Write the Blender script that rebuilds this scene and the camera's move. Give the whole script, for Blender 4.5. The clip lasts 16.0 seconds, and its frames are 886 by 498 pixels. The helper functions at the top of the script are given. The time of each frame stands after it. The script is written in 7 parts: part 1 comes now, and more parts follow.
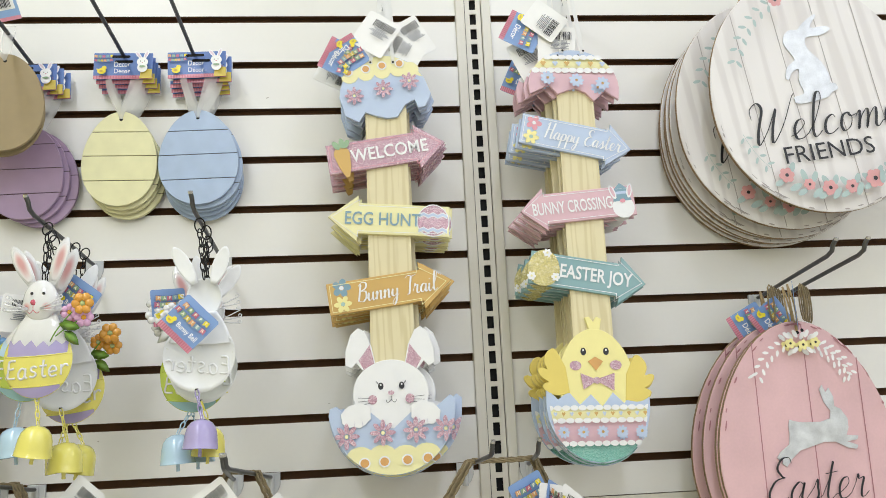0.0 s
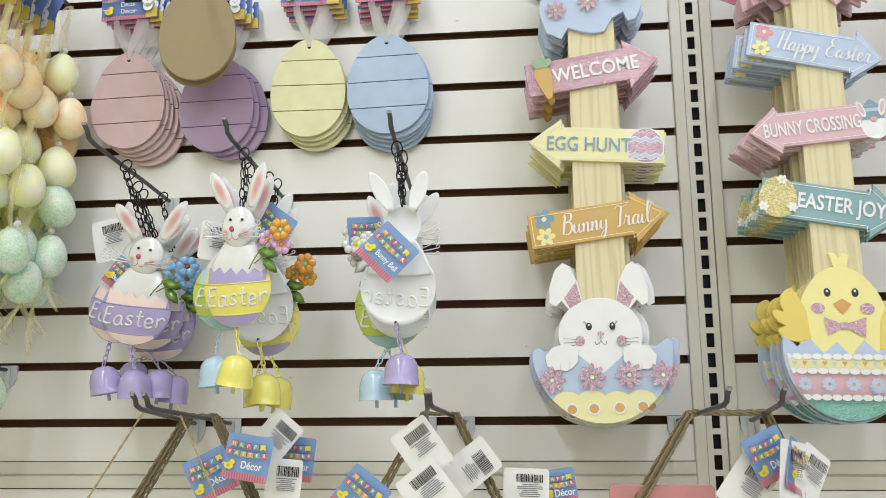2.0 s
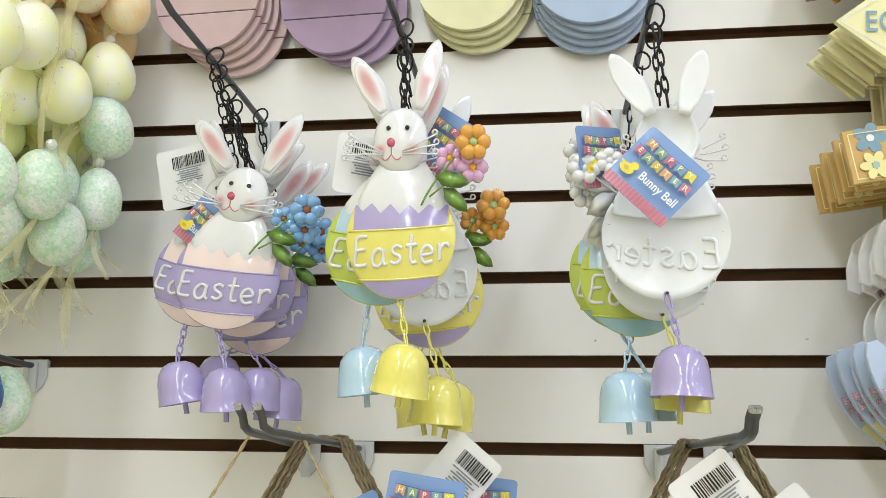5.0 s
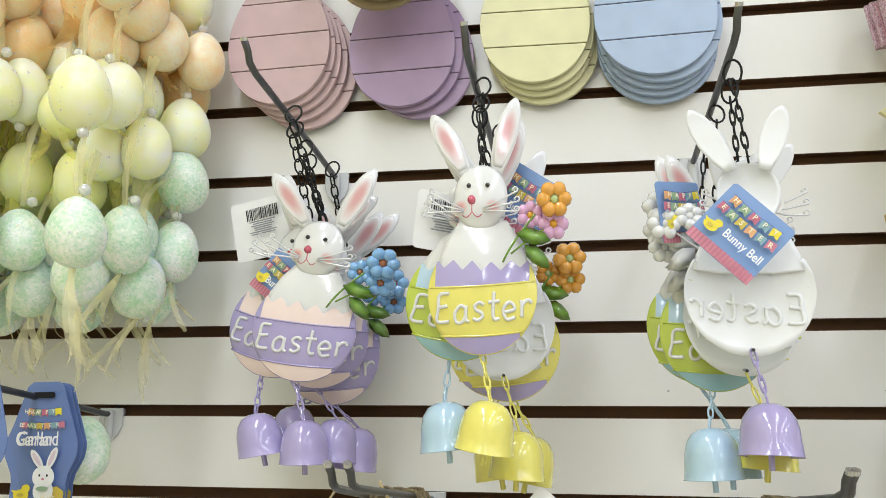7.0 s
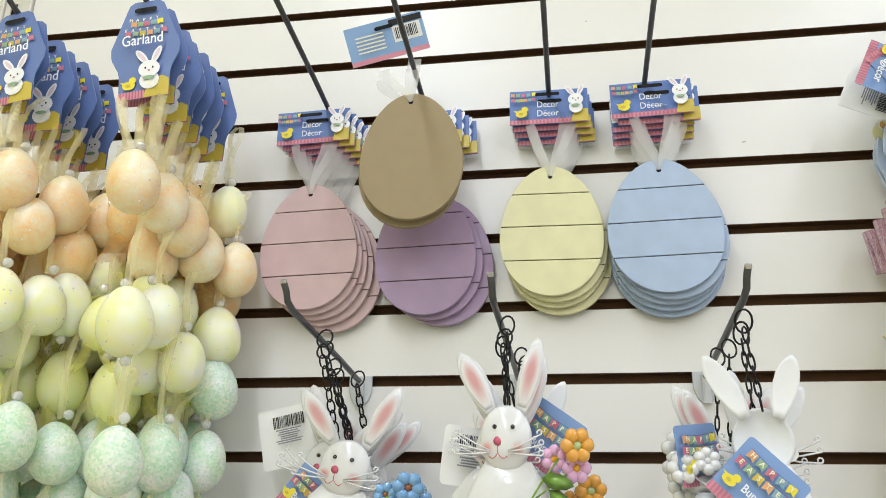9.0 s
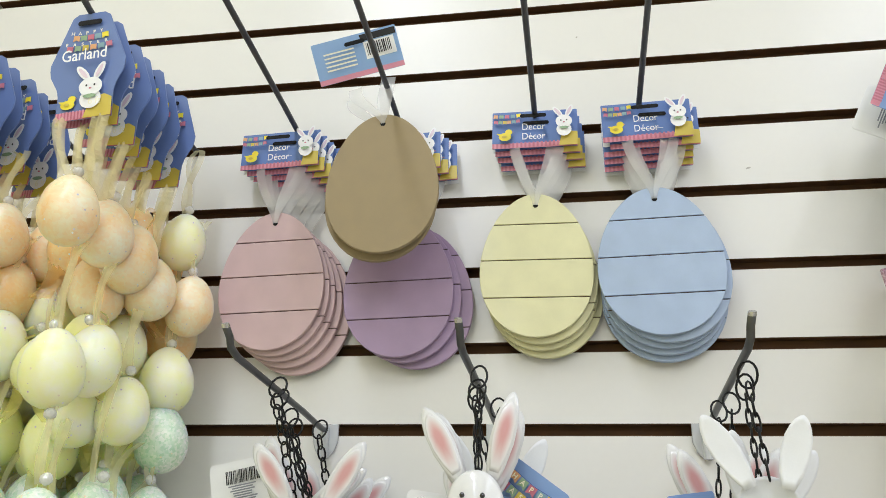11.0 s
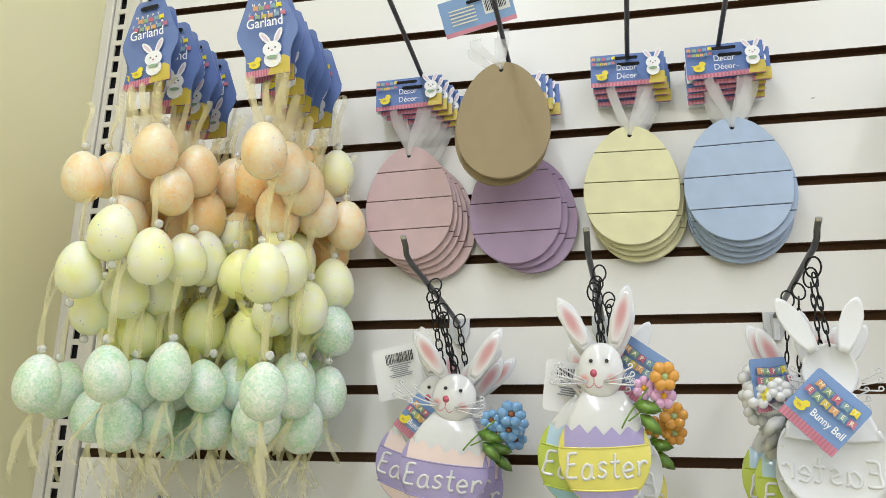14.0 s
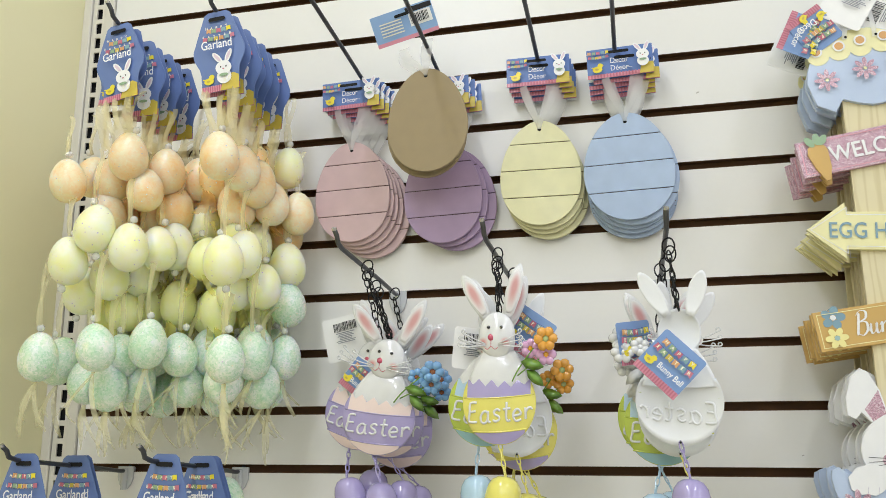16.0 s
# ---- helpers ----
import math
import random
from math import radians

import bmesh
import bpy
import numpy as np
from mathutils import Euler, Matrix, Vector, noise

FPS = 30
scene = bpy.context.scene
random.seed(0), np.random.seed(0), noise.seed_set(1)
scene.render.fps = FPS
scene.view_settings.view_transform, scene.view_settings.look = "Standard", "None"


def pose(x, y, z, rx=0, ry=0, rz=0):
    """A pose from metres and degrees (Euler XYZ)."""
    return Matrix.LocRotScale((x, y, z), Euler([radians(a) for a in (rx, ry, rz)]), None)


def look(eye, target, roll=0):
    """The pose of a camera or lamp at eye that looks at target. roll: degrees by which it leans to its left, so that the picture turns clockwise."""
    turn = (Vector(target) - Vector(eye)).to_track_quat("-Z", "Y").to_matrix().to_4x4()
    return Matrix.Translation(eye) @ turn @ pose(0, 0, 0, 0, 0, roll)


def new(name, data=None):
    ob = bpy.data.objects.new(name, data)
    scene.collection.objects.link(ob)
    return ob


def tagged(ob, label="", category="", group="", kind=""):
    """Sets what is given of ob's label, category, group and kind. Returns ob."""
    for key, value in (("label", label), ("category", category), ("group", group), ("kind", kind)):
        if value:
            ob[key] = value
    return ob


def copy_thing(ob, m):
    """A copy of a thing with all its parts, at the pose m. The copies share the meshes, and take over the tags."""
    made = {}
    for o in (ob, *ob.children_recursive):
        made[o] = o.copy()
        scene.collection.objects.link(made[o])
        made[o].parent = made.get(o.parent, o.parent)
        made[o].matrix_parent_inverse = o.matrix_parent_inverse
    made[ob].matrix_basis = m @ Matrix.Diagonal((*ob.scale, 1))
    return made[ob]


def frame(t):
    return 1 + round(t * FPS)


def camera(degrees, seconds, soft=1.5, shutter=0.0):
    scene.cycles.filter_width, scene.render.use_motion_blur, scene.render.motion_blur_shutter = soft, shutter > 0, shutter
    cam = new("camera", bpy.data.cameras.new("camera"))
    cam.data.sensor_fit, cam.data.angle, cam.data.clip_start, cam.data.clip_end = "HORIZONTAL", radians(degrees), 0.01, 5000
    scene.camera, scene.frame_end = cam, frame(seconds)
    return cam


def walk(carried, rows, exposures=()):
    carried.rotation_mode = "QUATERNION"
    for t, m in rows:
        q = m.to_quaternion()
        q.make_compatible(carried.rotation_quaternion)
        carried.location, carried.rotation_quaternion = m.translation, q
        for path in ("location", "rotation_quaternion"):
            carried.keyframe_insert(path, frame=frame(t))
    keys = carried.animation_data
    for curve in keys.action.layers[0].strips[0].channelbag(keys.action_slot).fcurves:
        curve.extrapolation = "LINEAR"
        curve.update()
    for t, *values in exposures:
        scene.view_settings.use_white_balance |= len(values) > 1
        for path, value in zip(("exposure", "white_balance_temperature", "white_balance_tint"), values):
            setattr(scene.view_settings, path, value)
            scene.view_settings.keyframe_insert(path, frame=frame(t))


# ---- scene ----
cam = camera(57.6, 16.0, soft=0.85, shutter=0.1)
PATH = [
    (0, (0.092, -0.002, 1.491), (0.267, 1.947, 1.902), -2.7),
    (0.5, (0.1, 0.007, 1.482), (0.193, 1.963, 1.889), -2.1),
    (1, (0.101, 0.021, 1.473), (0.075, 1.982, 1.865), -1.4),
    (1.5, (0.079, 0.048, 1.468), (-0.047, 2.01, 1.831), -0.7),
    (2, (0.013, 0.098, 1.462), (-0.163, 2.06, 1.81), -0.5),
    (2.5, (-0.103, 0.175, 1.476), (-0.261, 2.144, 1.788), -0.3),
    (3, (-0.175, 0.238, 1.486), (-0.282, 2.217, 1.758), -0.4),
    (3.5, (-0.202, 0.291, 1.464), (-0.339, 2.263, 1.768), -0.4),
    (6, (-0.21, 0.471, 1.482), (-0.489, 2.418, 1.844), 0.2),
    (6.5, (-0.226, 0.45, 1.488), (-0.525, 2.392, 1.861), 0.0),
    (7, (-0.24, 0.418, 1.487), (-0.546, 2.347, 1.916), 0.4),
    (7.5, (-0.245, 0.378, 1.501), (-0.564, 2.3, 1.954), 0.4),
    (8, (-0.254, 0.345, 1.522), (-0.561, 2.254, 2.032), 0.6),
    (8.5, (-0.254, 0.338, 1.545), (-0.563, 2.23, 2.115), 0.9),
    (9, (-0.251, 0.357, 1.578), (-0.554, 2.216, 2.252), 1.0),
    (9.5, (-0.245, 0.384, 1.607), (-0.549, 2.227, 2.322), 1.2),
    (12, (-0.229, 0.43, 1.618), (-0.587, 2.262, 2.336), 2.0),
    (12.5, (-0.25, 0.397, 1.59), (-0.644, 2.238, 2.264), 2.2),
    (13, (-0.264, 0.351, 1.582), (-0.678, 2.205, 2.21), 1.9),
    (13.5, (-0.27, 0.303, 1.572), (-0.693, 2.169, 2.154), 1.5),
    (14, (-0.281, 0.259, 1.56), (-0.71, 2.138, 2.097), 1.2),
    (14.5, (-0.277, 0.23, 1.558), (-0.713, 2.119, 2.047), 0.6),
    (15, (-0.249, 0.212, 1.554), (-0.698, 2.104, 2.022), 0.2),
    (15.5, (-0.206, 0.176, 1.557), (-0.654, 2.072, 2.009), -0.2),
    (16, (-0.162, 0.128, 1.555), (-0.605, 2.031, 1.984), -0.3),
]
walk(cam, [(t, look(eye, target, roll)) for t, eye, target, roll in PATH],
     [(0, 0.0), (2, -0.01), (3, 0.08), (6.5, 0.12), (8, 0.06), (9, -0.02), (12.5, -0.10), (14, -0.09), (15, -0.05), (16, -0.08)])

# ---- light: store ceiling with rows of fluorescent strips ----
WALL = 1.166                      # face of the slatwall
PITCH = 0.0762                    # distance of the grooves
GROOVE = lambda k: 1.5 + PITCH * (k - 1)

world = bpy.data.worlds.new("store_air")
scene.world = world
world.use_nodes = True
world.node_tree.nodes["Background"].inputs[0].default_value = (1.0, 0.97, 0.92, 1)
world.node_tree.nodes["Background"].inputs[1].default_value = 0.05
scene.view_settings.exposure = 0.0


# ---- materials ----
def c(text):
    """Linear colour from a hex sRGB colour."""
    v = [int(text[i:i + 2], 16) / 255 for i in (0, 2, 4)]
    return tuple(x / 12.92 if x <= 0.04045 else ((x + 0.055) / 1.055) ** 2.4 for x in v)


MATS = {}


def mat(name, color, rough=0.5, vary=0.06, scale=60.0, bump=0.0, metal=0.0, coat=0.0, trans=0.0, fine=900.0, sheen=0.0, pieces=0.0, alpha=1.0, sss=0.0):
    """Procedural surface with coarse and fine variation."""
    if name in MATS:
        return MATS[name]
    m = bpy.data.materials.new(name)
    m.use_nodes = True
    nt = m.node_tree
    n, link = nt.nodes, nt.links
    b = n["Principled BSDF"]
    tex = n.new("ShaderNodeTexCoord")
    n1 = n.new("ShaderNodeTexNoise")
    n1.inputs["Scale"].default_value = scale
    n1.inputs["Detail"].default_value = 4
    n2 = n.new("ShaderNodeTexNoise")
    n2.inputs["Scale"].default_value = fine
    n2.inputs["Detail"].default_value = 2
    link.new(tex.outputs["Object"], n1.inputs["Vector"])
    link.new(tex.outputs["Object"], n2.inputs["Vector"])
    add = n.new("ShaderNodeMath")
    add.operation = "MULTIPLY_ADD"
    link.new(n2.outputs["Fac"], add.inputs[0])
    add.inputs[1].default_value = 0.35
    link.new(n1.outputs["Fac"], add.inputs[2])
    last = add.outputs[0]
    if pieces:
        info = n.new("ShaderNodeObjectInfo")
        more = n.new("ShaderNodeMath")
        more.operation = "MULTIPLY_ADD"
        link.new(info.outputs["Random"], more.inputs[0])
        more.inputs[1].default_value = pieces
        link.new(last, more.inputs[2])
        last = more.outputs[0]
    ramp = n.new("ShaderNodeMapRange")
    link.new(last, ramp.inputs[0])
    ramp.inputs[1].default_value, ramp.inputs[2].default_value = 0.35, 1.0
    ramp.inputs[3].default_value, ramp.inputs[4].default_value = 1 - vary, 1 + vary
    mul = n.new("ShaderNodeVectorMath")
    mul.operation = "SCALE"
    mul.inputs[0].default_value = color
    link.new(ramp.outputs[0], mul.inputs["Scale"])
    link.new(mul.outputs[0], b.inputs["Base Color"])
    rr = n.new("ShaderNodeMapRange")
    link.new(n1.outputs["Fac"], rr.inputs[0])
    rr.inputs[3].default_value, rr.inputs[4].default_value = max(0.02, rough * 0.8), min(1, rough * 1.2)
    link.new(rr.outputs[0], b.inputs["Roughness"])
    b.inputs["Metallic"].default_value = metal
    b.inputs["Coat Weight"].default_value = coat
    b.inputs["Coat Roughness"].default_value = 0.08
    b.inputs["Transmission Weight"].default_value = trans
    b.inputs["Alpha"].default_value = alpha
    b.inputs["Sheen Weight"].default_value = sheen
    if sss:
        b.inputs["Subsurface Weight"].default_value = sss
        b.inputs["Subsurface Radius"].default_value = (0.01, 0.008, 0.005)
    if bump:
        bp = n.new("ShaderNodeBump")
        bp.inputs["Strength"].default_value = bump
        bp.inputs["Distance"].default_value = 0.002
        link.new(add.outputs[0], bp.inputs["Height"])
        link.new(bp.outputs[0], b.inputs["Normal"])
    MATS[name] = m
    return m


def glitter(name, color, spark=0.6, scale=900.0, pale=0.45):
    """Coarse craft glitter: cells of differing tone, tilt and gloss."""
    if name in MATS:
        return MATS[name]
    m = bpy.data.materials.new(name)
    m.use_nodes = True
    n, link = m.node_tree.nodes, m.node_tree.links
    b = n["Principled BSDF"]
    tex = n.new("ShaderNodeTexCoord")
    v = n.new("ShaderNodeTexVoronoi")
    v.inputs["Scale"].default_value = scale
    link.new(tex.outputs["Object"], v.inputs["Vector"])
    sep = n.new("ShaderNodeSeparateColor")
    link.new(v.outputs["Color"], sep.inputs[0])
    ramp = n.new("ShaderNodeValToRGB")
    ramp.color_ramp.elements[0].position, ramp.color_ramp.elements[0].color = 0.1, (*[x * 0.55 for x in color], 1)
    ramp.color_ramp.elements[1].position, ramp.color_ramp.elements[1].color = 1.0, (*[x + (0.9 - x) * pale for x in color], 1)
    e = ramp.color_ramp.elements.new(0.6)
    e.color = (*color, 1)
    link.new(sep.outputs[0], ramp.inputs[0])
    link.new(ramp.outputs[0], b.inputs["Base Color"])
    bp = n.new("ShaderNodeBump")
    bp.inputs["Strength"].default_value = spark
    bp.inputs["Distance"].default_value = 0.001
    link.new(sep.outputs[1], bp.inputs["Height"])
    link.new(bp.outputs[0], b.inputs["Normal"])
    b.inputs["Roughness"].default_value = 0.25
    b.inputs["Metallic"].default_value = 0.08
    MATS[name] = m
    return m


def wood(name, pale, dark, rings=18.0, stretch=0.12, rough=0.5):
    """Printed wood grain along z with wandering rings."""
    if name in MATS:
        return MATS[name]
    m = bpy.data.materials.new(name)
    m.use_nodes = True
    n, link = m.node_tree.nodes, m.node_tree.links
    b = n["Principled BSDF"]
    tex = n.new("ShaderNodeTexCoord")
    mp = n.new("ShaderNodeMapping")
    mp.inputs["Scale"].default_value = (1, 1, stretch)
    link.new(tex.outputs["Object"], mp.inputs["Vector"])
    w = n.new("ShaderNodeTexWave")
    w.wave_type, w.bands_direction = "BANDS", "X"
    w.inputs["Scale"].default_value = rings
    w.inputs["Distortion"].default_value = 16.0
    w.inputs["Detail"].default_value = 3.0
    w.inputs["Detail Scale"].default_value = 1.2
    link.new(mp.outputs[0], w.inputs["Vector"])
    f = n.new("ShaderNodeTexNoise")
    f.inputs["Scale"].default_value = 400
    link.new(mp.outputs[0], f.inputs["Vector"])
    mix = n.new("ShaderNodeMath")
    mix.operation = "MULTIPLY"
    link.new(w.outputs["Fac"], mix.inputs[0])
    link.new(f.outputs["Fac"], mix.inputs[1])
    ramp = n.new("ShaderNodeValToRGB")
    ramp.color_ramp.elements[0].position, ramp.color_ramp.elements[0].color = 0.02, (*dark, 1)
    ramp.color_ramp.elements[1].position, ramp.color_ramp.elements[1].color = 0.24, (*pale, 1)
    link.new(mix.outputs[0], ramp.inputs[0])
    link.new(ramp.outputs[0], b.inputs["Base Color"])
    b.inputs["Roughness"].default_value = rough
    MATS[name] = m
    return m


def sheer(name, color, thick=0.5):
    """Organza: a thin translucent weave."""
    if name in MATS:
        return MATS[name]
    m = bpy.data.materials.new(name)
    m.use_nodes = True
    n, link = m.node_tree.nodes, m.node_tree.links
    out = n["Material Output"]
    n.remove(n["Principled BSDF"])
    d = n.new("ShaderNodeBsdfDiffuse")
    t = n.new("ShaderNodeBsdfTranslucent")
    s = n.new("ShaderNodeBsdfTransparent")
    mx, mx2 = n.new("ShaderNodeMixShader"), n.new("ShaderNodeMixShader")
    d.inputs[0].default_value = t.inputs[0].default_value = (*color, 1)
    tex = n.new("ShaderNodeTexCoord")
    w = n.new("ShaderNodeTexNoise")
    w.inputs["Scale"].default_value = 900
    link.new(tex.outputs["Object"], w.inputs["Vector"])
    r = n.new("ShaderNodeMapRange")
    link.new(w.outputs["Fac"], r.inputs[0])
    r.inputs[3].default_value, r.inputs[4].default_value = thick - 0.03, thick + 0.03
    mx.inputs[0].default_value = 0.4
    link.new(d.outputs[0], mx.inputs[1])
    link.new(t.outputs[0], mx.inputs[2])
    link.new(r.outputs[0], mx2.inputs[0])
    link.new(s.outputs[0], mx2.inputs[1])
    link.new(mx.outputs[0], mx2.inputs[2])
    link.new(mx2.outputs[0], out.inputs[0])
    MATS[name] = m
    return m


# ---- mesh helpers: local x to the right, z up, front towards -y ----
def link_mesh(name, bm, material, parent=None, label="", smooth=False):
    me = bpy.data.meshes.new(name)
    bmesh.ops.recalc_face_normals(bm, faces=bm.faces)
    bm.to_mesh(me)
    bm.free()
    for m in material if isinstance(material, (list, tuple)) else [material]:
        me.materials.append(m)
    if smooth:
        me.polygons.foreach_set("use_smooth", [True] * len(me.polygons))
    ob = new(name, me)
    if parent:
        ob.parent = parent
    if label:
        ob["label"] = label
    return ob


part = link_mesh


def thing(name, label, category, group="", m=None, kind=""):
    ob = new(name)
    ob.empty_display_size = 0.02
    if m is not None:
        ob.matrix_basis = m
    return tagged(ob, label, category, group, kind)


def box(bm, x0, x1, y0, y1, z0, z1, mi=0):
    v = [bm.verts.new((x, y, z)) for x in (x0, x1) for y in (y0, y1) for z in (z0, z1)]
    fs = [bm.faces.new([v[i] for i in q]) for q in ((0, 1, 3, 2), (4, 6, 7, 5), (0, 4, 5, 1), (2, 3, 7, 6), (0, 2, 6, 4), (1, 5, 7, 3))]
    for f in fs:
        f.material_index = mi
    return fs


def prism(bm, pts, y0, y1, bevel=0.0, mi=0):
    """Extruded outline: front at y0, back at y1; bevel rounds the front edge."""
    rings = []
    n = len(pts)
    if bevel:
        cx, cz = sum(p[0] for p in pts) / n, sum(p[1] for p in pts) / n
        inner = []
        for i in range(n):
            a, b, d = Vector(pts[i - 1]), Vector(pts[i]), Vector(pts[(i + 1) % n])
            e1, e2 = (b - a).normalized(), (d - b).normalized()
            nn = Vector((e1.y + e2.y, -e1.x - e2.x))
            if nn.length < 1e-6:
                nn = Vector((e1.y, -e1.x))
            inner.append(nn.normalized())
        area = sum(pts[i - 1][0] * pts[i][1] - pts[i][0] * pts[i - 1][1] for i in range(n))
        s = -1 if area > 0 else 1
        rings.append([bm.verts.new((p[0] + s * q.x * bevel, y0, p[1] + s * q.y * bevel)) for p, q in zip(pts, inner)])
        rings.append([bm.verts.new((p[0], y0 + bevel, p[1])) for p in pts])
    else:
        rings.append([bm.verts.new((p[0], y0, p[1])) for p in pts])
    rings.append([bm.verts.new((p[0], y1, p[1])) for p in pts])
    fs = [bm.faces.new(rings[0]), bm.faces.new(list(reversed(rings[-1])))]
    for a, b in zip(rings, rings[1:]):
        for i in range(n):
            fs.append(bm.faces.new((a[i - 1], a[i], b[i], b[i - 1])))
    for f in fs:
        f.material_index = mi
    return fs


def board(name, pts, y0, y1, material, parent, label="", bevel=0.0):
    bm = bmesh.new()
    prism(bm, pts, y0, y1, bevel)
    return part(name, bm, material, parent, label)


def ellipse(cx, cz, a, b, n=24, turn=0.0, start=0.0, end=360.0):
    out = []
    t = radians(turn)
    for i in range(n):
        w = radians(start + (end - start) * i / (n if end - start == 360 else n - 1))
        x, z = a * math.cos(w), b * math.sin(w)
        out.append((cx + x * math.cos(t) - z * math.sin(t), cz + x * math.sin(t) + z * math.cos(t)))
    return out


def egg_outline(a, h, n=40, tip=0.13, cx=0.0, cz=0.0, w0=0.0, w1=360.0):
    """Egg with its point up; a: half width, h: height, about its middle."""
    out = []
    for i in range(n):
        w = radians(w0 + (w1 - w0) * i / (n if w1 - w0 == 360 else n - 1))
        out.append((cx + a * math.sin(w) * (1 + tip * math.cos(w)) , cz - h / 2 * math.cos(w)))
    return out


def tube(bm, path, r, n=8, mi=0, closed=False, flat=None):
    """Round wire along a path."""
    path = [Vector(p) for p in path]
    rings = []
    up = Vector((0.1, 0.2, 1)).normalized()
    for i, p in enumerate(path):
        if closed:
            d = path[(i + 1) % len(path)] - path[i - 1]
        else:
            d = path[min(i + 1, len(path) - 1)] - path[max(i - 1, 0)]
        d.normalize()
        u = up - d * up.dot(d)
        if u.length < 0.05:
            u = Vector((1, 0, 0)) - d * d.x
        u.normalize()
        up = u
        v = d.cross(u)
        rr = r(i / max(1, len(path) - 1)) if callable(r) else r
        rings.append([bm.verts.new(p + u * (rr * math.cos(2 * math.pi * j / n)) + v * ((flat or rr) * math.sin(2 * math.pi * j / n))) for j in range(n)])
    pairs = list(zip(rings, rings[1:])) + ([(rings[-1], rings[0])] if closed else [])
    for a, b in pairs:
        for j in range(n):
            bm.faces.new((a[j - 1], a[j], b[j], b[j - 1])).material_index = mi
    if not closed:
        bm.faces.new(rings[0]).material_index = mi
        bm.faces.new(list(reversed(rings[-1]))).material_index = mi


def lathe(bm, prof, n=24, mi=0, m=None):
    """Turned shape about z from (radius, z) pairs."""
    rings = []
    for r, z in prof:
        if r < 1e-6:
            rings.append([bm.verts.new((0, 0, z))] * n)
        else:
            rings.append([bm.verts.new((r * math.cos(2 * math.pi * j / n), r * math.sin(2 * math.pi * j / n), z)) for j in range(n)])
    made = {v for r in rings for v in r}
    for a, b in zip(rings, rings[1:]):
        for j in range(n):
            q = [a[j - 1], a[j], b[j], b[j - 1]]
            q = [v for i, v in enumerate(q) if v not in q[:i]]
            if len(q) > 2:
                bm.faces.new(q).material_index = mi
    if m is not None:
        for v in made:
            v.co = m @ v.co
    return made


def strip(bm, path, width, side=(1, 0, 0), mi=0):
    """Ribbon along a path."""
    last = None
    for i, p in enumerate(path):
        p = Vector(p)
        s = Vector(side(i) if callable(side) else side).normalized() * (width(i / (len(path) - 1)) if callable(width) else width) / 2
        pair = (bm.verts.new(p - s), bm.verts.new(p + s))
        if last:
            bm.faces.new((last[0], last[1], pair[1], pair[0])).material_index = mi
        last = pair


def bez(p0, p1, p2, p3, n=10):
    p0, p1, p2, p3 = (Vector(p) for p in (p0, p1, p2, p3))
    return [p0 * (1 - t) ** 3 + p1 * 3 * t * (1 - t) ** 2 + p2 * 3 * t * t * (1 - t) + p3 * t ** 3 for t in (i / n for i in range(n + 1))]


TEXTS = {}


def letters(name, text, size, x, z, y, material, parent, turn=0.0, shear=0.0, bold=0.0, squeeze=1.0, depth=0.0002, align="CENTER", mirror=False, label=""):
    """Built-in lettering as flat raised mesh, its middle at x, z, in front of y."""
    key = (text, bold, shear, align)
    if key not in TEXTS:
        cu = bpy.data.curves.new("lettering", "FONT")
        cu.body, cu.size, cu.shear, cu.offset, cu.align_x, cu.align_y, cu.resolution_u = text, 1.0, shear, bold, align, "CENTER", 3
        ob = bpy.data.objects.new("lettering", cu)
        scene.collection.objects.link(ob)
        dg = bpy.context.evaluated_depsgraph_get()
        dg.update()
        me = bpy.data.meshes.new_from_object(ob.evaluated_get(dg))
        bpy.data.objects.remove(ob)
        bpy.data.curves.remove(cu)
        TEXTS[key] = me
    me = TEXTS[key].copy()
    me.name = name
    t = radians(turn)
    for v in me.vertices:
        a, b = v.co.x * size * squeeze * (-1 if mirror else 1), v.co.y * size
        v.co = (x + a * math.cos(t) - b * math.sin(t), y - depth, z + a * math.sin(t) + b * math.cos(t))
    me.materials.clear()
    me.materials.append(material)
    ob = new(name, me)
    ob.parent = parent
    if label:
        ob["label"] = label
    return ob


# ---- setting ----
LAMINATE = mat("white_laminate", c("ebe9e3"), 0.32, 0.02, 3.0, 0.01, fine=160)
MDF = mat("raw_fibreboard", c("583b20"), 0.85, 0.18, 40.0, 0.15)
METAL_W = mat("cream_enamel", c("dcd8cb"), 0.35, 0.03, 6.0)
# near-black colour for the shade inside slots and punched holes
BLACK = mat("opening_shade_black", (0.006, 0.006, 0.006), 0.9)
YELLOW_WALL = mat("pale_yellow_paint", c("f0eabe"), 0.7, 0.02, 2.0, 0.03)
TILE_FLOOR = mat("vinyl_floor", c("c9c2b4"), 0.35, 0.06, 3.0)
CEIL = mat("ceiling_tile", c("e6e4de"), 0.9, 0.04, 30.0, 0.1)
TRIM = mat("joint_trim_vinyl", c("d9d6c8"), 0.4, 0.03, 8.0)
STEEL = mat("dull_steel_wire", c("626364"), 0.36, 0.12, 90.0, 0.03, metal=0.85)
STEEL_D = mat("dark_steel_wire", c("55565a"), 0.42, 0.15, 90.0, 0.03, metal=0.7)
STEEL_TIP = mat("bright_steel_end", c("c8c8c6"), 0.25, 0.1, 200.0, metal=0.9)
CLEAR = mat("milky_plastic", c("eef0f0"), 0.2, 0.02, 30.0, trans=0.35)

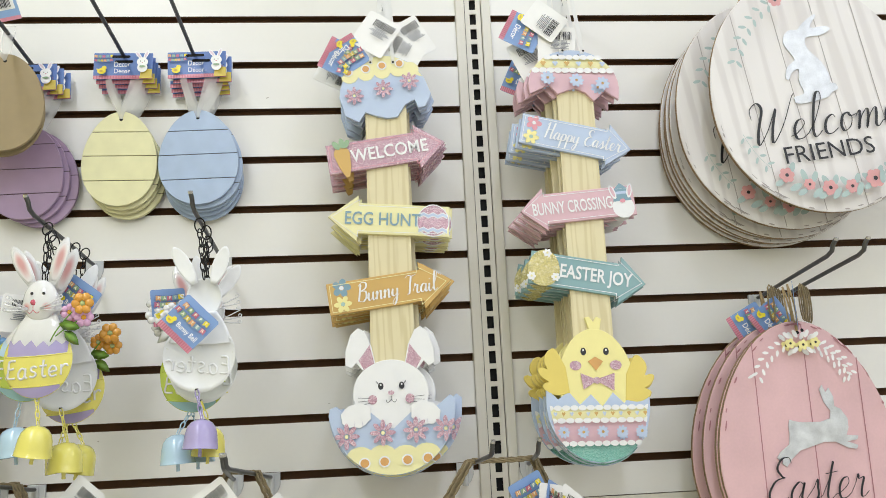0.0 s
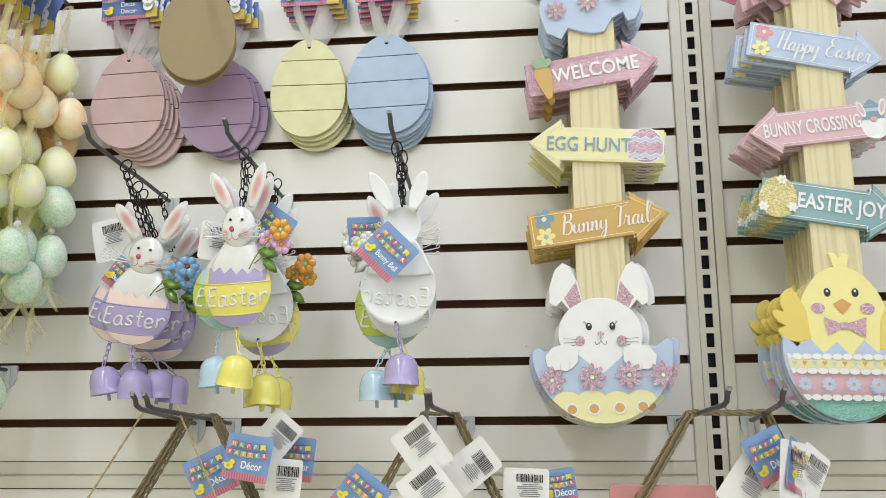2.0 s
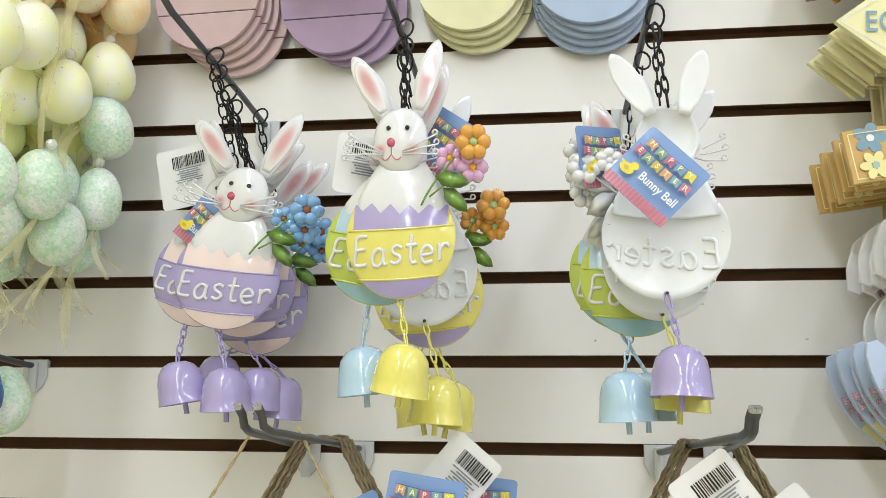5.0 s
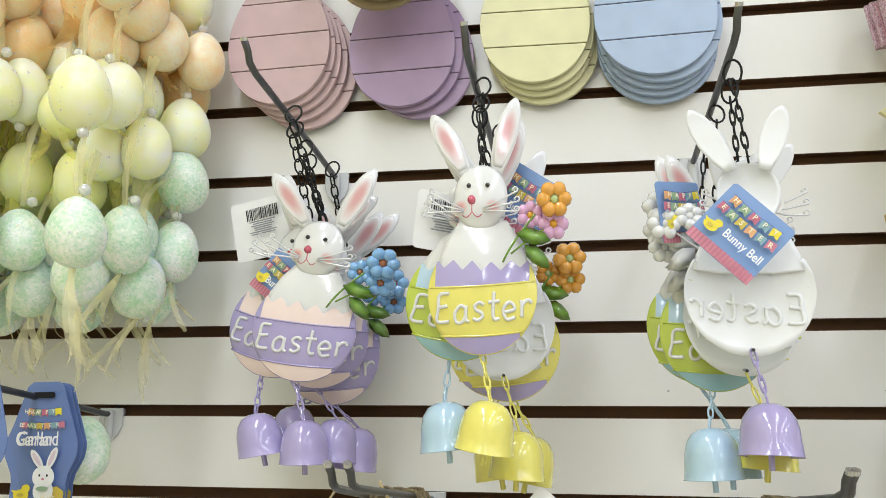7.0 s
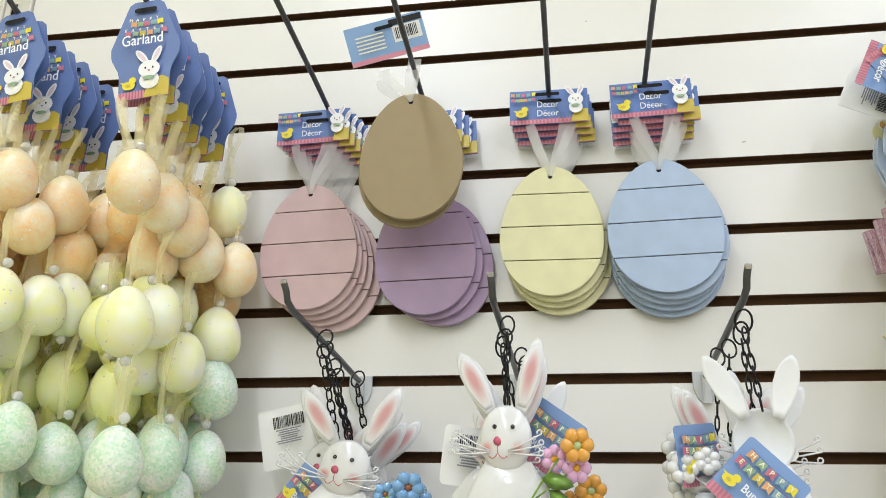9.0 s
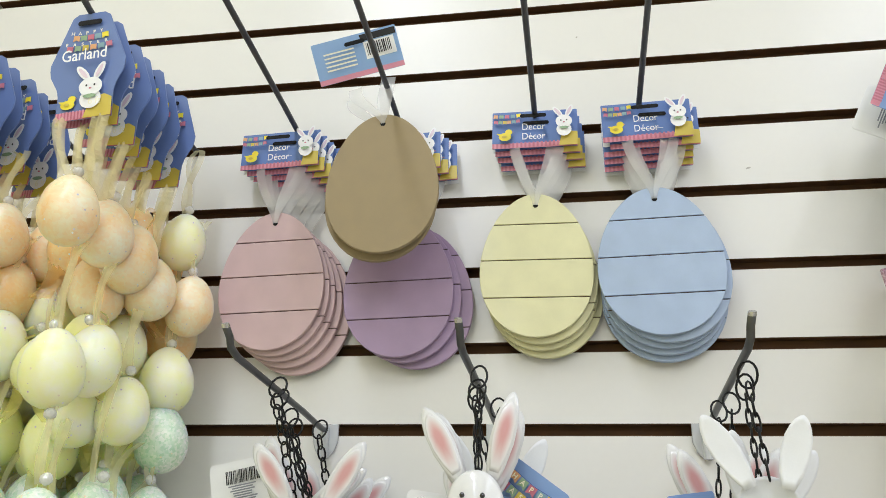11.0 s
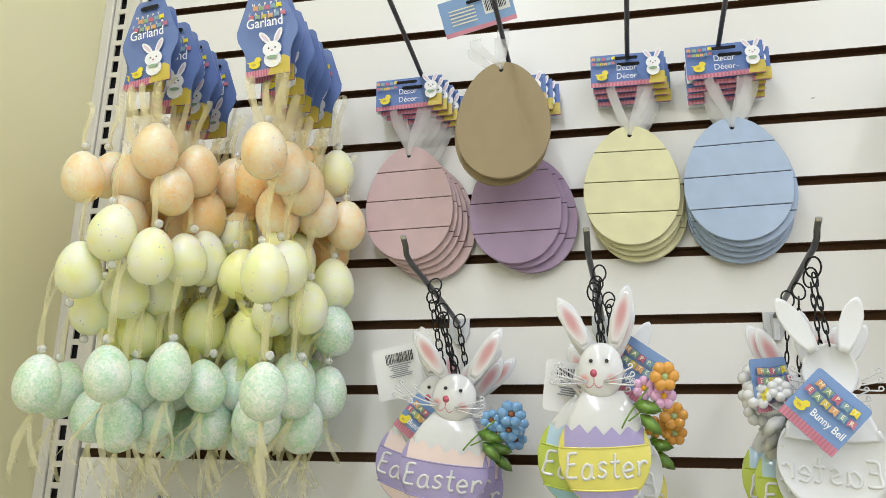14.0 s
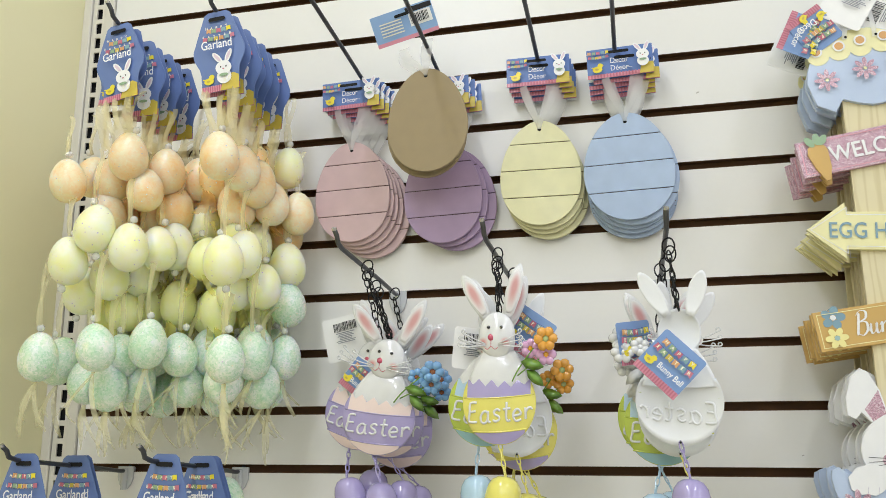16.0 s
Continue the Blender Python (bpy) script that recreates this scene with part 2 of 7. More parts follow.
bm = bmesh.new()
box(bm, -1.02, 3.6, -4.2, 1.35, -0.05, 0.0)
tagged(link_mesh("floor", bm, TILE_FLOOR), "pale vinyl store floor", "floor", kind="structure")
bm = bmesh.new()
box(bm, -1.02, 3.6, -4.2, 1.35, 3.0, 3.1)
tagged(link_mesh("ceiling", bm, CEIL), "white suspended store ceiling with tiles", "ceiling", kind="structure")
bm = bmesh.new()
box(bm, -1.12, -1.0, -4.2, 1.35, 0, 3.0)
tagged(link_mesh("wall_west", bm, YELLOW_WALL), "pale yellow painted end wall of the aisle", "wall", kind="structure")
bm = bmesh.new()
box(bm, 3.6, 3.7, -4.2, 1.35, 0, 3.0)
tagged(link_mesh("wall_east", bm, LAMINATE), "plain white store wall", "wall", kind="structure")
bm = bmesh.new()
box(bm, -1.12, 3.7, -4.3, -4.2, 0, 3.0)
tagged(link_mesh("wall_south", bm, LAMINATE), "plain white store wall behind the aisle", "wall", kind="structure")
bm = bmesh.new()
box(bm, -1.0, 3.6, 1.215, 1.35, 0, 3.0)
tagged(link_mesh("wall_north", bm, YELLOW_WALL), "painted store wall behind the slatwall panels", "wall", kind="structure")

X_LEFT, X_MID, BAY = -0.972, 0.2615, 1.2335


def slat_mesh(x0, x1, h):
    bm = bmesh.new()
    d, r = 0.011, 0.0006
    prof = [(0.0, r), (0.0, h - r), (r, h), (d, h), (d, 0), (r, 0)]
    rings = [[bm.verts.new((x, y, z)) for y, z in prof] for x in (x0, x1)]
    for i in range(6):
        f = bm.faces.new((rings[0][i - 1], rings[0][i], rings[1][i], rings[1][i - 1]))
        f.material_index = 0 if i == 1 else 1
    for q in rings:
        bm.faces.new(q).material_index = 1
    bmesh.ops.recalc_face_normals(bm, faces=bm.faces)
    me = bpy.data.meshes.new("slat")
    bm.to_mesh(me)
    bm.free()
    me.materials.append(LAMINATE)
    me.materials.append(MDF)
    return me


def slat_panel(x0, x1, number):
    bm = bmesh.new()
    box(bm, x0, x1, WALL + 0.0112, WALL + 0.02, 0.12, 2.75)
    panel = tagged(link_mesh("wall_panel_%d" % number, bm, MDF), "white slatwall panel with brown fibreboard grooves", "slatwall", kind="structure")
    gap = 0.0098
    me = slat_mesh(x0, x1, PITCH - gap)
    for k in range(0, 16):
        ob = new("slat", me)
        ob.parent, ob.location = panel, (0, WALL, GROOVE(k) + gap / 2)
    short = slat_mesh(x0, x1, GROOVE(0) - gap / 2 - 1.373)
    ob = new("slat", short)
    ob.parent, ob.location = panel, (0, WALL, 1.373)
    top = 1.338
    for k in range(0, 14):
        ob = new("slat", me)
        ob.parent, ob.location = panel, (0, WALL, top - (k + 1) * PITCH + gap)
    return panel


slat_panel(X_LEFT + 0.029, X_MID - 0.028, 1)
slat_panel(X_MID + 0.028, X_MID + BAY - 0.028, 2)


def joint_trim(x0, x1):
    bm = bmesh.new()
    for z0, z1, y in ((1.3575, 1.3725, -0.003), (1.3545, 1.3575, 0.0), (1.339, 1.3545, -0.0035)):
        box(bm, x0, x1, WALL + y, WALL + 0.011, z0, z1)
    return tagged(link_mesh("trim", bm, TRIM), "pale vinyl joint strip between slatwall sheets", "trim", kind="structure")


joint_trim(X_LEFT + 0.029, X_MID - 0.028)
joint_trim(X_MID + 0.028, X_MID + BAY - 0.028)


def upright(xc):
    """Slotted steel standard between two panels."""
    up = tagged(new("trim"), "cream slotted steel upright between slatwall panels", "upright", kind="structure")
    up.location = (xc, WALL, 0)
    bm = bmesh.new()
    hw, sw, sh, y = 0.0125, 0.0050, 0.0090, -0.001
    z0, z1 = 0.12, 2.75
    zs = [z0]
    z = 0.2 + 0.003
    while z < 2.7:
        zs += [z - sh, z + sh]
        z += 0.0254
    zs.append(z1)
    cols = (-hw, -sw, sw, hw)
    grid = [[bm.verts.new((x, y, zz)) for x in cols] for zz in zs]
    for i in range(len(zs) - 1):
        for j in range(3):
            if j == 1 and i % 2 == 1:
                a, b, d, e = grid[i][1], grid[i][2], grid[i + 1][2], grid[i + 1][1]
                back = [bm.verts.new(v.co + Vector((0, 0.0025, 0))) for v in (a, b, d, e)]
                ring = (a, b, d, e)
                for q in range(4):
                    bm.faces.new((ring[q - 1], ring[q], back[q], back[q - 1]))
                continue
            bm.faces.new((grid[i][j], grid[i][j + 1], grid[i + 1][j + 1], grid[i + 1][j]))
    part("standard", bm, METAL_W, up)
    # solid black box: gives the slots their inner shade by colour
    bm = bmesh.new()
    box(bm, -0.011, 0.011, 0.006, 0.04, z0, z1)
    part("channel", bm, BLACK, up, "black box painting the shade behind the slots")
    for s in (-1, 1):
        bm = bmesh.new()
        xs = sorted((s * 0.0135, s * 0.0278))
        pts = [(xs[0], -0.004), (xs[0] + 0.0012, -0.005), (xs[1] - 0.0012, -0.005), (xs[1], -0.004), (xs[1], 0.011), (xs[0], 0.011)]
        rings = [[bm.verts.new((x, yy, zz)) for x, yy in pts] for zz in (z0, z1)]
        for i in range(6):
            bm.faces.new((rings[0][i - 1], rings[0][i], rings[1][i], rings[1][i - 1]))
        for q in rings:
            bm.faces.new(q)
        part("flange", bm, METAL_W, up)
    return up


upright(X_LEFT)
upright(X_MID)
upright(X_MID + BAY)


def strip_light(x, y):
    """Open ceiling strip with two tubes' worth of light."""
    ob = thing("ceiling_light", "white fluorescent strip light on the ceiling", "ceiling light", "ceiling strips", pose(x, y, 2.99))
    bm = bmesh.new()
    box(bm, -0.09, 0.09, -0.62, 0.62, -0.05, 0.0)
    part("housing", bm, METAL_W, ob)
    lamp = bpy.data.lights.new("fluorescent", "AREA")
    lamp.shape, lamp.size, lamp.size_y, lamp.energy, lamp.color = "RECTANGLE", 0.14, 1.2, LAMP_WATTS * (1.26 if x < 0 else 1.0), (0.835, 0.89, 1.02)
    l = new("tube_light", lamp)
    l.parent = ob
    l.location = (0, 0, -0.06)


LAMP_WATTS = 8.7
for lx in (-0.62, 0.55, 1.75, 2.9):
    for ly in (0.15, -1.35, -2.85):
        strip_light(lx, ly)


def hook(x, z, tip_y=0.935, tip_x=None, shell=True, dark=False, tip_rise=0.016, rod=0.0028, label=""):
    """Wire hook with an upturned end, clipped into a groove."""
    ob = thing("display_hook", label or ("dark steel display hook clipped into the slatwall" if dark else "steel display hook with clear plastic clip on the slatwall"), "hook", "slatwall hooks", pose(x, WALL, z))
    dx = 0 if tip_x is None else tip_x - x
    ty = tip_y - WALL
    fy = ty + 0.016
    rise = 0.022
    pts = [(0, 0.008, 0.004), (0, 0.004, -0.001), (0, -0.004, -0.002), (dx * 0.05, -0.02, -0.001)]
    pts += [(dx * q, -0.02 + (fy + 0.02) * q, rise * q) for q in (0.25, 0.5, 0.75, 0.95)]
    pts += [(dx, fy - 0.003, rise + 0.003), (dx, fy - 0.007, rise + 0.010), (dx, ty, rise + tip_rise)]
    bm = bmesh.new()
    tube(bm, pts, rod, 10)
    part("rod", bm, STEEL_D if dark else STEEL, ob, smooth=True)
    bm = bmesh.new()
    tube(bm, [(dx, ty + 0.0008, rise + tip_rise - 0.0015), (dx, ty - 0.0006, rise + tip_rise + 0.001)], rod * 1.01, 10)
    part("tip", bm, STEEL_TIP, ob, "bright cut end of the wire")
    if shell:
        bm = bmesh.new()
        pts = [(-0.012, 0.004), (0.012, 0.004), (0.012, -0.012), (0.0085, -0.021), (0.003, -0.027), (-0.003, -0.027), (-0.0085, -0.021), (-0.012, -0.012)]
        prism(bm, pts, -0.0035, -0.0005, 0.0008)
        lathe(bm, [(0.0, -0.027), (0.0042, -0.027), (0.0045, -0.006), (0.004, 0.001), (0.0, 0.001)], 12, m=Matrix.Translation((0, -0.0055, 0)))
        box(bm, -0.009, 0.009, -0.001, 0.007, -0.0035, 0.003)
        part("clip", bm, CLEAR, ob, "milky white plastic clip")
    return ob


# bell row
for x, tx in ((-0.466, -0.474), (-0.303, -0.309), (-0.123, -0.121)):
    hook(x, GROOVE(4) + 0.001, tip_x=tx, tip_y=0.94)
# rope row
for x, tx in ((-0.415, -0.396), (-0.366, -0.383), (-0.105, -0.081), (-0.055, -0.078), (0.213, 0.223), (0.303, 0.277)):
    hook(x, GROOVE(0) + 0.001, tip_x=tx)
# egg plaque row
for x in (-0.512, -0.402, -0.264, -0.163):
    hook(x, GROOVE(8) + 0.0, tip_y=0.9, shell=False, dark=True)
# garlands, upper and lower
for x in (-0.776, -0.640):
    hook(x, GROOVE(8) + 0.003, tip_y=0.925, shell=False, dark=True)
for x in (-0.860, -0.686):
    hook(x, GROOVE(1) - 0.002, tip_y=0.925, dark=True)
# sign posts, round signs, pink eggs
for x in (0.118, 0.392, 0.400, 0.700, 0.745):
    hook(x, GROOVE(9) + 0.002, tip_y=0.93, shell=False)
for x, tx in ((0.668, 0.665), (0.705, 0.707)):
    hook(x, GROOVE(3) - 0.004, tip_x=tx, tip_y=0.93)

# ---- brush script: one entry a letter, x-height 0.44, capitals 1.0 ----
SCRIPT_PEN = {}


def pen(ch, advance, *strokes):
    SCRIPT_PEN[ch] = (advance, strokes)


pen("W", 0.98, ((.05, .62), (.0, .85), (.15, .98), (.28, .80), (.22, .35), (.25, .02), (.45, .35), (.60, .80), (.55, .35), (.58, .02), (.80, .40), (.98, .98), (1.04, 1.06)))
pen("e", 0.40, ((.0, .10), (.15, .16), (.30, .32), (.26, .45), (.14, .42), (.08, .24), (.14, .04), (.28, .02), (.42, .12)))
pen("l", 0.32, ((.0, .10), (.15, .35), (.28, .80), (.26, 1.0), (.17, .98), (.12, .60), (.12, .15), (.20, .0), (.34, .12)))
pen("c", 0.38, ((.32, .36), (.24, .44), (.12, .36), (.08, .18), (.14, .03), (.26, .02), (.40, .12)))
pen("o", 0.42, ((.24, .43), (.12, .38), (.08, .18), (.16, .02), (.30, .10), (.33, .30), (.24, .43), (.30, .34), (.44, .36)))
pen("m", 0.64, ((.0, .30), (.08, .43), (.10, .30), (.08, .0), (.14, .28), (.26, .44), (.30, .30), (.28, .0), (.34, .28), (.46, .44), (.50, .30), (.49, .06), (.56, .0), (.66, .12)))
pen("E", 0.56, ((.52, .86), (.44, .98), (.26, .96), (.18, .76), (.34, .58), (.40, .56), (.18, .50), (.06, .26), (.14, .04), (.36, .0), (.56, .14)))
pen("a", 0.48, ((.34, .38), (.22, .44), (.08, .28), (.08, .08), (.20, .02), (.34, .28), (.36, .42), (.34, .12), (.40, .01), (.50, .12)))
pen("s", 0.38, ((.0, .10), (.14, .30), (.20, .47), (.24, .30), (.28, .12), (.20, .0), (.10, .04), (.22, .03), (.40, .12)))
pen("t", 0.34, ((.0, .10), (.14, .5), (.18, .82), (.14, .4), (.14, .10), (.22, .0), (.36, .12)), ((.0, .56), (.34, .60)))
pen("r", 0.42, ((.0, .10), (.08, .30), (.12, .50), (.16, .40), (.28, .42), (.26, .20), (.28, .03), (.36, .02), (.46, .12)))
pen("B", 0.58, ((.18, .90), (.14, .5), (.08, .02)), ((.04, .80), (.22, .98), (.48, .92), (.46, .66), (.22, .54), (.48, .50), (.52, .20), (.34, .0), (.12, .06)))
pen("u", 0.48, ((.0, .12), (.08, .42), (.08, .12), (.16, .01), (.28, .14), (.34, .42), (.33, .12), (.40, .0), (.50, .12)))
pen("n", 0.46, ((.0, .30), (.08, .43), (.10, .28), (.08, .0), (.14, .28), (.28, .44), (.32, .28), (.32, .06), (.38, .0), (.48, .12)))
pen("y", 0.46, ((.0, .12), (.08, .42), (.08, .14), (.18, .04), (.32, .20), (.36, .42), (.34, -.10), (.22, -.38), (.10, -.28), (.24, -.06), (.48, .12)))
pen("T", 0.46, ((.0, .84), (.16, .96), (.40, .90), (.66, .98)), ((.36, .92), (.30, .5), (.26, .06), (.12, .02)))
pen("i", 0.24, ((.0, .12), (.08, .42), (.07, .12), (.14, .0), (.26, .12)), ((.10, .60), (.115, .65)))
pen("H", 0.64, ((.04, .80), (.16, .98), (.14, .5), (.08, .0)), ((.54, 1.0), (.48, .5), (.46, .06), (.56, .02), (.66, .12)), ((.02, .46), (.3, .54), (.52, .52)))
pen("p", 0.42, ((.0, .12), (.10, .42), (.08, .0), (.06, -.40)), ((.09, .2), (.2, .42), (.34, .36), (.32, .10), (.18, .02), (.12, .1)), ((.28, .05), (.44, .12)))
pen(" ", 0.36)


def script_strokes(text, size, x, z, turn=0.0, slant=0.2, squeeze=1.0):
    """Smoothed strokes of a word whose middle is at x, z."""
    total = sum(SCRIPT_PEN[ch][0] for ch in text)
    u = -total / 2
    t = radians(turn)
    out = []
    for ch in text:
        adv, strokes = SCRIPT_PEN[ch]
        for s in strokes:
            line = []
            for p in smooth_line(s):
                a, b = (u + p.x) * squeeze * size + (p.y - 0.3) * slant * size, (p.y - 0.3) * size
                line.append((x + a * math.cos(t) - b * math.sin(t), z + a * math.sin(t) + b * math.cos(t)))
            out.append(line)
        u += adv
    return out


def script_word(text, size, x, z, y, material, parent, turn=0.0, slant=0.2, squeeze=1.0, weight=0.07):
    """Printed brush script, thicker on the down strokes."""
    bm = bmesh.new()
    for k, line in enumerate(script_strokes(text, size, x, z, turn, slant, squeeze)):
        last = None
        for i, p in enumerate(line):
            q = Vector(line[min(i + 1, len(line) - 1)]) - Vector(line[max(i - 1, 0)])
            if q.length < 1e-9:
                continue
            q.normalize()
            w = size * weight * (0.35 + 0.75 * max(0.0, -q.y)) * (1 if 0 < i < len(line) - 1 else 0.4) / 1.4
            s = Vector((-q.y, q.x)) * w
            yy = y - 0.0002 - 0.00002 * (k % 7)
            pair = (bm.verts.new((p[0] - s.x, yy, p[1] - s.y)), bm.verts.new((p[0] + s.x, yy, p[1] + s.y)))
            if last:
                bm.faces.new((last[0], last[1], pair[1], pair[0]))
            last = pair
    return part("lettering", bm, material, parent)


def smooth_line(pts, n=5):
    """Points of a curve that passes through the given ones."""
    p = [Vector(q) for q in (pts[0], *pts, pts[-1])]
    out = []
    for a, b, d, e in zip(p, p[1:], p[2:], p[3:]):
        for k in range(n):
            t = k / n
            out.append(0.5 * (2 * b + (d - a) * t + (2 * a - 5 * b + 4 * d - e) * t * t + (3 * b - a - 3 * d + e) * t ** 3))
    return out + [p[-1]]


# ---- printed card art ----
INK = {k: mat("ink_" + k, c(v), 0.42, 0.03, 80.0, coat=0.15) for k, v in {
    "blue": "6280bd", "deep": "45599c", "pale_blue": "8fb1dc", "pink": "dc93a4", "rose": "c97a8c", "yellow": "f0de3c", "gold": "cfb94c", "white": "f4f4f2",
    "red": "c77083", "green": "93b08c", "teal": "86aab3", "orange": "dea874", "grey": "8b8d92", "black": "17171a", "cream": "f2edcf", "blush": "e6d3dc"}.items()}
CARD_BACK = mat("white_card", c("efeeea"), 0.5, 0.03, 60.0)


def art(name, parent, y, items, label=""):
    """Flat inked shapes, each layer a hair above the one before."""
    bm = bmesh.new()
    mats = []
    for i, (pts, m) in enumerate(items):
        if m not in mats:
            mats.append(m)
        f = bm.faces.new([bm.verts.new((p[0], y - 0.00015 * (i + 1), p[1])) for p in pts])
        f.material_index = mats.index(m)
        f.normal_update()
        if f.normal.y > 0:
            f.normal_flip()
    me = bpy.data.meshes.new(name)
    bm.to_mesh(me)
    bm.free()
    for m in mats:
        me.materials.append(m)
    ob = new(name, me)
    ob.parent = parent
    if label:
        ob["label"] = label
    return ob


def shift(pts, x, z, turn=0.0, s=1.0):
    t = radians(turn)
    return [(x + s * (p[0] * math.cos(t) - p[1] * math.sin(t)), z + s * (p[0] * math.sin(t) + p[1] * math.cos(t))) for p in pts]


def rrect(w, h, r, n=4):
    out = []
    for cx, cz, a in ((w / 2 - r, h / 2 - r, 0), (-w / 2 + r, h / 2 - r, 90), (-w / 2 + r, -h / 2 + r, 180), (w / 2 - r, -h / 2 + r, 270)):
        out += [(cx + r * math.cos(radians(a + 90 * i / n)), cz + r * math.sin(radians(a + 90 * i / n))) for i in range(n + 1)]
    return out


FLAGS = ("orange", "green", "red", "teal", "yellow", "red", "green", "gold", "orange", "teal", "rose")


def bunting(x, z, w, sag, count, first, size):
    out = [([(x - w / 2, z + 0.0002), (x, z - sag + 0.0002), (x + w / 2, z + 0.0002), (x + w / 2, z - 0.0002), (x, z - sag - 0.0002), (x - w / 2, z - 0.0002)], INK["deep"])]
    for i in range(count):
        q = (i + 0.5) / count * 2 - 1
        fx, fz = x + q * w / 2, z - sag * (1 - q * q)
        s = size
        out.append((shift([(-s / 2, 0), (s / 2, 0), (s / 2, -s * 1.05), (0, -s * 0.8), (-s / 2, -s * 1.05)], fx, fz, q * 8), INK[FLAGS[(i + first) % 11]]))
    return out


def bunting_letters(text, x, z, w, sag, size, y, parent):
    n = len(text)
    for i, ch in enumerate(text):
        q = (i + 0.5) / n * 2 - 1
        letters("lettering", ch, size, x + q * w / 2, z - sag * (1 - q * q) - size * 0.55, y, INK["cream"], parent, turn=q * 8, bold=0.02)


def chick_art(x, z, s, face=1):
    return [(ellipse(x, z, 0.5 * s, 0.36 * s, 16), INK["yellow"]), (ellipse(x + face * 0.3 * s, z + 0.4 * s, 0.28 * s, 0.27 * s, 14), INK["yellow"]),
            ([(x - face * 0.4 * s, z + 0.05 * s), (x - face * 0.66 * s, z + 0.3 * s), (x - face * 0.2 * s, z + 0.25 * s)], INK["yellow"]),
            (ellipse(x - face * 0.05 * s, z, 0.2 * s, 0.12 * s, 10), INK["gold"]),
            ([(x + face * 0.55 * s, z + 0.45 * s), (x + face * 0.68 * s, z + 0.38 * s), (x + face * 0.55 * s, z + 0.33 * s)], INK["orange"])]


def rabbit_art(x, z, s):
    return [(ellipse(x, z - 0.5 * s, 0.42 * s, 0.42 * s, 16), INK["white"]), (ellipse(x - 0.34 * s, z + 0.62 * s, 0.16 * s, 0.42 * s, 14, 38), INK["white"]), (ellipse(x + 0.3 * s, z + 0.66 * s, 0.16 * s, 0.42 * s, 14, -24), INK["white"]),
            (ellipse(x - 0.34 * s, z + 0.62 * s, 0.08 * s, 0.3 * s, 12, 38), INK["blush"]), (ellipse(x + 0.3 * s, z + 0.66 * s, 0.08 * s, 0.3 * s, 12, -24), INK["blush"]),
            (ellipse(x, z, 0.46 * s, 0.4 * s, 18), INK["white"]), (ellipse(x - 0.16 * s, z + 0.05 * s, 0.04 * s, 0.05 * s, 8), INK["black"]), (ellipse(x + 0.16 * s, z + 0.05 * s, 0.04 * s, 0.05 * s, 8), INK["black"]),
            (ellipse(x, z - 0.08 * s, 0.06 * s, 0.04 * s, 8), INK["rose"]), (ellipse(x, z - 0.42 * s, 0.26 * s, 0.09 * s, 10), INK["green"])]


def clip_to(pts, hull):
    """The part of an outline inside a convex hull given counter-clockwise."""
    out = list(pts)
    for i in range(len(hull)):
        a, b = hull[i - 1], hull[i]
        side = lambda p: (b[0] - a[0]) * (p[1] - a[1]) - (b[1] - a[1]) * (p[0] - a[0])
        now, out = out, []
        for j in range(len(now)):
            p, q = now[j - 1], now[j]
            sp, sq = side(p), side(q)
            if (sp >= 0) != (sq >= 0):
                t = sp / (sp - sq)
                out.append((p[0] + (q[0] - p[0]) * t, p[1] + (q[1] - p[1]) * t))
            if sq >= 0:
                out.append(q)
        if not out:
            return []
    return out


def clipped(items, hull):
    return [(q, m) for q, m in ((clip_to(pts, hull), m) for pts, m in items) if len(q) > 2]


def flower_art(x, z, s, petal, heart, n=6, fat=0.30, turn=0):
    out = [(ellipse(x + 0.62 * s * math.cos(radians(360 * i / n + turn)), z + 0.62 * s * math.sin(radians(360 * i / n + turn)), 0.42 * s, fat * s, 10, 360 * i / n + turn), petal) for i in range(n)]
    return out + [(ellipse(x, z, (0.24 if n < 8 else 0.15) * s, (0.24 if n < 8 else 0.15) * s, 10), heart)]


def barcode_art(x, z, w, h, turn=0.0, lines=6):
    """Bars of a code and rows of unreadable small print."""
    rnd = random.Random(int(abs(x * 7e4) + abs(z * 3e4) + lines))
    out, u = [], -w / 2
    while u < w / 2:
        d = rnd.choice((0.0005, 0.0008, 0.0012))
        out.append((shift([(u, 0), (u + d, 0), (u + d, h), (u, h)], x, z, turn), INK["black"]))
        u += d + rnd.choice((0.0005, 0.0008, 0.001))
    for i in range(lines):
        q = w * rnd.uniform(0.25, 0.5)
        out.append((shift([(-q, -0.003 - i * 0.0021), (q, -0.003 - i * 0.0021), (q, -0.0019 - i * 0.0021), (-q, -0.0019 - i * 0.0021)], x, z, turn), INK["grey"]))
    return out


RIBBON_W = sheer("white_organza", c("fbfbf8"), 0.42)
RIBBON_Y = sheer("cream_organza", c("fdf8df"), 0.28)


# ---- wooden egg plaques with header cards ----
EDGE_RAW = mat("egg_board_edge", c("a98f62"), 0.8, 0.1, 200.0, 0.1)
SCORE = mat("dark_score_line", c("4a3424"), 0.9, 0.1, 100)


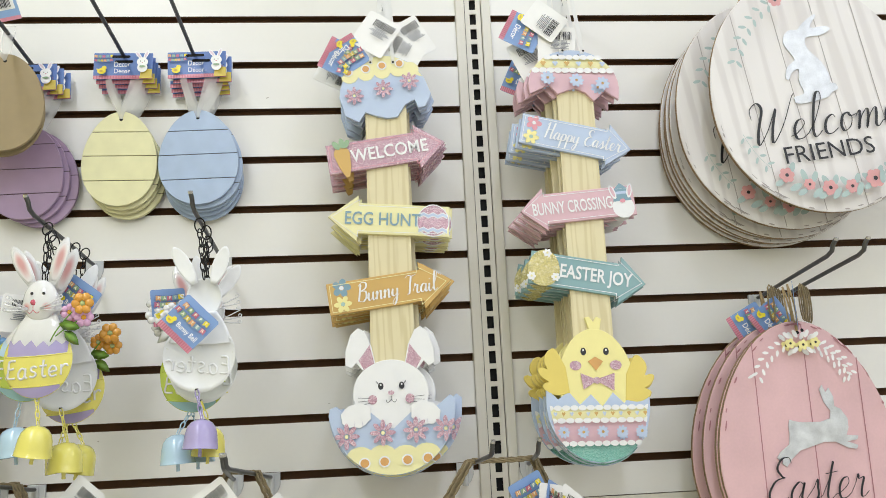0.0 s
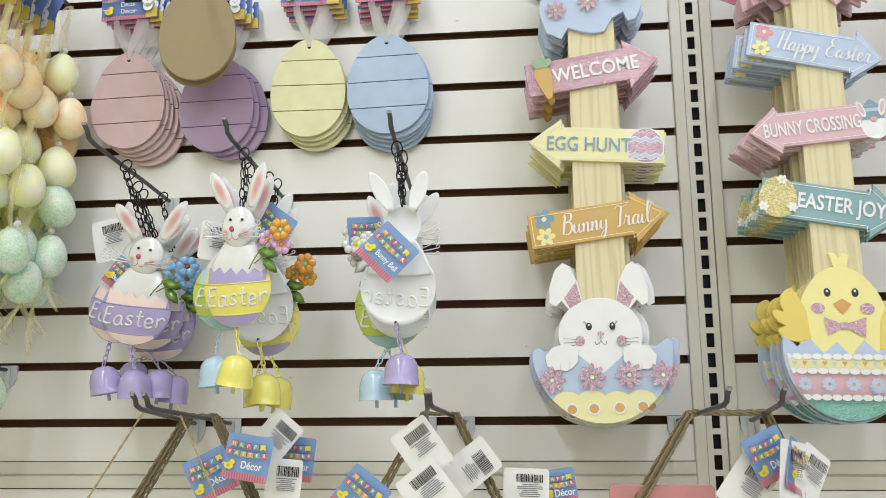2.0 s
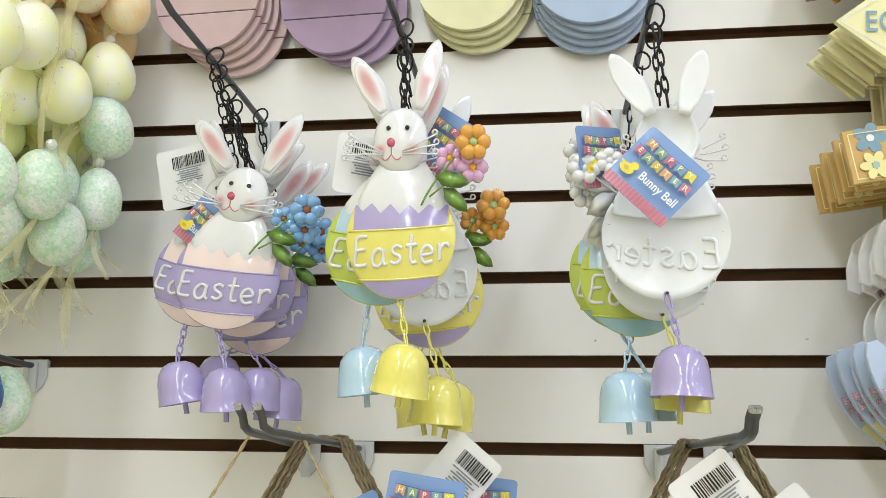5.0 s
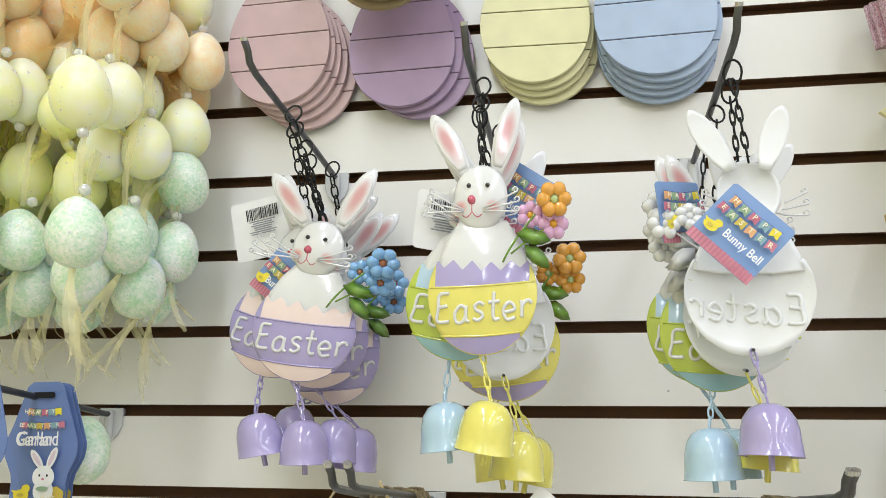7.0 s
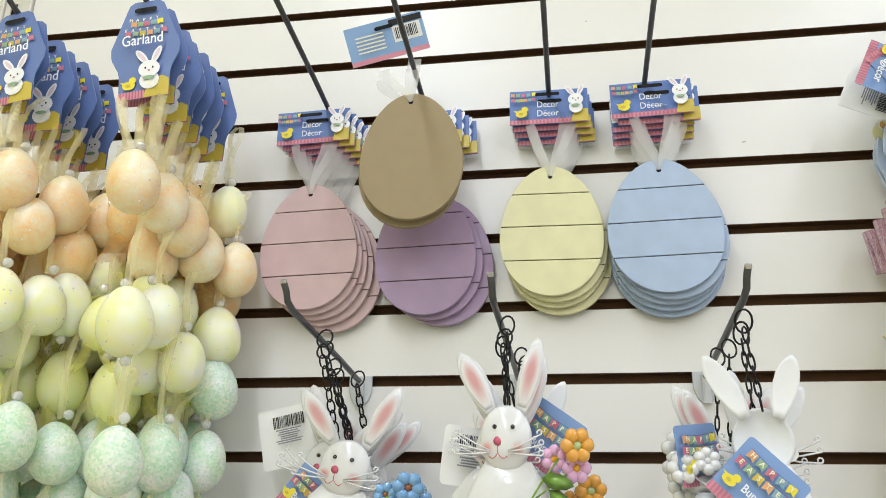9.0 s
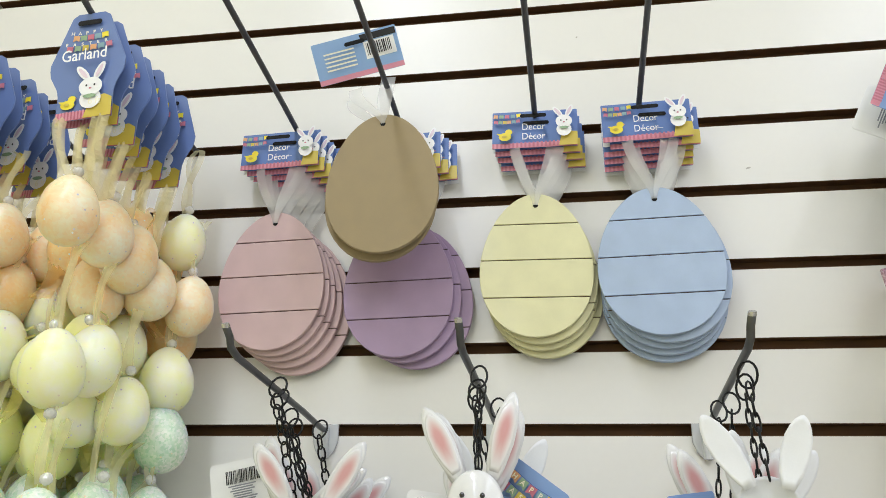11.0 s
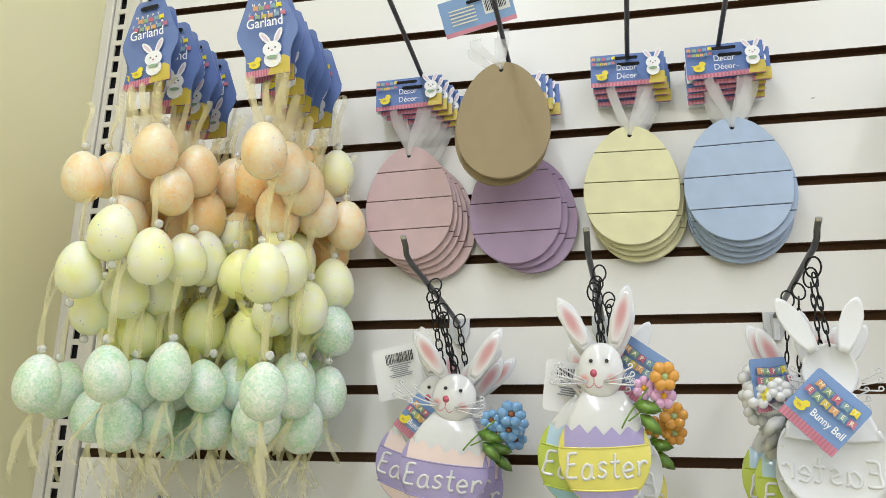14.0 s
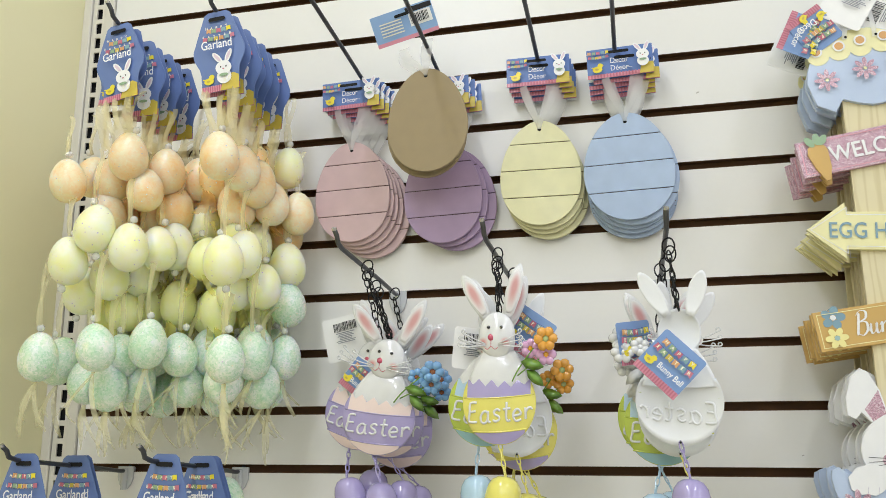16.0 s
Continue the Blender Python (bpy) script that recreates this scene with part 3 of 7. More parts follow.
def egg_decor(name, tint, label, w, h, ribbon=0.066, lean=0.0):
    """Plank-scored egg with a hole, organza loop and folded header card. Origin: the hook's wire."""
    ob = thing(name, label, "egg plaque", "egg plaques on hooks")
    paint = mat("paint_" + tint, c(tint), 0.5, 0.07, 45.0, 0.04, coat=0.05)
    a, top = w / 2, -0.083
    zc = top - h / 2
    t = 0.0048
    out = egg_outline(a, h, 44, 0.13, 0, zc)
    board("backing", [(x * 0.995, zc + (z - zc) * 0.995) for x, z in out], 0.0012, t, SCORE, ob, "dark board seen in the scored lines")
    cuts = [0.0, 0.22, 0.475, 0.735, 1.0]
    for i in range(4):
        z0, z1 = top - h * cuts[4 - i - 0] + (0.0005 if i else 0), top - h * cuts[3 - i] - (0.0005 if i < 3 else 0)
        right = []
        for k in range(13):
            w0, w1 = (math.asin(max(-1, min(1, (zc - v) / (h / 2)))) for v in (z0, z1))
            q = math.sin(w0 + (w1 - w0) * k / 12)
            z = zc - q * h / 2
            s = math.sqrt(max(0, 1 - q * q))
            right.append((a * s * (1 + 0.13 * q), z))
        pts = right + [(-x, z) for x, z in reversed(right)]
        pts = [p for k, p in enumerate(pts) if k == 0 or (abs(p[0] - pts[k - 1][0]) + abs(p[1] - pts[k - 1][1])) > 1e-5]
        if abs(pts[0][0] - pts[-1][0]) + abs(pts[0][1] - pts[-1][1]) < 1e-5:
            pts.pop()
        board("plank", pts, 0.0, t - 0.0003, paint, ob, bevel=0.0004)
    art("hole", ob, 0.0, [(ellipse(0, top - 0.012, 0.0026, 0.0026, 14), BLACK)], "drilled hanging hole")
    bm = bmesh.new()
    for s, lean_to in ((-1, -0.020), (1, 0.016), (1, 0.024)):
        strip(bm, bez((0.001 * s, -0.001, top - 0.012), (0.002 * s, -0.006, top + 0.006), (lean_to * 0.8, -0.006, top + 0.02), (lean_to, -0.001 + 0.001 * s, top + 0.05), 12), lambda q: 0.003 + 0.0075 * math.sin(min(1, q * 1.3) * 1.5), (1, 0.3 * s, 0.1))
    part("ribbon", bm, RIBBON_W, ob, "white organza loop", smooth=True)
    card = board("header_card", rrect(0.084, 0.041, 0.001), -0.0022, -0.0014, INK["blue"], ob, "blue folded header card")
    card.location = (0.0, 0, -0.013)
    board("card_back", rrect(0.084, 0.041, 0.001), 0.0065, 0.0071, CARD_BACK, card)
    items = [([(-0.042, -0.0205), (0.042, -0.0205), (0.042, -0.0150), (-0.042, -0.0150)], INK["pink"])]
    items += [([(-0.042 + 0.004 * i, -0.0205), (-0.040 + 0.004 * i, -0.0205), (-0.040 + 0.004 * i, -0.0150), (-0.042 + 0.004 * i, -0.0150)], INK["rose"]) for i in range(17)]
    items += [([(0.042, -0.0205), (0.024, -0.0205), (0.026, -0.010), (0.032, -0.005), (0.042, -0.006)], INK["gold"])]
    items += bunting(-0.027, 0.0165, 0.028, 0.001, 5, 0, 0.0042) + bunting(-0.027, 0.0095, 0.026, 0.001, 6, 5, 0.0038)
    items += chick_art(-0.029, -0.010, 0.0125) + rabbit_art(0.029, 0.004, 0.0175)
    items += [(rrect(0.026, 0.0042, 0.002), BLACK)]
    items[-1] = ([(x - 0.001, z + 0.0115) for x, z in items[-1][0]], BLACK)
    items += [([(-0.010, -0.0038), (0.008, -0.0038), (0.008, -0.0042), (-0.010, -0.0042)], INK["white"])]
    art("print", card, -0.0022, items, "bunting, chick and rabbit print")
    letters("lettering", "Decor", 0.0105, -0.001, 0.0015, -0.0045, INK["white"], card, squeeze=0.85)
    letters("lettering", "Décor", 0.0105, -0.001, -0.0092, -0.0045, INK["white"], card, squeeze=0.85)
    letters("lettering", "2 pc", 0.0065, 0.034, -0.0145, -0.0045, INK["cream"], card)
    return ob


random.seed(5)
HOOK_Z8 = GROOVE(8) + 0.006
for name, tint, label, w, h, x, y0, n, step in (
        ("egg_plaque", "cdb1b0", "dusty pink scored wooden egg on a blue header card", 0.106, 0.142, -0.5275, 1.133, 5, 0.0058),
        ("egg_plaque", "a991ae", "mauve scored wooden egg on a blue header card", 0.106, 0.142, -0.4020, 1.140, 3, 0.0068),
        ("egg_plaque", "e0dcae", "pale yellow scored wooden egg on a blue header card", 0.105, 0.142, -0.2645, 1.136, 4, 0.0065),
        ("egg_plaque", "abbdd6", "powder blue scored wooden egg on a blue header card", 0.112, 0.142, -0.1575, 1.129, 5, 0.0065)):
    first = None
    dz = {"cdb1b0": -0.004, "a991ae": -0.011, "e0dcae": 0.0045, "abbdd6": 0.0025}[tint]
    for i in range(n):
        side = {"cdb1b0": 0.0056, "a991ae": 0.0075, "e0dcae": 0.0022, "abbdd6": 0.0002}[tint] * i + (0.007 if tint == "abbdd6" and i == 1 else 0)
        lean = -1.5 if tint != "e0dcae" else 0.5
        m = pose(x + side, y0 + step * i, HOOK_Z8 - 0.012 + dz - 0.0046 * i + (random.uniform(-0.001, 0.001) if i else 0), 0, lean + (random.uniform(-1, 1) if i else 0), 0)
        if first is None:
            first = egg_decor(name, tint, label, w, h)
            first.matrix_basis = m
        else:
            copy_thing(first, m)

# two plaques hung back to front, raw board outwards
RAW = mat("raw_brown_board", c("9d8c6b"), 0.75, 0.06, 60.0, 0.06)


def raw_egg(x, y, z, turn, with_card):
    ob = thing("egg_plaque", "raw brown back of a wooden egg turned to the wall", "egg plaque", "egg plaques on hooks", pose(x, y, z, 0, turn, 0))
    board("board", egg_outline(0.0525, 0.1405, 44, 0.13), 0.0, 0.0048, RAW, ob, bevel=0.0005)
    art("hole", ob, 0.0, [(ellipse(0, 0.0600, 0.0026, 0.0026, 14), BLACK)], "drilled hanging hole")
    bm = bmesh.new()
    for s, tx, tz in ((1, 0.003, 0.115), (-1, -0.030, 0.105)):
        strip(bm, bez((0, -0.001, 0.060), (0.004 * s, -0.006, 0.075), (tx, -0.007, tz - 0.025), (tx, 0.006, tz), 12), lambda q: 0.003 + 0.011 * math.sin(min(1, q * 1.3) * 1.5), (1, 0.2 * s, 0.1))
    part("ribbon", bm, RIBBON_W, ob, "white organza loop", smooth=True)
    if with_card:
        card = board("header_card", rrect(0.084, 0.041, 0.001), 0.0, 0.0007, INK["pale_blue"], ob, "back of a blue header card with a barcode")
        card.matrix_basis = pose(-0.024, -0.012, 0.131, 22, -14, 4)
        items = [([(-0.042, -0.0205), (0.042, -0.0205), (0.042, -0.0155), (-0.042, -0.0155)], INK["pink"])]
        items += [([(0.008, -0.006), (0.038, -0.006), (0.038, 0.011), (0.008, 0.011)], INK["white"]), ([(0.006, 0.012), (0.041, 0.012), (0.041, 0.0185), (0.006, 0.0185)], INK["black"])]
        items += barcode_art(0.022, -0.003, 0.024, 0.012, 0, 0)
        items += [([(-0.032, 0.008 - 0.004 * i), (-0.002, 0.008 - 0.004 * i), (-0.002, 0.0065 - 0.004 * i), (-0.032, 0.0065 - 0.004 * i)], INK["cream"]) for i in range(5)]
        items += [(shift(rrect(0.02, 0.004, 0.002), 0, 0.012), BLACK)]
        art("print", card, 0.0, items, "barcode and rows of small print")


raw_egg(-0.4025, 1.074, 1.9405, -1.5, True)
raw_egg(-0.4065, 1.086, 1.9370, -2.0, False)

# ---- arrow signposts ----
POST_WOOD = wood("printed_pale_wood", c("ddd2ab"), c("d2c59a"), 26.0, 0.08)
PAINT = {k: mat("sign_" + k, c(v), 0.42, 0.03, 60.0, 0.01, coat=0.1) for k, v in {
    "blue": "b9c8df", "yellow": "ebe5ae", "butter": "efe59c", "mustard": "cfa961", "pink": "d8b3bb", "teal": "86a9ac", "white": "ebebea", "gold": "e2cd6c", "orange": "d4a160", "ink": "2b2b2f",
    "lilac": "c9c4d2", "grey_blue": "7f9fae", "leaf": "a6c3bb", "edge": "9a8c66", "rose": "dd9aa4"}.items()}
GLIT_PINK = glitter("pink_glitter", c("d6a9b9"), 0.5, 1100.0, 0.6)
GLIT_GOLD = glitter("gold_glitter", c("e3d588"), 0.4, 1100, 0.5)
GLIT_TEAL = glitter("teal_glitter", c("7dbfb0"), 0.3, 1400, 0.3)


def arrow_pts(left, right, half, head, flare, to_right=True):
    """Arrow outline along x."""
    if to_right:
        return [(left, -half), (right - head, -half), (right - head, -half - flare), (right, 0), (right - head, half + flare), (right - head, half), (left, half)]
    return [(right, half), (left + head, half), (left + head, half + flare), (left, 0), (left + head, -half - flare), (left + head, -half), (right, -half)]


def arrow(parent, name, cx, cz, turn, y, paint, line, to_right, length=0.165, half=0.0215, head=0.040, flare=0.011, label=""):
    pts = arrow_pts(-length / 2, length / 2, half, head, flare, to_right)
    a = board(name, pts, y, y + 0.0045, paint, parent, label, bevel=0.0006)
    a.matrix_basis = pose(cx, 0, cz, 0, -turn, 0)
    inner = arrow_pts(-length / 2 + 0.004, length / 2 - 0.006, half - 0.0035, head - 0.003, flare - 0.003, to_right)
    n = len(inner)
    rim = []
    ctr = (0, 0)
    for i in range(n):
        p, q = Vector(inner[i - 1]), Vector(inner[i])
        d = (q - p).normalized() * 0.0004
        s = Vector((-d.y, d.x))
        rim.append(([tuple(p - s - d), tuple(q - s + d), tuple(q + s + d), tuple(p + s - d)], line))
    art("outline", a, y, rim, "thin pale outline")
    return a


def eye_art(x, z, s):
    return [(ellipse(x, z, 0.75 * s, s, 14), PAINT["ink"]), (ellipse(x, z + 0.35 * s, 0.25 * s, 0.3 * s, 8), PAINT["white"])]


def line_art(p, q, w, m):
    p, q = Vector(p), Vector(q)
    d = (q - p).normalized()
    s = Vector((-d.y, d.x)) * w / 2
    return ([tuple(p - s), tuple(q - s), tuple(q + s), tuple(p + s)], m)


def arc_art(pts, w, m):
    return [line_art(a, b, w, m) for a, b in zip(pts, pts[1:])]


def bunny_sign():
    ob = thing("signpost", "wooden Easter signpost with a white bunny in a blue egg shell", "sign", "bunny signposts")
    T = 0.0
    board("post", [(-0.027, 0.12), (0.031, 0.12), (0.033, 0.55), (-0.025, 0.55)], 0.0045, 0.0095, POST_WOOD, ob, "pale printed wood post")
    cap_pts = [(-0.053, 0.488), (-0.034, 0.478), (-0.025, 0.493), (-0.008, 0.487), (0.006, 0.484), (0.020, 0.486), (0.031, 0.504), (0.045, 0.512), (0.050, 0.499), (0.060, 0.502), (0.069, 0.520)]
    cap_pts += [(0.003 + 0.064 * math.cos(radians(w)), 0.515 + 0.066 * math.sin(radians(w))) for w in range(12, 192, 12)]
    cap = board("cap", cap_pts, 0.0, 0.0045, PAINT["blue"], ob, "egg-shaped top in blue and yellow", bevel=0.0006)
    dome = [(0.003 + 0.063 * math.cos(radians(w)), 0.515 + 0.065 * math.sin(radians(w))) for w in range(30, 165, 9)]
    items = [(dome + [(-0.038, 0.548), (-0.020, 0.553), (0.0, 0.551), (0.020, 0.556), (0.038, 0.552)], PAINT["yellow"])]
    for x, z in ((-0.046, 0.549), (-0.023, 0.553), (0.0, 0.556), (0.023, 0.559), (0.040, 0.558)):
        items.append((ellipse(x, z, 0.0125, 0.012, 14), PAINT["yellow"]))
    for x, z in ((-0.048, 0.554), (-0.023, 0.559), (0.0, 0.564), (0.025, 0.567)):
        items += [(ellipse(x, z, 0.0068, 0.0068, 14), PAINT["white"]), (ellipse(x, z, 0.0048, 0.0048, 14), PAINT["orange"])]
    for x, z in ((-0.040, 0.517), (0.001, 0.527), (0.038, 0.538)):
        items += flower_art(x, z, 0.0135, GLIT_PINK, PAINT["yellow"], 8, 0.19)
    for x in (-0.016, 0.016):
        items.append((ellipse(x, 0.567, 0.0016, 0.0016, 10), BLACK))
    art("cap_print", cap, 0.0, items)
    # welcome arrow
    a = arrow(ob, "welcome_arrow", 0.003, 0.435, 8.5, 0.0, GLIT_PINK, PAINT["rose"], True, label="pink glitter arrow")
    letters("lettering", "WELCOME", 0.026, 0.004, -0.001, -0.001, PAINT["white"], a, bold=0.015, squeeze=0.86)
    carrot = [(ellipse(-0.062, 0.004, 0.011, 0.012, 14), PAINT["mustard"]), ([(-0.073, 0.004), (-0.051, 0.006), (-0.052, -0.014), (-0.056, -0.029), (-0.061, -0.030), (-0.068, -0.014)], PAINT["mustard"])]
    carrot += [(ellipse(-0.068, 0.018, 0.004, 0.0075, 10, 30), INK["green"]), (ellipse(-0.060, 0.020, 0.004, 0.0075, 10, 0), INK["green"]), (ellipse(-0.054, 0.018, 0.004, 0.007, 10, -35), INK["green"])]
    board("carrot", [p for p in carrot[1][0]], -0.0025, 0.0, PAINT["mustard"], a)
    art("carrot_print", a, -0.0027, carrot)
    # egg hunt arrow
    a = arrow(ob, "egg_hunt_arrow", 0.003, 0.336, -4, 0.0, PAINT["yellow"], PAINT["white"], False, label="pale yellow arrow")
    letters("lettering", "EGG HUNT", 0.0255, -0.009, -0.001, -0.001, PAINT["grey_blue"], a, bold=0.008, squeeze=0.8)
    egg = egg_outline(0.0225, 0.046, 26, 0.1, 0.060, 0.001)
    items = [(shift(egg, 0, 0), PAINT["white"]), (egg_outline(0.021, 0.043, 26, 0.1, 0.060, 0.001), GLIT_PINK)]
    for z in (0.0105, -0.0105):
        w = [(0.0405 + 0.0065 * i, z + (0.0022 if i % 2 else -0.0012)) for i in range(7)]
        items.append((w + [(x, zz - 0.006) for x, zz in reversed(w)], PAINT["white"]))
        items.append(([(x, zz - 0.0012) for x, zz in w] + [(x, zz - 0.0048) for x, zz in reversed(w)], PAINT["blue"]))
    art("egg_print", a, 0.0, items)
    # bunny trail arrow
    a = arrow(ob, "bunny_trail_arrow", 0.001, 0.238, 7.5, 0.0, PAINT["mustard"], PAINT["yellow"], True, label="mustard arrow")
    script_word("Bunny Trail", 0.0265, 0.010, -0.002, -0.0012, PAINT["white"], a, slant=0.15, squeeze=0.86, weight=0.06)
    art("flower_print", a, 0.0, flower_art(-0.063, 0.013, 0.0125, PAINT["grey_blue"], PAINT["white"], 5, 0.36) + flower_art(-0.064, -0.009, 0.0115, PAINT["butter"], PAINT["leaf"], 6, 0.3))
    # bunny in its shell
    shell_pts = [(-0.081, 0.085)] + [(-0.001 + 0.082 * math.cos(radians(w)), 0.087 + 0.087 * math.sin(radians(w))) for w in range(187, 354, 8)] + [(0.081, 0.092), (0.074, 0.098), (0.058, 0.085)]
    shell_pts += [(0.045, 0.080), (-0.045, 0.080), (-0.062, 0.078), (-0.074, 0.088)]
    head = board("bunny", ellipse(-0.002, 0.103, 0.049, 0.043, 36), 0.0, 0.0045, PAINT["white"], ob, "white bunny head", bevel=0.0006)
    for s in (-1, 1):
        ear = [(0.018, 0.136), (0.024, 0.165), (0.033, 0.184), (0.041, 0.189), (0.051, 0.180), (0.058, 0.158), (0.058, 0.140), (0.050, 0.136), (0.044, 0.143), (0.036, 0.133)]
        board("ear", [(-0.002 + s * x, z) for x, z in ear], 0.0002, 0.0047, PAINT["white"], head, bevel=0.0006)
        art("ear_print", head, 0.0002, [([(-0.002 + s * x, z) for x, z in ((0.0195, 0.137), (0.026, 0.166), (0.034, 0.155), (0.041, 0.146), (0.034, 0.134))], GLIT_PINK)])
    items = []
    for s in (-1, 1):
        items += eye_art(-0.0015 + s * 0.0135, 0.112, 0.0047)
        items += [(ellipse(-0.002 + s * 0.024, 0.095, 0.006, 0.006, 14), GLIT_PINK)]
        items += [line_art((-0.002 + s * 0.027, 0.094 + 0.003 * k), (-0.002 + s * 0.043, 0.093 + 0.005 * k), 0.0005, PAINT["ink"]) for k in (-1, 0, 1)]
        items += [line_art((-0.0015 + s * 0.0165, 0.1145 + 0.001 * k), (-0.0015 + s * 0.0195, 0.117 + 0.0015 * k), 0.0005, PAINT["ink"]) for k in (0, 1)]
        items += arc_art([(-0.002 + s * 0.0065 * math.sin(radians(w)) * 1.0, 0.0945 - 0.004 * math.sin(radians(w * 2 if w < 90 else 180))) for w in (0, 20, 45, 70, 88)], 0.0006, PAINT["ink"])
    items += [(ellipse(-0.002, 0.103, 0.0042, 0.0028, 12), GLIT_PINK), line_art((-0.002, 0.101), (-0.002, 0.0945), 0.0005, PAINT["ink"])]
    art("face", head, 0.0, items, "inked bunny face")
    shell = board("shell", shell_pts, -0.0008, 0.0038, PAINT["blue"], ob, "blue egg shell with pink glitter flowers", bevel=0.0006)
    yolk = [(-0.001 + 0.0812 * math.cos(radians(w)), 0.087 + 0.0862 * math.sin(radians(w))) for w in range(223, 318, 6)]
    items = [([(-0.032, 0.082), (0.028, 0.082), (0.0, 0.058), (-0.004, 0.058)], PAINT["white"]), (yolk, PAINT["yellow"])]
    items += [(ellipse(x, 0.024 + 0.0015 * (i % 2), 0.0175, 0.013, 16), PAINT["yellow"]) for i, x in enumerate((-0.043, -0.015, 0.014, 0.041))]
    for i, x in enumerate((-0.038, -0.013, 0.016, 0.042)):
        items += [(ellipse(x, 0.0165 + 0.001 * i, 0.0075, 0.0072, 14), PAINT["white"]), (ellipse(x, 0.0165 + 0.001 * i, 0.0055, 0.0052, 14), PAINT["orange"])]
    for x, z in ((-0.060, 0.050), (-0.014, 0.053), (0.028, 0.055), (0.066, 0.055)):
        items += [(pts, m) for pts, m in flower_art(x, z, 0.0160, GLIT_PINK, PAINT["yellow"], 8, 0.19)]
    art("shell_print", shell, -0.0008, clipped(items, ellipse(-0.001, 0.087, 0.0812, 0.0862, 48)))
    for s in (-1, 1):
        px = -0.003 + s * 0.043
        paw = [(px + x * s, z) for x, z in ((-0.017, 0.086), (-0.004, 0.092), (0.012, 0.088), (0.021, 0.078), (0.019, 0.066), (0.010, 0.061), (0.004, 0.062), (-0.003, 0.060), (-0.010, 0.064), (-0.017, 0.071))]
        p = board("paw", paw, -0.0030, -0.0026, PAINT["white"], shell, bevel=0.0002)
        art("claw", p, -0.0030, [line_art((px + s * k, 0.062), (px + s * (k - 0.001), 0.069), 0.0005, PAINT["lilac"]) for k in (-0.006, 0.004)])
    bm = bmesh.new()
    for x in (-0.016, 0.016):
        strip(bm, bez((x, -0.001, 0.567), (x, -0.006, 0.585), (0.006 + x * 0.4, 0.002, 0.62), (0.005 + x * 0.15, 0.012, 0.694), 10), 0.0055, (1, 0.2, 0.1))
    part("ribbon", bm, sheer("white_ribbon", c("f6f6f3"), 0.85), ob, "white hanging ribbon")
    return ob


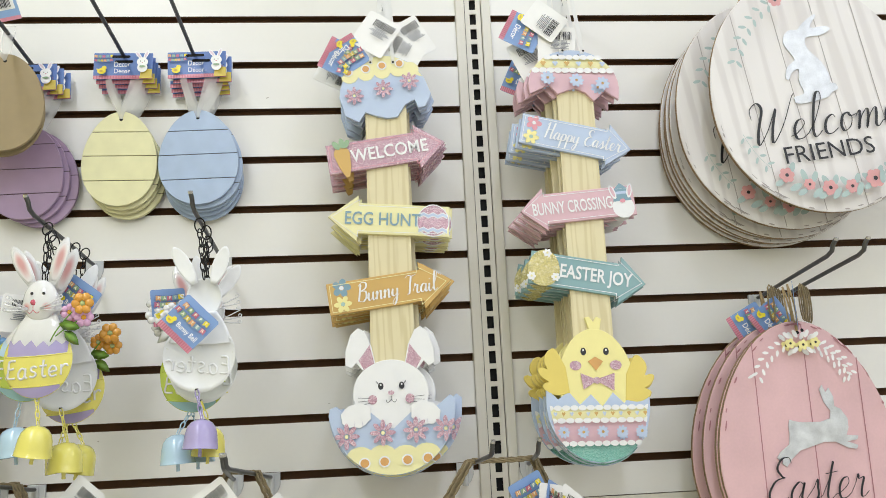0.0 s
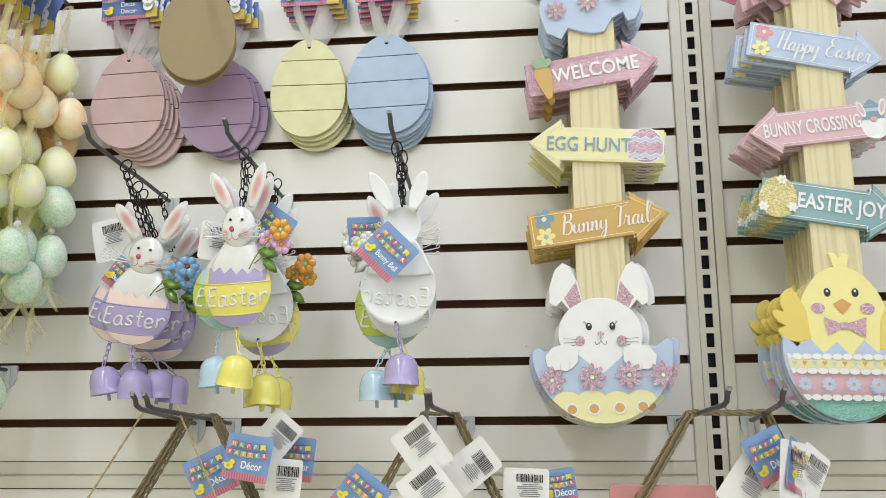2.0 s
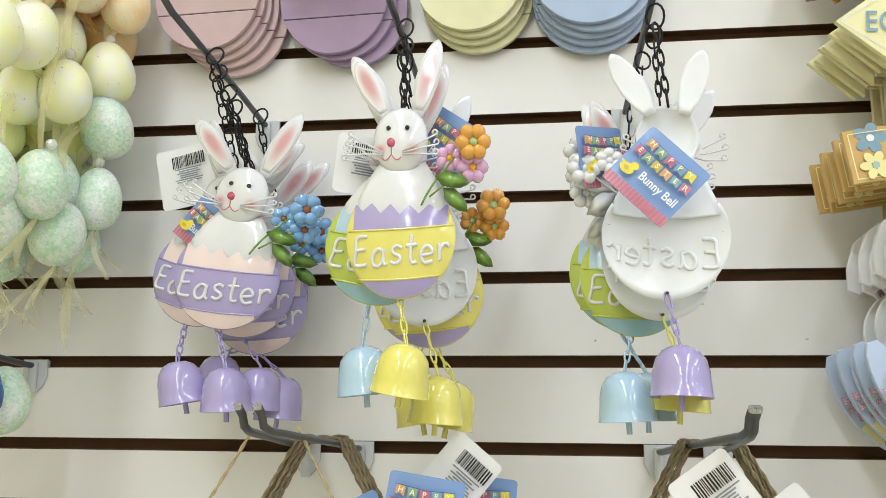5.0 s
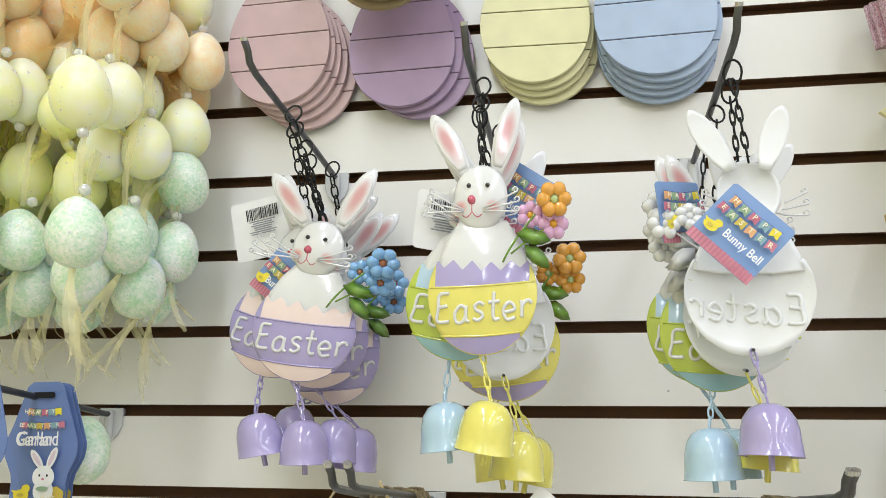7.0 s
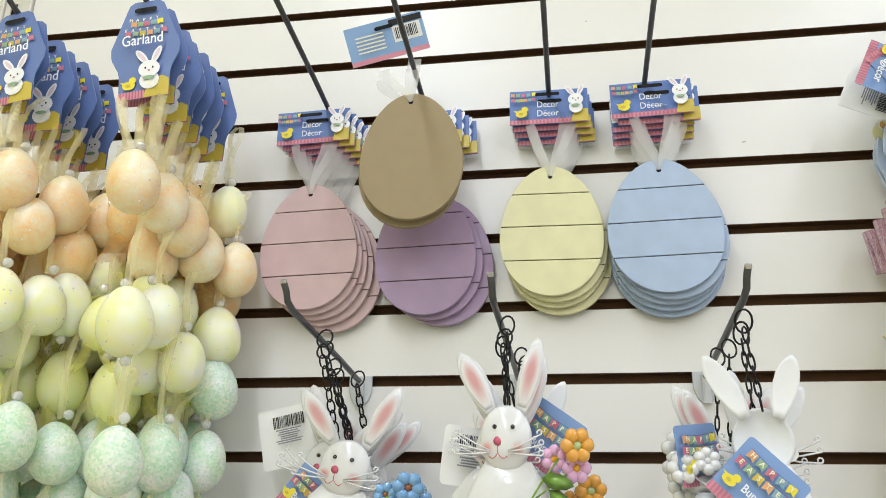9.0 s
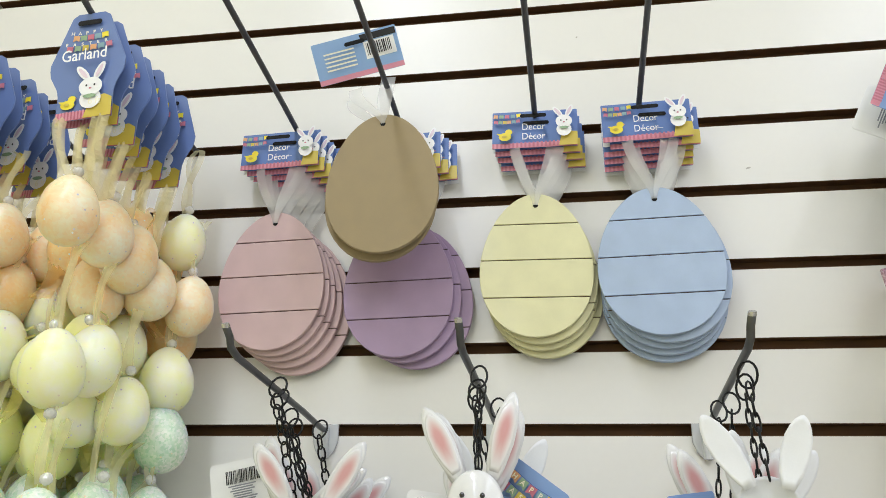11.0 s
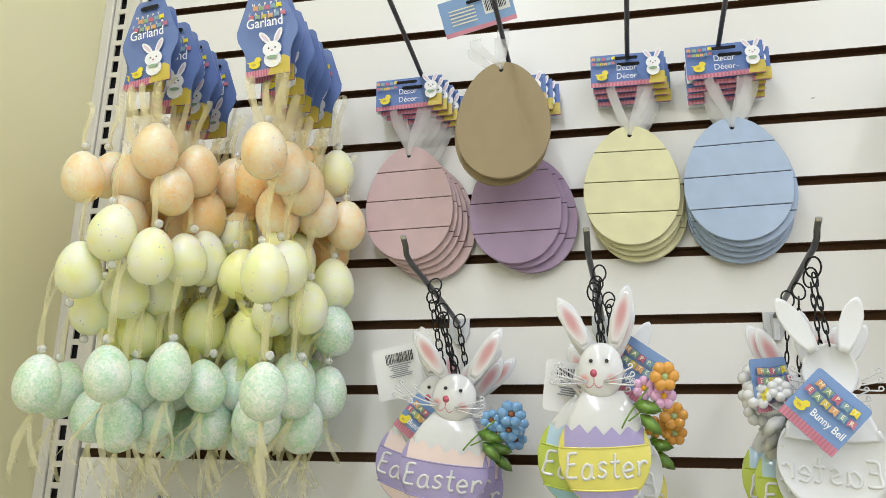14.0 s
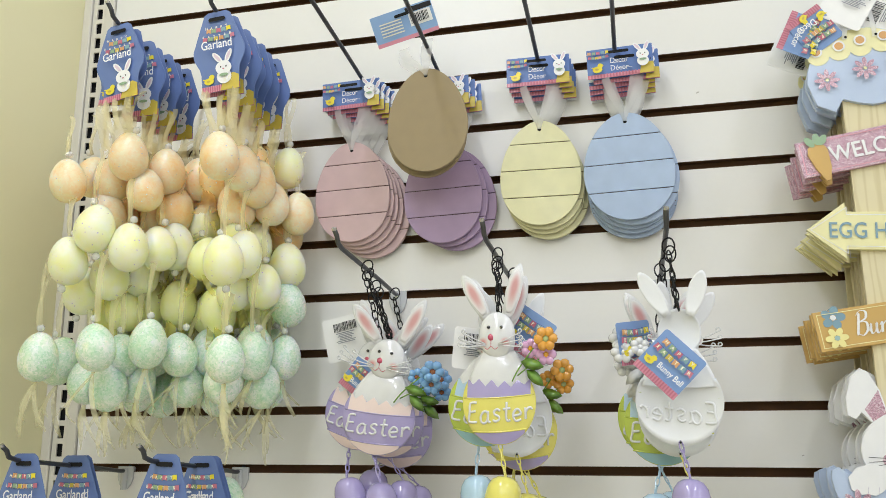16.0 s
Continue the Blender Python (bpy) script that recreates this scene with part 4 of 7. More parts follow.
def chick_sign():
    ob = thing("signpost", "wooden Easter signpost with a yellow chick hatching from a banded egg", "sign", "chick signposts")
    board("post", [(-0.026, 0.12), (0.028, 0.12), (0.026, 0.56), (-0.026, 0.56)], 0.0045, 0.0095, POST_WOOD, ob, "pale printed wood post")
    cap_pts = [(-0.066, 0.508), (-0.048, 0.517), (-0.038, 0.522), (-0.026, 0.508), (-0.012, 0.514), (0.0, 0.517), (0.014, 0.511), (0.026, 0.498), (0.036, 0.507), (0.043, 0.514), (0.054, 0.506), (0.062, 0.501)]
    cap_pts += [(-0.002 + 0.066 * math.cos(radians(w)), 0.520 + 0.058 * math.sin(radians(w))) for w in range(0, 187, 11)]
    cap = board("cap", cap_pts, 0.0, 0.0045, PAINT["pink"], ob, "egg-shaped top with pink and yellow bands", bevel=0.0006)
    dome = lambda z0: [(-0.002 + 0.0655 * math.cos(radians(w)), 0.520 + 0.0575 * math.sin(radians(w))) for w in range(0, 181, 6) if 0.520 + 0.0575 * math.sin(radians(w)) >= z0]
    items = [(dome(0.545), PAINT["yellow"]), (dome(0.564), PAINT["blue"])]
    items += [(ellipse(-0.056 + 0.0108 * i, 0.545, 0.0058, 0.0045, 10), PAINT["white"]) for i in range(11)]
    items += [(ellipse(-0.038 + 0.0105 * i, 0.565, 0.0056, 0.004, 10), PAINT["white"]) for i in range(8)]
    for i in range(6):
        x = -0.045 + 0.0172 * i
        items += [([(x, 0.550), (x + 0.0042, 0.556), (x + 0.002, 0.5585), (x, 0.557), (x - 0.002, 0.5585), (x - 0.0042, 0.556)], PAINT["mustard" if i % 2 == 0 else "blue"])]
    for x, z in ((-0.040, 0.531), (0.001, 0.527), (0.038, 0.522)):
        items += flower_art(x, z, 0.0105, PAINT["blue"], PAINT["butter"], 9, 0.24) + [(ellipse(x, z, 0.0018, 0.0018, 8), PAINT["mustard"])]
    for x in (-0.017, 0.013):
        items.append((ellipse(x, 0.572, 0.0016, 0.0016, 10), BLACK))
    art("cap_print", cap, 0.0, items)
    a = arrow(ob, "happy_easter_arrow", -0.004, 0.440, -11.5, 0.0, PAINT["blue"], PAINT["white"], True, 0.158, 0.0225, 0.034, 0.009, "light blue arrow")
    script_word("Happy Easter", 0.0255, 0.010, -0.001, -0.0012, PAINT["white"], a, slant=0.15, squeeze=0.80, weight=0.06)
    art("flower_print", a, 0.0, flower_art(-0.062, 0.011, 0.011, PAINT["rose"], PAINT["white"], 5, 0.36) + flower_art(-0.063, -0.011, 0.011, PAINT["butter"], PAINT["leaf"], 6, 0.3))
    a = arrow(ob, "bunny_crossing_arrow", -0.008, 0.341, 6.5, 0.0, PAINT["pink"], PAINT["white"], False, 0.160, 0.0215, 0.034, 0.009, "dusty pink arrow")
    letters("lettering", "BUNNY CROSSING", 0.0245, -0.008, -0.001, -0.001, PAINT["white"], a, bold=0.015, squeeze=0.54)
    g = [(ellipse(0.063, -0.009, 0.0155, 0.0155, 18), PAINT["white"]), ([(0.050, 0.000), (0.076, 0.000), (0.072, 0.018), (0.063, 0.026), (0.054, 0.018)], PAINT["grey_blue"]), ([(0.053, 0.010), (0.073, 0.010), (0.072, 0.014), (0.054, 0.014)], PAINT["blue"])]
    g += [(ellipse(x, 0.014, 0.004, 0.011, 12, t), PAINT["white"]) for x, t in ((0.051, 15), (0.075, -15))] + [(ellipse(x, 0.014, 0.0022, 0.008, 10, t), PAINT["pink"]) for x, t in ((0.051, 15), (0.075, -15))] + [(ellipse(0.063, 0.000, 0.004, 0.003, 10), PAINT["rose"])]
    art("bearded_figure_print", a, 0.0, g)
    a = arrow(ob, "easter_joy_arrow", -0.001, 0.243, -9.0, 0.0, PAINT["teal"], PAINT["white"], True, 0.158, 0.0225, 0.036, 0.010, "dull teal arrow")
    letters("lettering", "EASTER JOY", 0.0255, 0.010, 0.0, -0.001, PAINT["white"], a, bold=0.02, squeeze=0.73)
    egg = board("gold_egg", egg_outline(0.0215, 0.050, 28, 0.1, -0.0605, 0.001), -0.0012, 0.0, GLIT_GOLD, a)
    art("blossom", egg, -0.0012, flower_art(-0.058, 0.022, 0.006, PAINT["white"], PAINT["butter"], 6, 0.34) + flower_art(-0.076, -0.013, 0.006, PAINT["white"], PAINT["butter"], 6, 0.34) + flower_art(-0.044, -0.010, 0.006, PAINT["white"], PAINT["butter"], 6, 0.34))
    # chick and egg
    for s, dz in ((-1, 0.006), (1, -0.004)):
        wing = [(0.036, 0.082), (0.050, 0.079), (0.060, 0.081), (0.068, 0.086), (0.071, 0.091), (0.068, 0.095), (0.063, 0.097), (0.070, 0.101), (0.075, 0.107), (0.076, 0.113), (0.071, 0.115), (0.064, 0.113), (0.067, 0.120), (0.067, 0.128), (0.062, 0.136), (0.055, 0.140), (0.050, 0.136), (0.044, 0.124), (0.036, 0.108)]
        wing = [tuple(p) for p in smooth_line(wing, 2)[:-1]]
        board("wing", [(s * x, z + dz) for x, z in wing], -0.0010, 0.0035, PAINT["gold"], ob, "golden yellow wing", bevel=0.0006)
    body = [(-0.048, 0.066)] + [(0.050 * math.cos(radians(w)) * (1.0 - 0.08 * math.sin(radians(w))), 0.105 + 0.066 * math.sin(radians(w))) for w in range(200, -25, -9)] + [(0.048, 0.066)]
    chick = board("chick", body, 0.0, 0.0045, PAINT["butter"], ob, "yellow chick body", bevel=0.0006)
    board("crest", [(-0.004, 0.165), (-0.010, 0.186), (-0.004, 0.187), (0.001, 0.180), (0.006, 0.187), (0.012, 0.184), (0.008, 0.165)], 0.0003, 0.0045, PAINT["butter"], chick, bevel=0.0005)
    items = []
    for s in (-1, 1):
        items += eye_art(0.0 + s * 0.0150, 0.141, 0.0050) + [(ellipse(0.0 + s * 0.0265, 0.123, 0.0078, 0.0062, 14), GLIT_PINK)]
    items += [([(-0.010, 0.128), (0.0, 0.134), (0.010, 0.128), (0.0, 0.116)], PAINT["orange"])]
    items += [([(-0.021, 0.113), (-0.003, 0.106), (-0.003, 0.101), (-0.018, 0.092)], GLIT_PINK), ([(0.024, 0.113), (0.003, 0.106), (0.003, 0.101), (0.022, 0.090)], GLIT_PINK), (ellipse(0.0, 0.1035, 0.005, 0.0045, 10), GLIT_PINK)]
    art("face", chick, 0.0, items, "inked chick face and bow tie")
    low = [(0.0678 * math.cos(radians(w)), 0.076 + 0.076 * math.sin(radians(w))) for w in range(170, 371, 8)]
    zig = [(0.068, 0.092), (0.058, 0.080), (0.046, 0.090), (0.034, 0.074), (0.020, 0.088), (0.005, 0.070), (-0.009, 0.086), (-0.024, 0.073), (-0.038, 0.090), (-0.052, 0.080), (-0.068, 0.096)]
    shell = board("shell", low + zig, -0.0009, 0.0037, PAINT["blue"], ob, "blue egg shell with yellow, pink and green bands", bevel=0.0006)

    def band(z0, z1, m):
        w = lambda z: 0.0672 * math.sqrt(max(0, 1 - ((z - 0.076) / 0.0752) ** 2)) if z < 0.076 else 0.0672
        zs = [z0 + (z1 - z0) * i / 6 for i in range(7)]
        return ([(w(z), z) for z in zs] + [(-w(z), z) for z in reversed(zs)], m)
    items = [band(0.054, 0.069, PAINT["yellow"]), band(0.024, 0.054, PAINT["pink"]), band(0.0008, 0.024, GLIT_TEAL)]
    for z, n, hw in ((0.069, 12, 0.064), (0.053, 11, 0.061), (0.0245, 9, 0.0475)):
        items += [(ellipse(-hw + 2 * hw * i / n, z, hw / n * 1.02, 0.0035, 10), PAINT["white"]) for i in range(n + 1)]
    for i in range(12):
        x = -0.058 + 0.0105 * i
        items.append(([(x, 0.058), (x + 0.0026, 0.062), (x + 0.0012, 0.0638), (x, 0.0628), (x - 0.0012, 0.0638), (x - 0.0026, 0.062)], PAINT["mustard" if i % 2 else "blue"]))
    for i in range(5):
        items += flower_art(-0.049 + 0.0245 * i, 0.0385, 0.0075, PAINT["blue"], PAINT["butter"], 9, 0.24) + [(ellipse(-0.049 + 0.0245 * i, 0.0385, 0.0018, 0.0018, 8), PAINT["mustard"])]
    art("shell_print", shell, -0.0009, clipped(items, low + [(0.0676, 0.094), (-0.0676, 0.094)]))
    bm = bmesh.new()
    for x in (-0.017, 0.013):
        strip(bm, bez((x, -0.001, 0.572), (x, -0.006, 0.590), (0.002 + x * 0.6, 0.002, 0.62), (0.002 + x * 0.2, 0.012, 0.689), 10), 0.0065, (1, 0.2, 0.1))
    part("ribbon", bm, sheer("white_ribbon", c("f6f6f3"), 0.85), ob, "white hanging ribbon")
    return ob


random.seed(11)
sign = bunny_sign()
sign.matrix_basis = pose(0.113, 1.053, 1.4235, -2, 0, 0)
for i, (dx, dz, r) in enumerate(((0.012, -0.001, -1.2), (0.000, 0.001, 0.6), (0.004, -0.003, -0.4), (-0.004, 0.0, 1.0), (0.007, -0.002, -0.8), (-0.003, 0.0, 0.4))):
    copy_thing(sign, pose(0.113 + dx, 1.067 + 0.0125 * i, 1.424 + dz - 0.0015 * i, -2 + 0.3 * i, r, 0))
sign = chick_sign()
sign.matrix_basis = pose(0.3725, 1.024, 1.4265, -3.5, 1.6, 0)
for i, (dy, dx, dz, r) in enumerate(((0.012, 0.004, -0.004, 0.6), (0.030, 0.006, -0.004, -0.6), (0.042, 0.000, -0.006, 0.8), (0.064, 0.008, -0.006, -0.8), (0.078, -0.004, -0.005, 1.0), (0.090, 0.002, -0.007, 0.2))):
    copy_thing(sign, pose(0.3725 + dx, 1.024 + dy, 1.4265 + dz, -3.5 + 0.45 * (i + 1), r, 0))

# ---- large welcome discs and pink eggs ----
WHITE_WOOD = wood("whitewashed_planks", c("e6e2df"), c("dad5d2"), 9.0, 0.08)
PINK_WOOD = mat("distressed_pink_paint", c("d9b3b6"), 0.55, 0.10, 14.0, 0.05, fine=300)
PLANK_LINE = mat("printed_plank_joint", c("a7a09c"), 0.7, 0.1, 50)
PINK_LINE = mat("pink_plank_joint", c("a9757a"), 0.7, 0.1, 50)
RIM = mat("worn_board_rim", c("8e7658"), 0.85, 0.2, 120.0, 0.15)
TIN = mat("galvanised_tin", c("d4d7da"), 0.45, 0.26, 60.0, 0.05, metal=0.6)
SCRIPT = mat("black_print", c("26262a"), 0.5, 0.05, 60)


def tall_round(r, n=64):
    """Round below, drawn out to a blunt egg above."""
    return [(x, z * 1.24 if z > 0 else z) for x, z in ellipse(0, 0, r, r, n)]


def welcome_disc():
    ob = thing("welcome_sign", "whitewashed egg-shaped wooden welcome sign with tin rabbit and pink flowers", "sign", "welcome signs")
    r = 0.16
    board("disc", tall_round(r), 0.0, 0.006, WHITE_WOOD, ob, bevel=0.0008)
    bm = bmesh.new()
    prism(bm, tall_round(r * 1.001), 0.0012, 0.0062)
    part("rim", bm, RIM, ob, "worn grey brown rim")
    items = []
    for x in (-0.098, -0.036, 0.026, 0.088):
        hh = math.sqrt(r * r - x * x) * 0.985
        items.append(([(x - 0.0006, -hh), (x + 0.0006, -hh), (x + 0.0006, hh * 1.23), (x - 0.0006, hh * 1.23)], PLANK_LINE))
    rnd = random.Random(3)
    for i in range(30):
        w = rnd.uniform(182, 350)
        q = r * rnd.uniform(0.972, 0.990)
        items.append((ellipse(q * math.cos(radians(w)), q * math.sin(radians(w)), rnd.uniform(0.002, 0.008), rnd.uniform(0.0004, 0.0012), 8, w + 90), PLANK_LINE))
    flower, leaf = mat("printed_rose", c("d9a09f"), 0.5, 0.04, 60), mat("printed_leaf", c("adc0bd"), 0.5, 0.04, 60)
    for i, (w, s, kind) in enumerate(((196, .010, 0), (203, .010, 0), (210, .010, 0), (217, .010, 0), (229, .013, 1), (238, .011, 2), (244, .010, 1), (252, .011, 2), (257, .0135, 1), (264, .012, 2), (271, .012, 1), (279, .013, 2), (287, .016, 1), (296, .012, 2), (304, .012, 1), (312, .012, 2), (320, .011, 0), (328, .010, 0))):
        q = 0.128 if kind else 0.132
        x, z = q * math.cos(radians(w)), q * math.sin(radians(w))
        if kind == 0:
            items += [(ellipse(x + e * 0.006 * math.cos(radians(w)), z + e * 0.006 * math.sin(radians(w)), 0.005, 0.002, 10, w + e * 35), leaf) for e in (-1, 1)]
            items.append(line_art((x - 0.008 * math.sin(radians(w)), z + 0.008 * math.cos(radians(w))), (x + 0.008 * math.sin(radians(w)), z - 0.008 * math.cos(radians(w))), 0.0006, leaf))
        elif kind == 2:
            items += [(ellipse(x + e * 0.008, z + e * 0.007, 0.010, 0.0045, 12, e * 40 + w), leaf) for e in (-1, 1)]
        else:
            items += [(ellipse(x + 0.011, z + 0.010, 0.008, 0.0042, 12, 60), leaf), (ellipse(x - 0.012, z - 0.009, 0.008, 0.004, 12, 20), leaf)] + flower_art(x, z, s * 0.85, flower, PAINT["ink"], 6, 0.42)
    for w in range(112, 156, 7):
        x, z = 0.134 * math.cos(radians(w)), 0.164 * math.sin(radians(w))
        items += [(ellipse(x + e * 0.006 * math.cos(radians(w)), z + e * 0.006 * math.sin(radians(w)), 0.006, 0.0024, 10, w + e * 35), leaf) for e in (-1, 1)]
    items += flower_art(0.134 * math.cos(radians(106)), 0.164 * math.sin(radians(106)), 0.010, flower, PAINT["ink"], 6, 0.42)
    art("print", ob, 0.0, items, "printed planks, flowers and sprigs")
    rab = [(-0.022, 0.006), (-0.022, 0.010), (-0.008, 0.013), (-0.010, 0.030), (-0.006, 0.045), (-0.016, 0.042), (-0.022, 0.034), (-0.026, 0.036), (-0.020, 0.050), (-0.008, 0.058), (-0.012, 0.070), (-0.016, 0.080), (-0.013, 0.092), (-0.004, 0.098), (0.006, 0.097), (0.016, 0.105), (0.032, 0.114), (0.036, 0.112), (0.024, 0.098), (0.044, 0.097), (0.050, 0.092), (0.036, 0.086), (0.018, 0.086), (0.012, 0.080), (0.014, 0.068), (0.026, 0.050), (0.031, 0.034), (0.030, 0.022), (0.036, 0.020), (0.037, 0.012), (0.028, 0.009), (0.020, 0.003), (-0.010, 0.0), (-0.022, 0.002)]
    tin = board("tin_rabbit", [(p.x * 1.15 - 0.012, p.y * 1.15 + 0.004) for p in smooth_line(rab + rab[:1], 3)[:-1]], -0.0018, -0.0006, TIN, ob, "cut galvanised tin rabbit")
    script_word("Welcome", 0.064, -0.004, -0.028, -0.0030, SCRIPT, ob, turn=1, slant=0.3, squeeze=1.02, weight=0.042)
    letters("lettering", "FRIENDS", 0.0355, -0.010, -0.071, -0.0035, SCRIPT, ob, squeeze=1.02, turn=-1.5)
    for s in (-1, 1):
        bm = bmesh.new()
        tube(bm, bez((s * 0.03, -0.001, 0.184), (s * 0.028, -0.004, 0.192), (s * 0.02, 0.0, 0.20), (s * 0.012, 0.002, 0.214), 8), 0.0012, 6)
        part("cord", bm, mat("jute_cord", c("a58f68"), 0.9, 0.2, 300, 0.3), ob)
    return ob


disc = welcome_disc()
disc.matrix_basis = pose(0.737, 1.035, 1.906, 0, -8, 0)
for dy, dx, dz, r in ((0.045, -0.034, -0.012, -7), (0.076, -0.033, -0.019, -9), (0.087, -0.036, -0.017, -6), (0.097, -0.034, -0.022, -7), (0.107, -0.037, -0.020, -8), (0.117, -0.036, -0.023, -5)):
    copy_thing(disc, pose(0.737 + dx, 1.035 + dy, 1.906 + dz, 0, r, 0))


def pink_egg():
    ob = thing("easter_sign", "distressed pink wooden egg sign with tin running rabbit and flowers", "sign", "pink egg signs")
    a, h = 0.121, 0.318
    zc = -h / 2 + 0.010
    out = egg_outline(a, h, 56, 0.14, 0, zc)
    board("board", out, 0.0, 0.006, PINK_WOOD, ob, bevel=0.0009)
    bm = bmesh.new()
    prism(bm, [(x * 1.003, zc + (z - zc) * 1.002) for x, z in out], 0.0014, 0.0064)
    part("rim", bm, RIM, ob, "worn brown rim")
    items = []
    rnd = random.Random(8)
    for x in (-0.064, 0.008, 0.080):
        hh = [z for xx, z in out if abs(xx - x) < 0.012]
        items.append(([(x - 0.0007, min(hh) + 0.004), (x + 0.0007, min(hh) + 0.004), (x + 0.0007, max(hh) - 0.004), (x - 0.0007, max(hh) - 0.004)], PINK_LINE))
    for i in range(46):
        w = rnd.uniform(0, 360)
        e = lambda v: Vector((0.966 * a * math.sin(radians(v)) * (1 + 0.14 * math.cos(radians(v))), zc - 0.972 * h / 2 * math.cos(radians(v))))
        p, d = e(w), e(w + 2) - e(w - 2)
        items.append((ellipse(p.x, p.y, rnd.uniform(0.003, 0.009), rnd.uniform(0.0006, 0.0016), 8, math.degrees(math.atan2(d.y, d.x))), PINK_LINE))
    for s in (-1, 1):
        for i in range(6):
            w = 24 + 9 * i
            x, z = s * 0.0685 * math.sin(radians(w)), -0.090 + 0.072 * math.cos(radians(w))
            items += [(ellipse(x + e * 0.004 * s, z + e * 0.004, 0.0045, 0.002, 10, (-w + e * 45) * s), PAINT["white"]) for e in (-1, 1)]
    items += [(ellipse(s * x, z, 0.006, 0.003, 10, s * t), PAINT["white"]) for s in (-1, 1) for x, z, t in ((0.008, -0.008, 60), (0.020, -0.010, 40), (0.010, -0.030, -40))]
    for x, z in ((-0.016, -0.021), (0.001, -0.023), (0.018, -0.020)):
        items += flower_art(x, z, 0.0068, PAINT["butter"], PAINT["ink"], 5, 0.42)
    items.append((ellipse(0.001, -0.004, 0.0024, 0.0024, 12), BLACK))
    art("print", ob, 0.0, items, "plank lines, white sprigs and yellow flowers")
    run = [(-0.038, -0.168), (-0.040, -0.176), (-0.034, -0.180), (-0.026, -0.170), (-0.014, -0.160), (0.0, -0.156), (0.020, -0.150), (0.036, -0.150), (0.052, -0.158), (0.064, -0.160), (0.066, -0.155), (0.052, -0.150), (0.066, -0.148), (0.068, -0.143), (0.052, -0.142), (0.056, -0.132), (0.056, -0.120), (0.048, -0.108), (0.040, -0.104), (0.040, -0.092), (0.035, -0.080), (0.030, -0.086), (0.026, -0.076), (0.022, -0.082), (0.026, -0.098), (0.034, -0.110), (0.032, -0.120), (0.018, -0.124), (-0.008, -0.124), (-0.018, -0.122), (-0.024, -0.120), (-0.026, -0.128), (-0.026, -0.140), (-0.028, -0.152), (-0.042, -0.162), (-0.046, -0.168), (-0.042, -0.172)]
    board("tin_rabbit", run, -0.0018, -0.0006, TIN, ob, "cut galvanised tin running rabbit")
    script_word("Easter", 0.058, 0.004, -0.206, -0.0030, SCRIPT, ob, turn=3, slant=0.3, squeeze=0.92, weight=0.034)
    bm = bmesh.new()
    for s in (-1, 1):
        tube(bm, bez((0.001, -0.001, -0.004), (0.003 * s, -0.004, 0.010), (0.004 * s, 0.0, 0.035), (0.001, 0.01, 0.062), 8), 0.0012, 6)
    part("cord", bm, mat("jute_cord", c("a58f68"), 0.9, 0.2, 300, 0.3), ob, "twisted jute loop")
    return ob


egg = pink_egg()
egg.matrix_basis = pose(0.659, 1.045, 1.588, 0, 1.0, 0)
for dy, dx, dz, r in ((0.009, -0.002, -0.002, 0.5), (0.030, -0.008, 0.0, 1.5), (0.038, -0.006, -0.003, 0.0), (0.060, -0.010, -0.002, 2.0), (0.068, -0.006, 0.001, 1.0)):
    copy_thing(egg, pose(0.659 + dx, 1.045 + dy, 1.588 + dz, 0, r, 0))

# ---- embossed tin bunny bells ----
TIN_PAINT = {k: mat("enamel_" + k, c(v), 0.20, 0.05, 50.0, 0.01, coat=0.9) for k, v in {
    "white": "e4e4e3", "purple": "aba0cd", "peach": "f0dad3", "yellow": "eae070", "green": "b9c94e", "blue": "b2cfe2", "teal": "93bcc2", "pink": "ecc9c5", "rose": "cf5a73", "leaf": "6f9a34",
    "flower_blue": "7fb2e2", "flower_orange": "e4a23c", "flower_pink": "e2b0d6", "flower_yellow": "f2b62c", "black": "1c1c1e", "flower_heart": "b6c98a", "brown": "9a5a34", "blush": "f0c4bf"}.items()}
BACK = mat("white_tin_back", c("edeeee"), 0.35, 0.04, 40.0, 0.02, coat=0.2)
CHAIN = mat("black_chain", c("242424"), 0.4, 0.1, 100, metal=0.6)


def airbrush(name, edge, heart, start=0.0, end=0.8):
    """Glossy enamel with a soft sprayed spot: the mesh's own 'spray' says how much paint lies there."""
    m = mat(name, edge, 0.20, 0.04, 50.0, 0.01, coat=0.9)
    n, link = m.node_tree.nodes, m.node_tree.links
    b = n["Principled BSDF"]
    at = n.new("ShaderNodeAttribute")
    at.attribute_name = "spray"
    amount = n.new("ShaderNodeMapRange")
    amount.interpolation_type = "SMOOTHSTEP"
    amount.inputs[1].default_value, amount.inputs[2].default_value = start, end
    link.new(at.outputs["Fac"], amount.inputs[0])
    mix = n.new("ShaderNodeMix")
    mix.data_type = "RGBA"
    link.new(amount.outputs[0], mix.inputs["Factor"])
    mix.inputs[6].default_value, mix.inputs[7].default_value = (*edge, 1), (*heart, 1)
    link.new(mix.outputs[2], b.inputs["Base Color"])
    return m


EAR_SPRAY = airbrush("sprayed_ear", c("e4e3e2"), c("d49e9d"), 0.0, 0.8)
CHEEK_SPRAY = airbrush("sprayed_cheek", c("e4e4e3"), c("e0978f"), 0.0, 1.0)


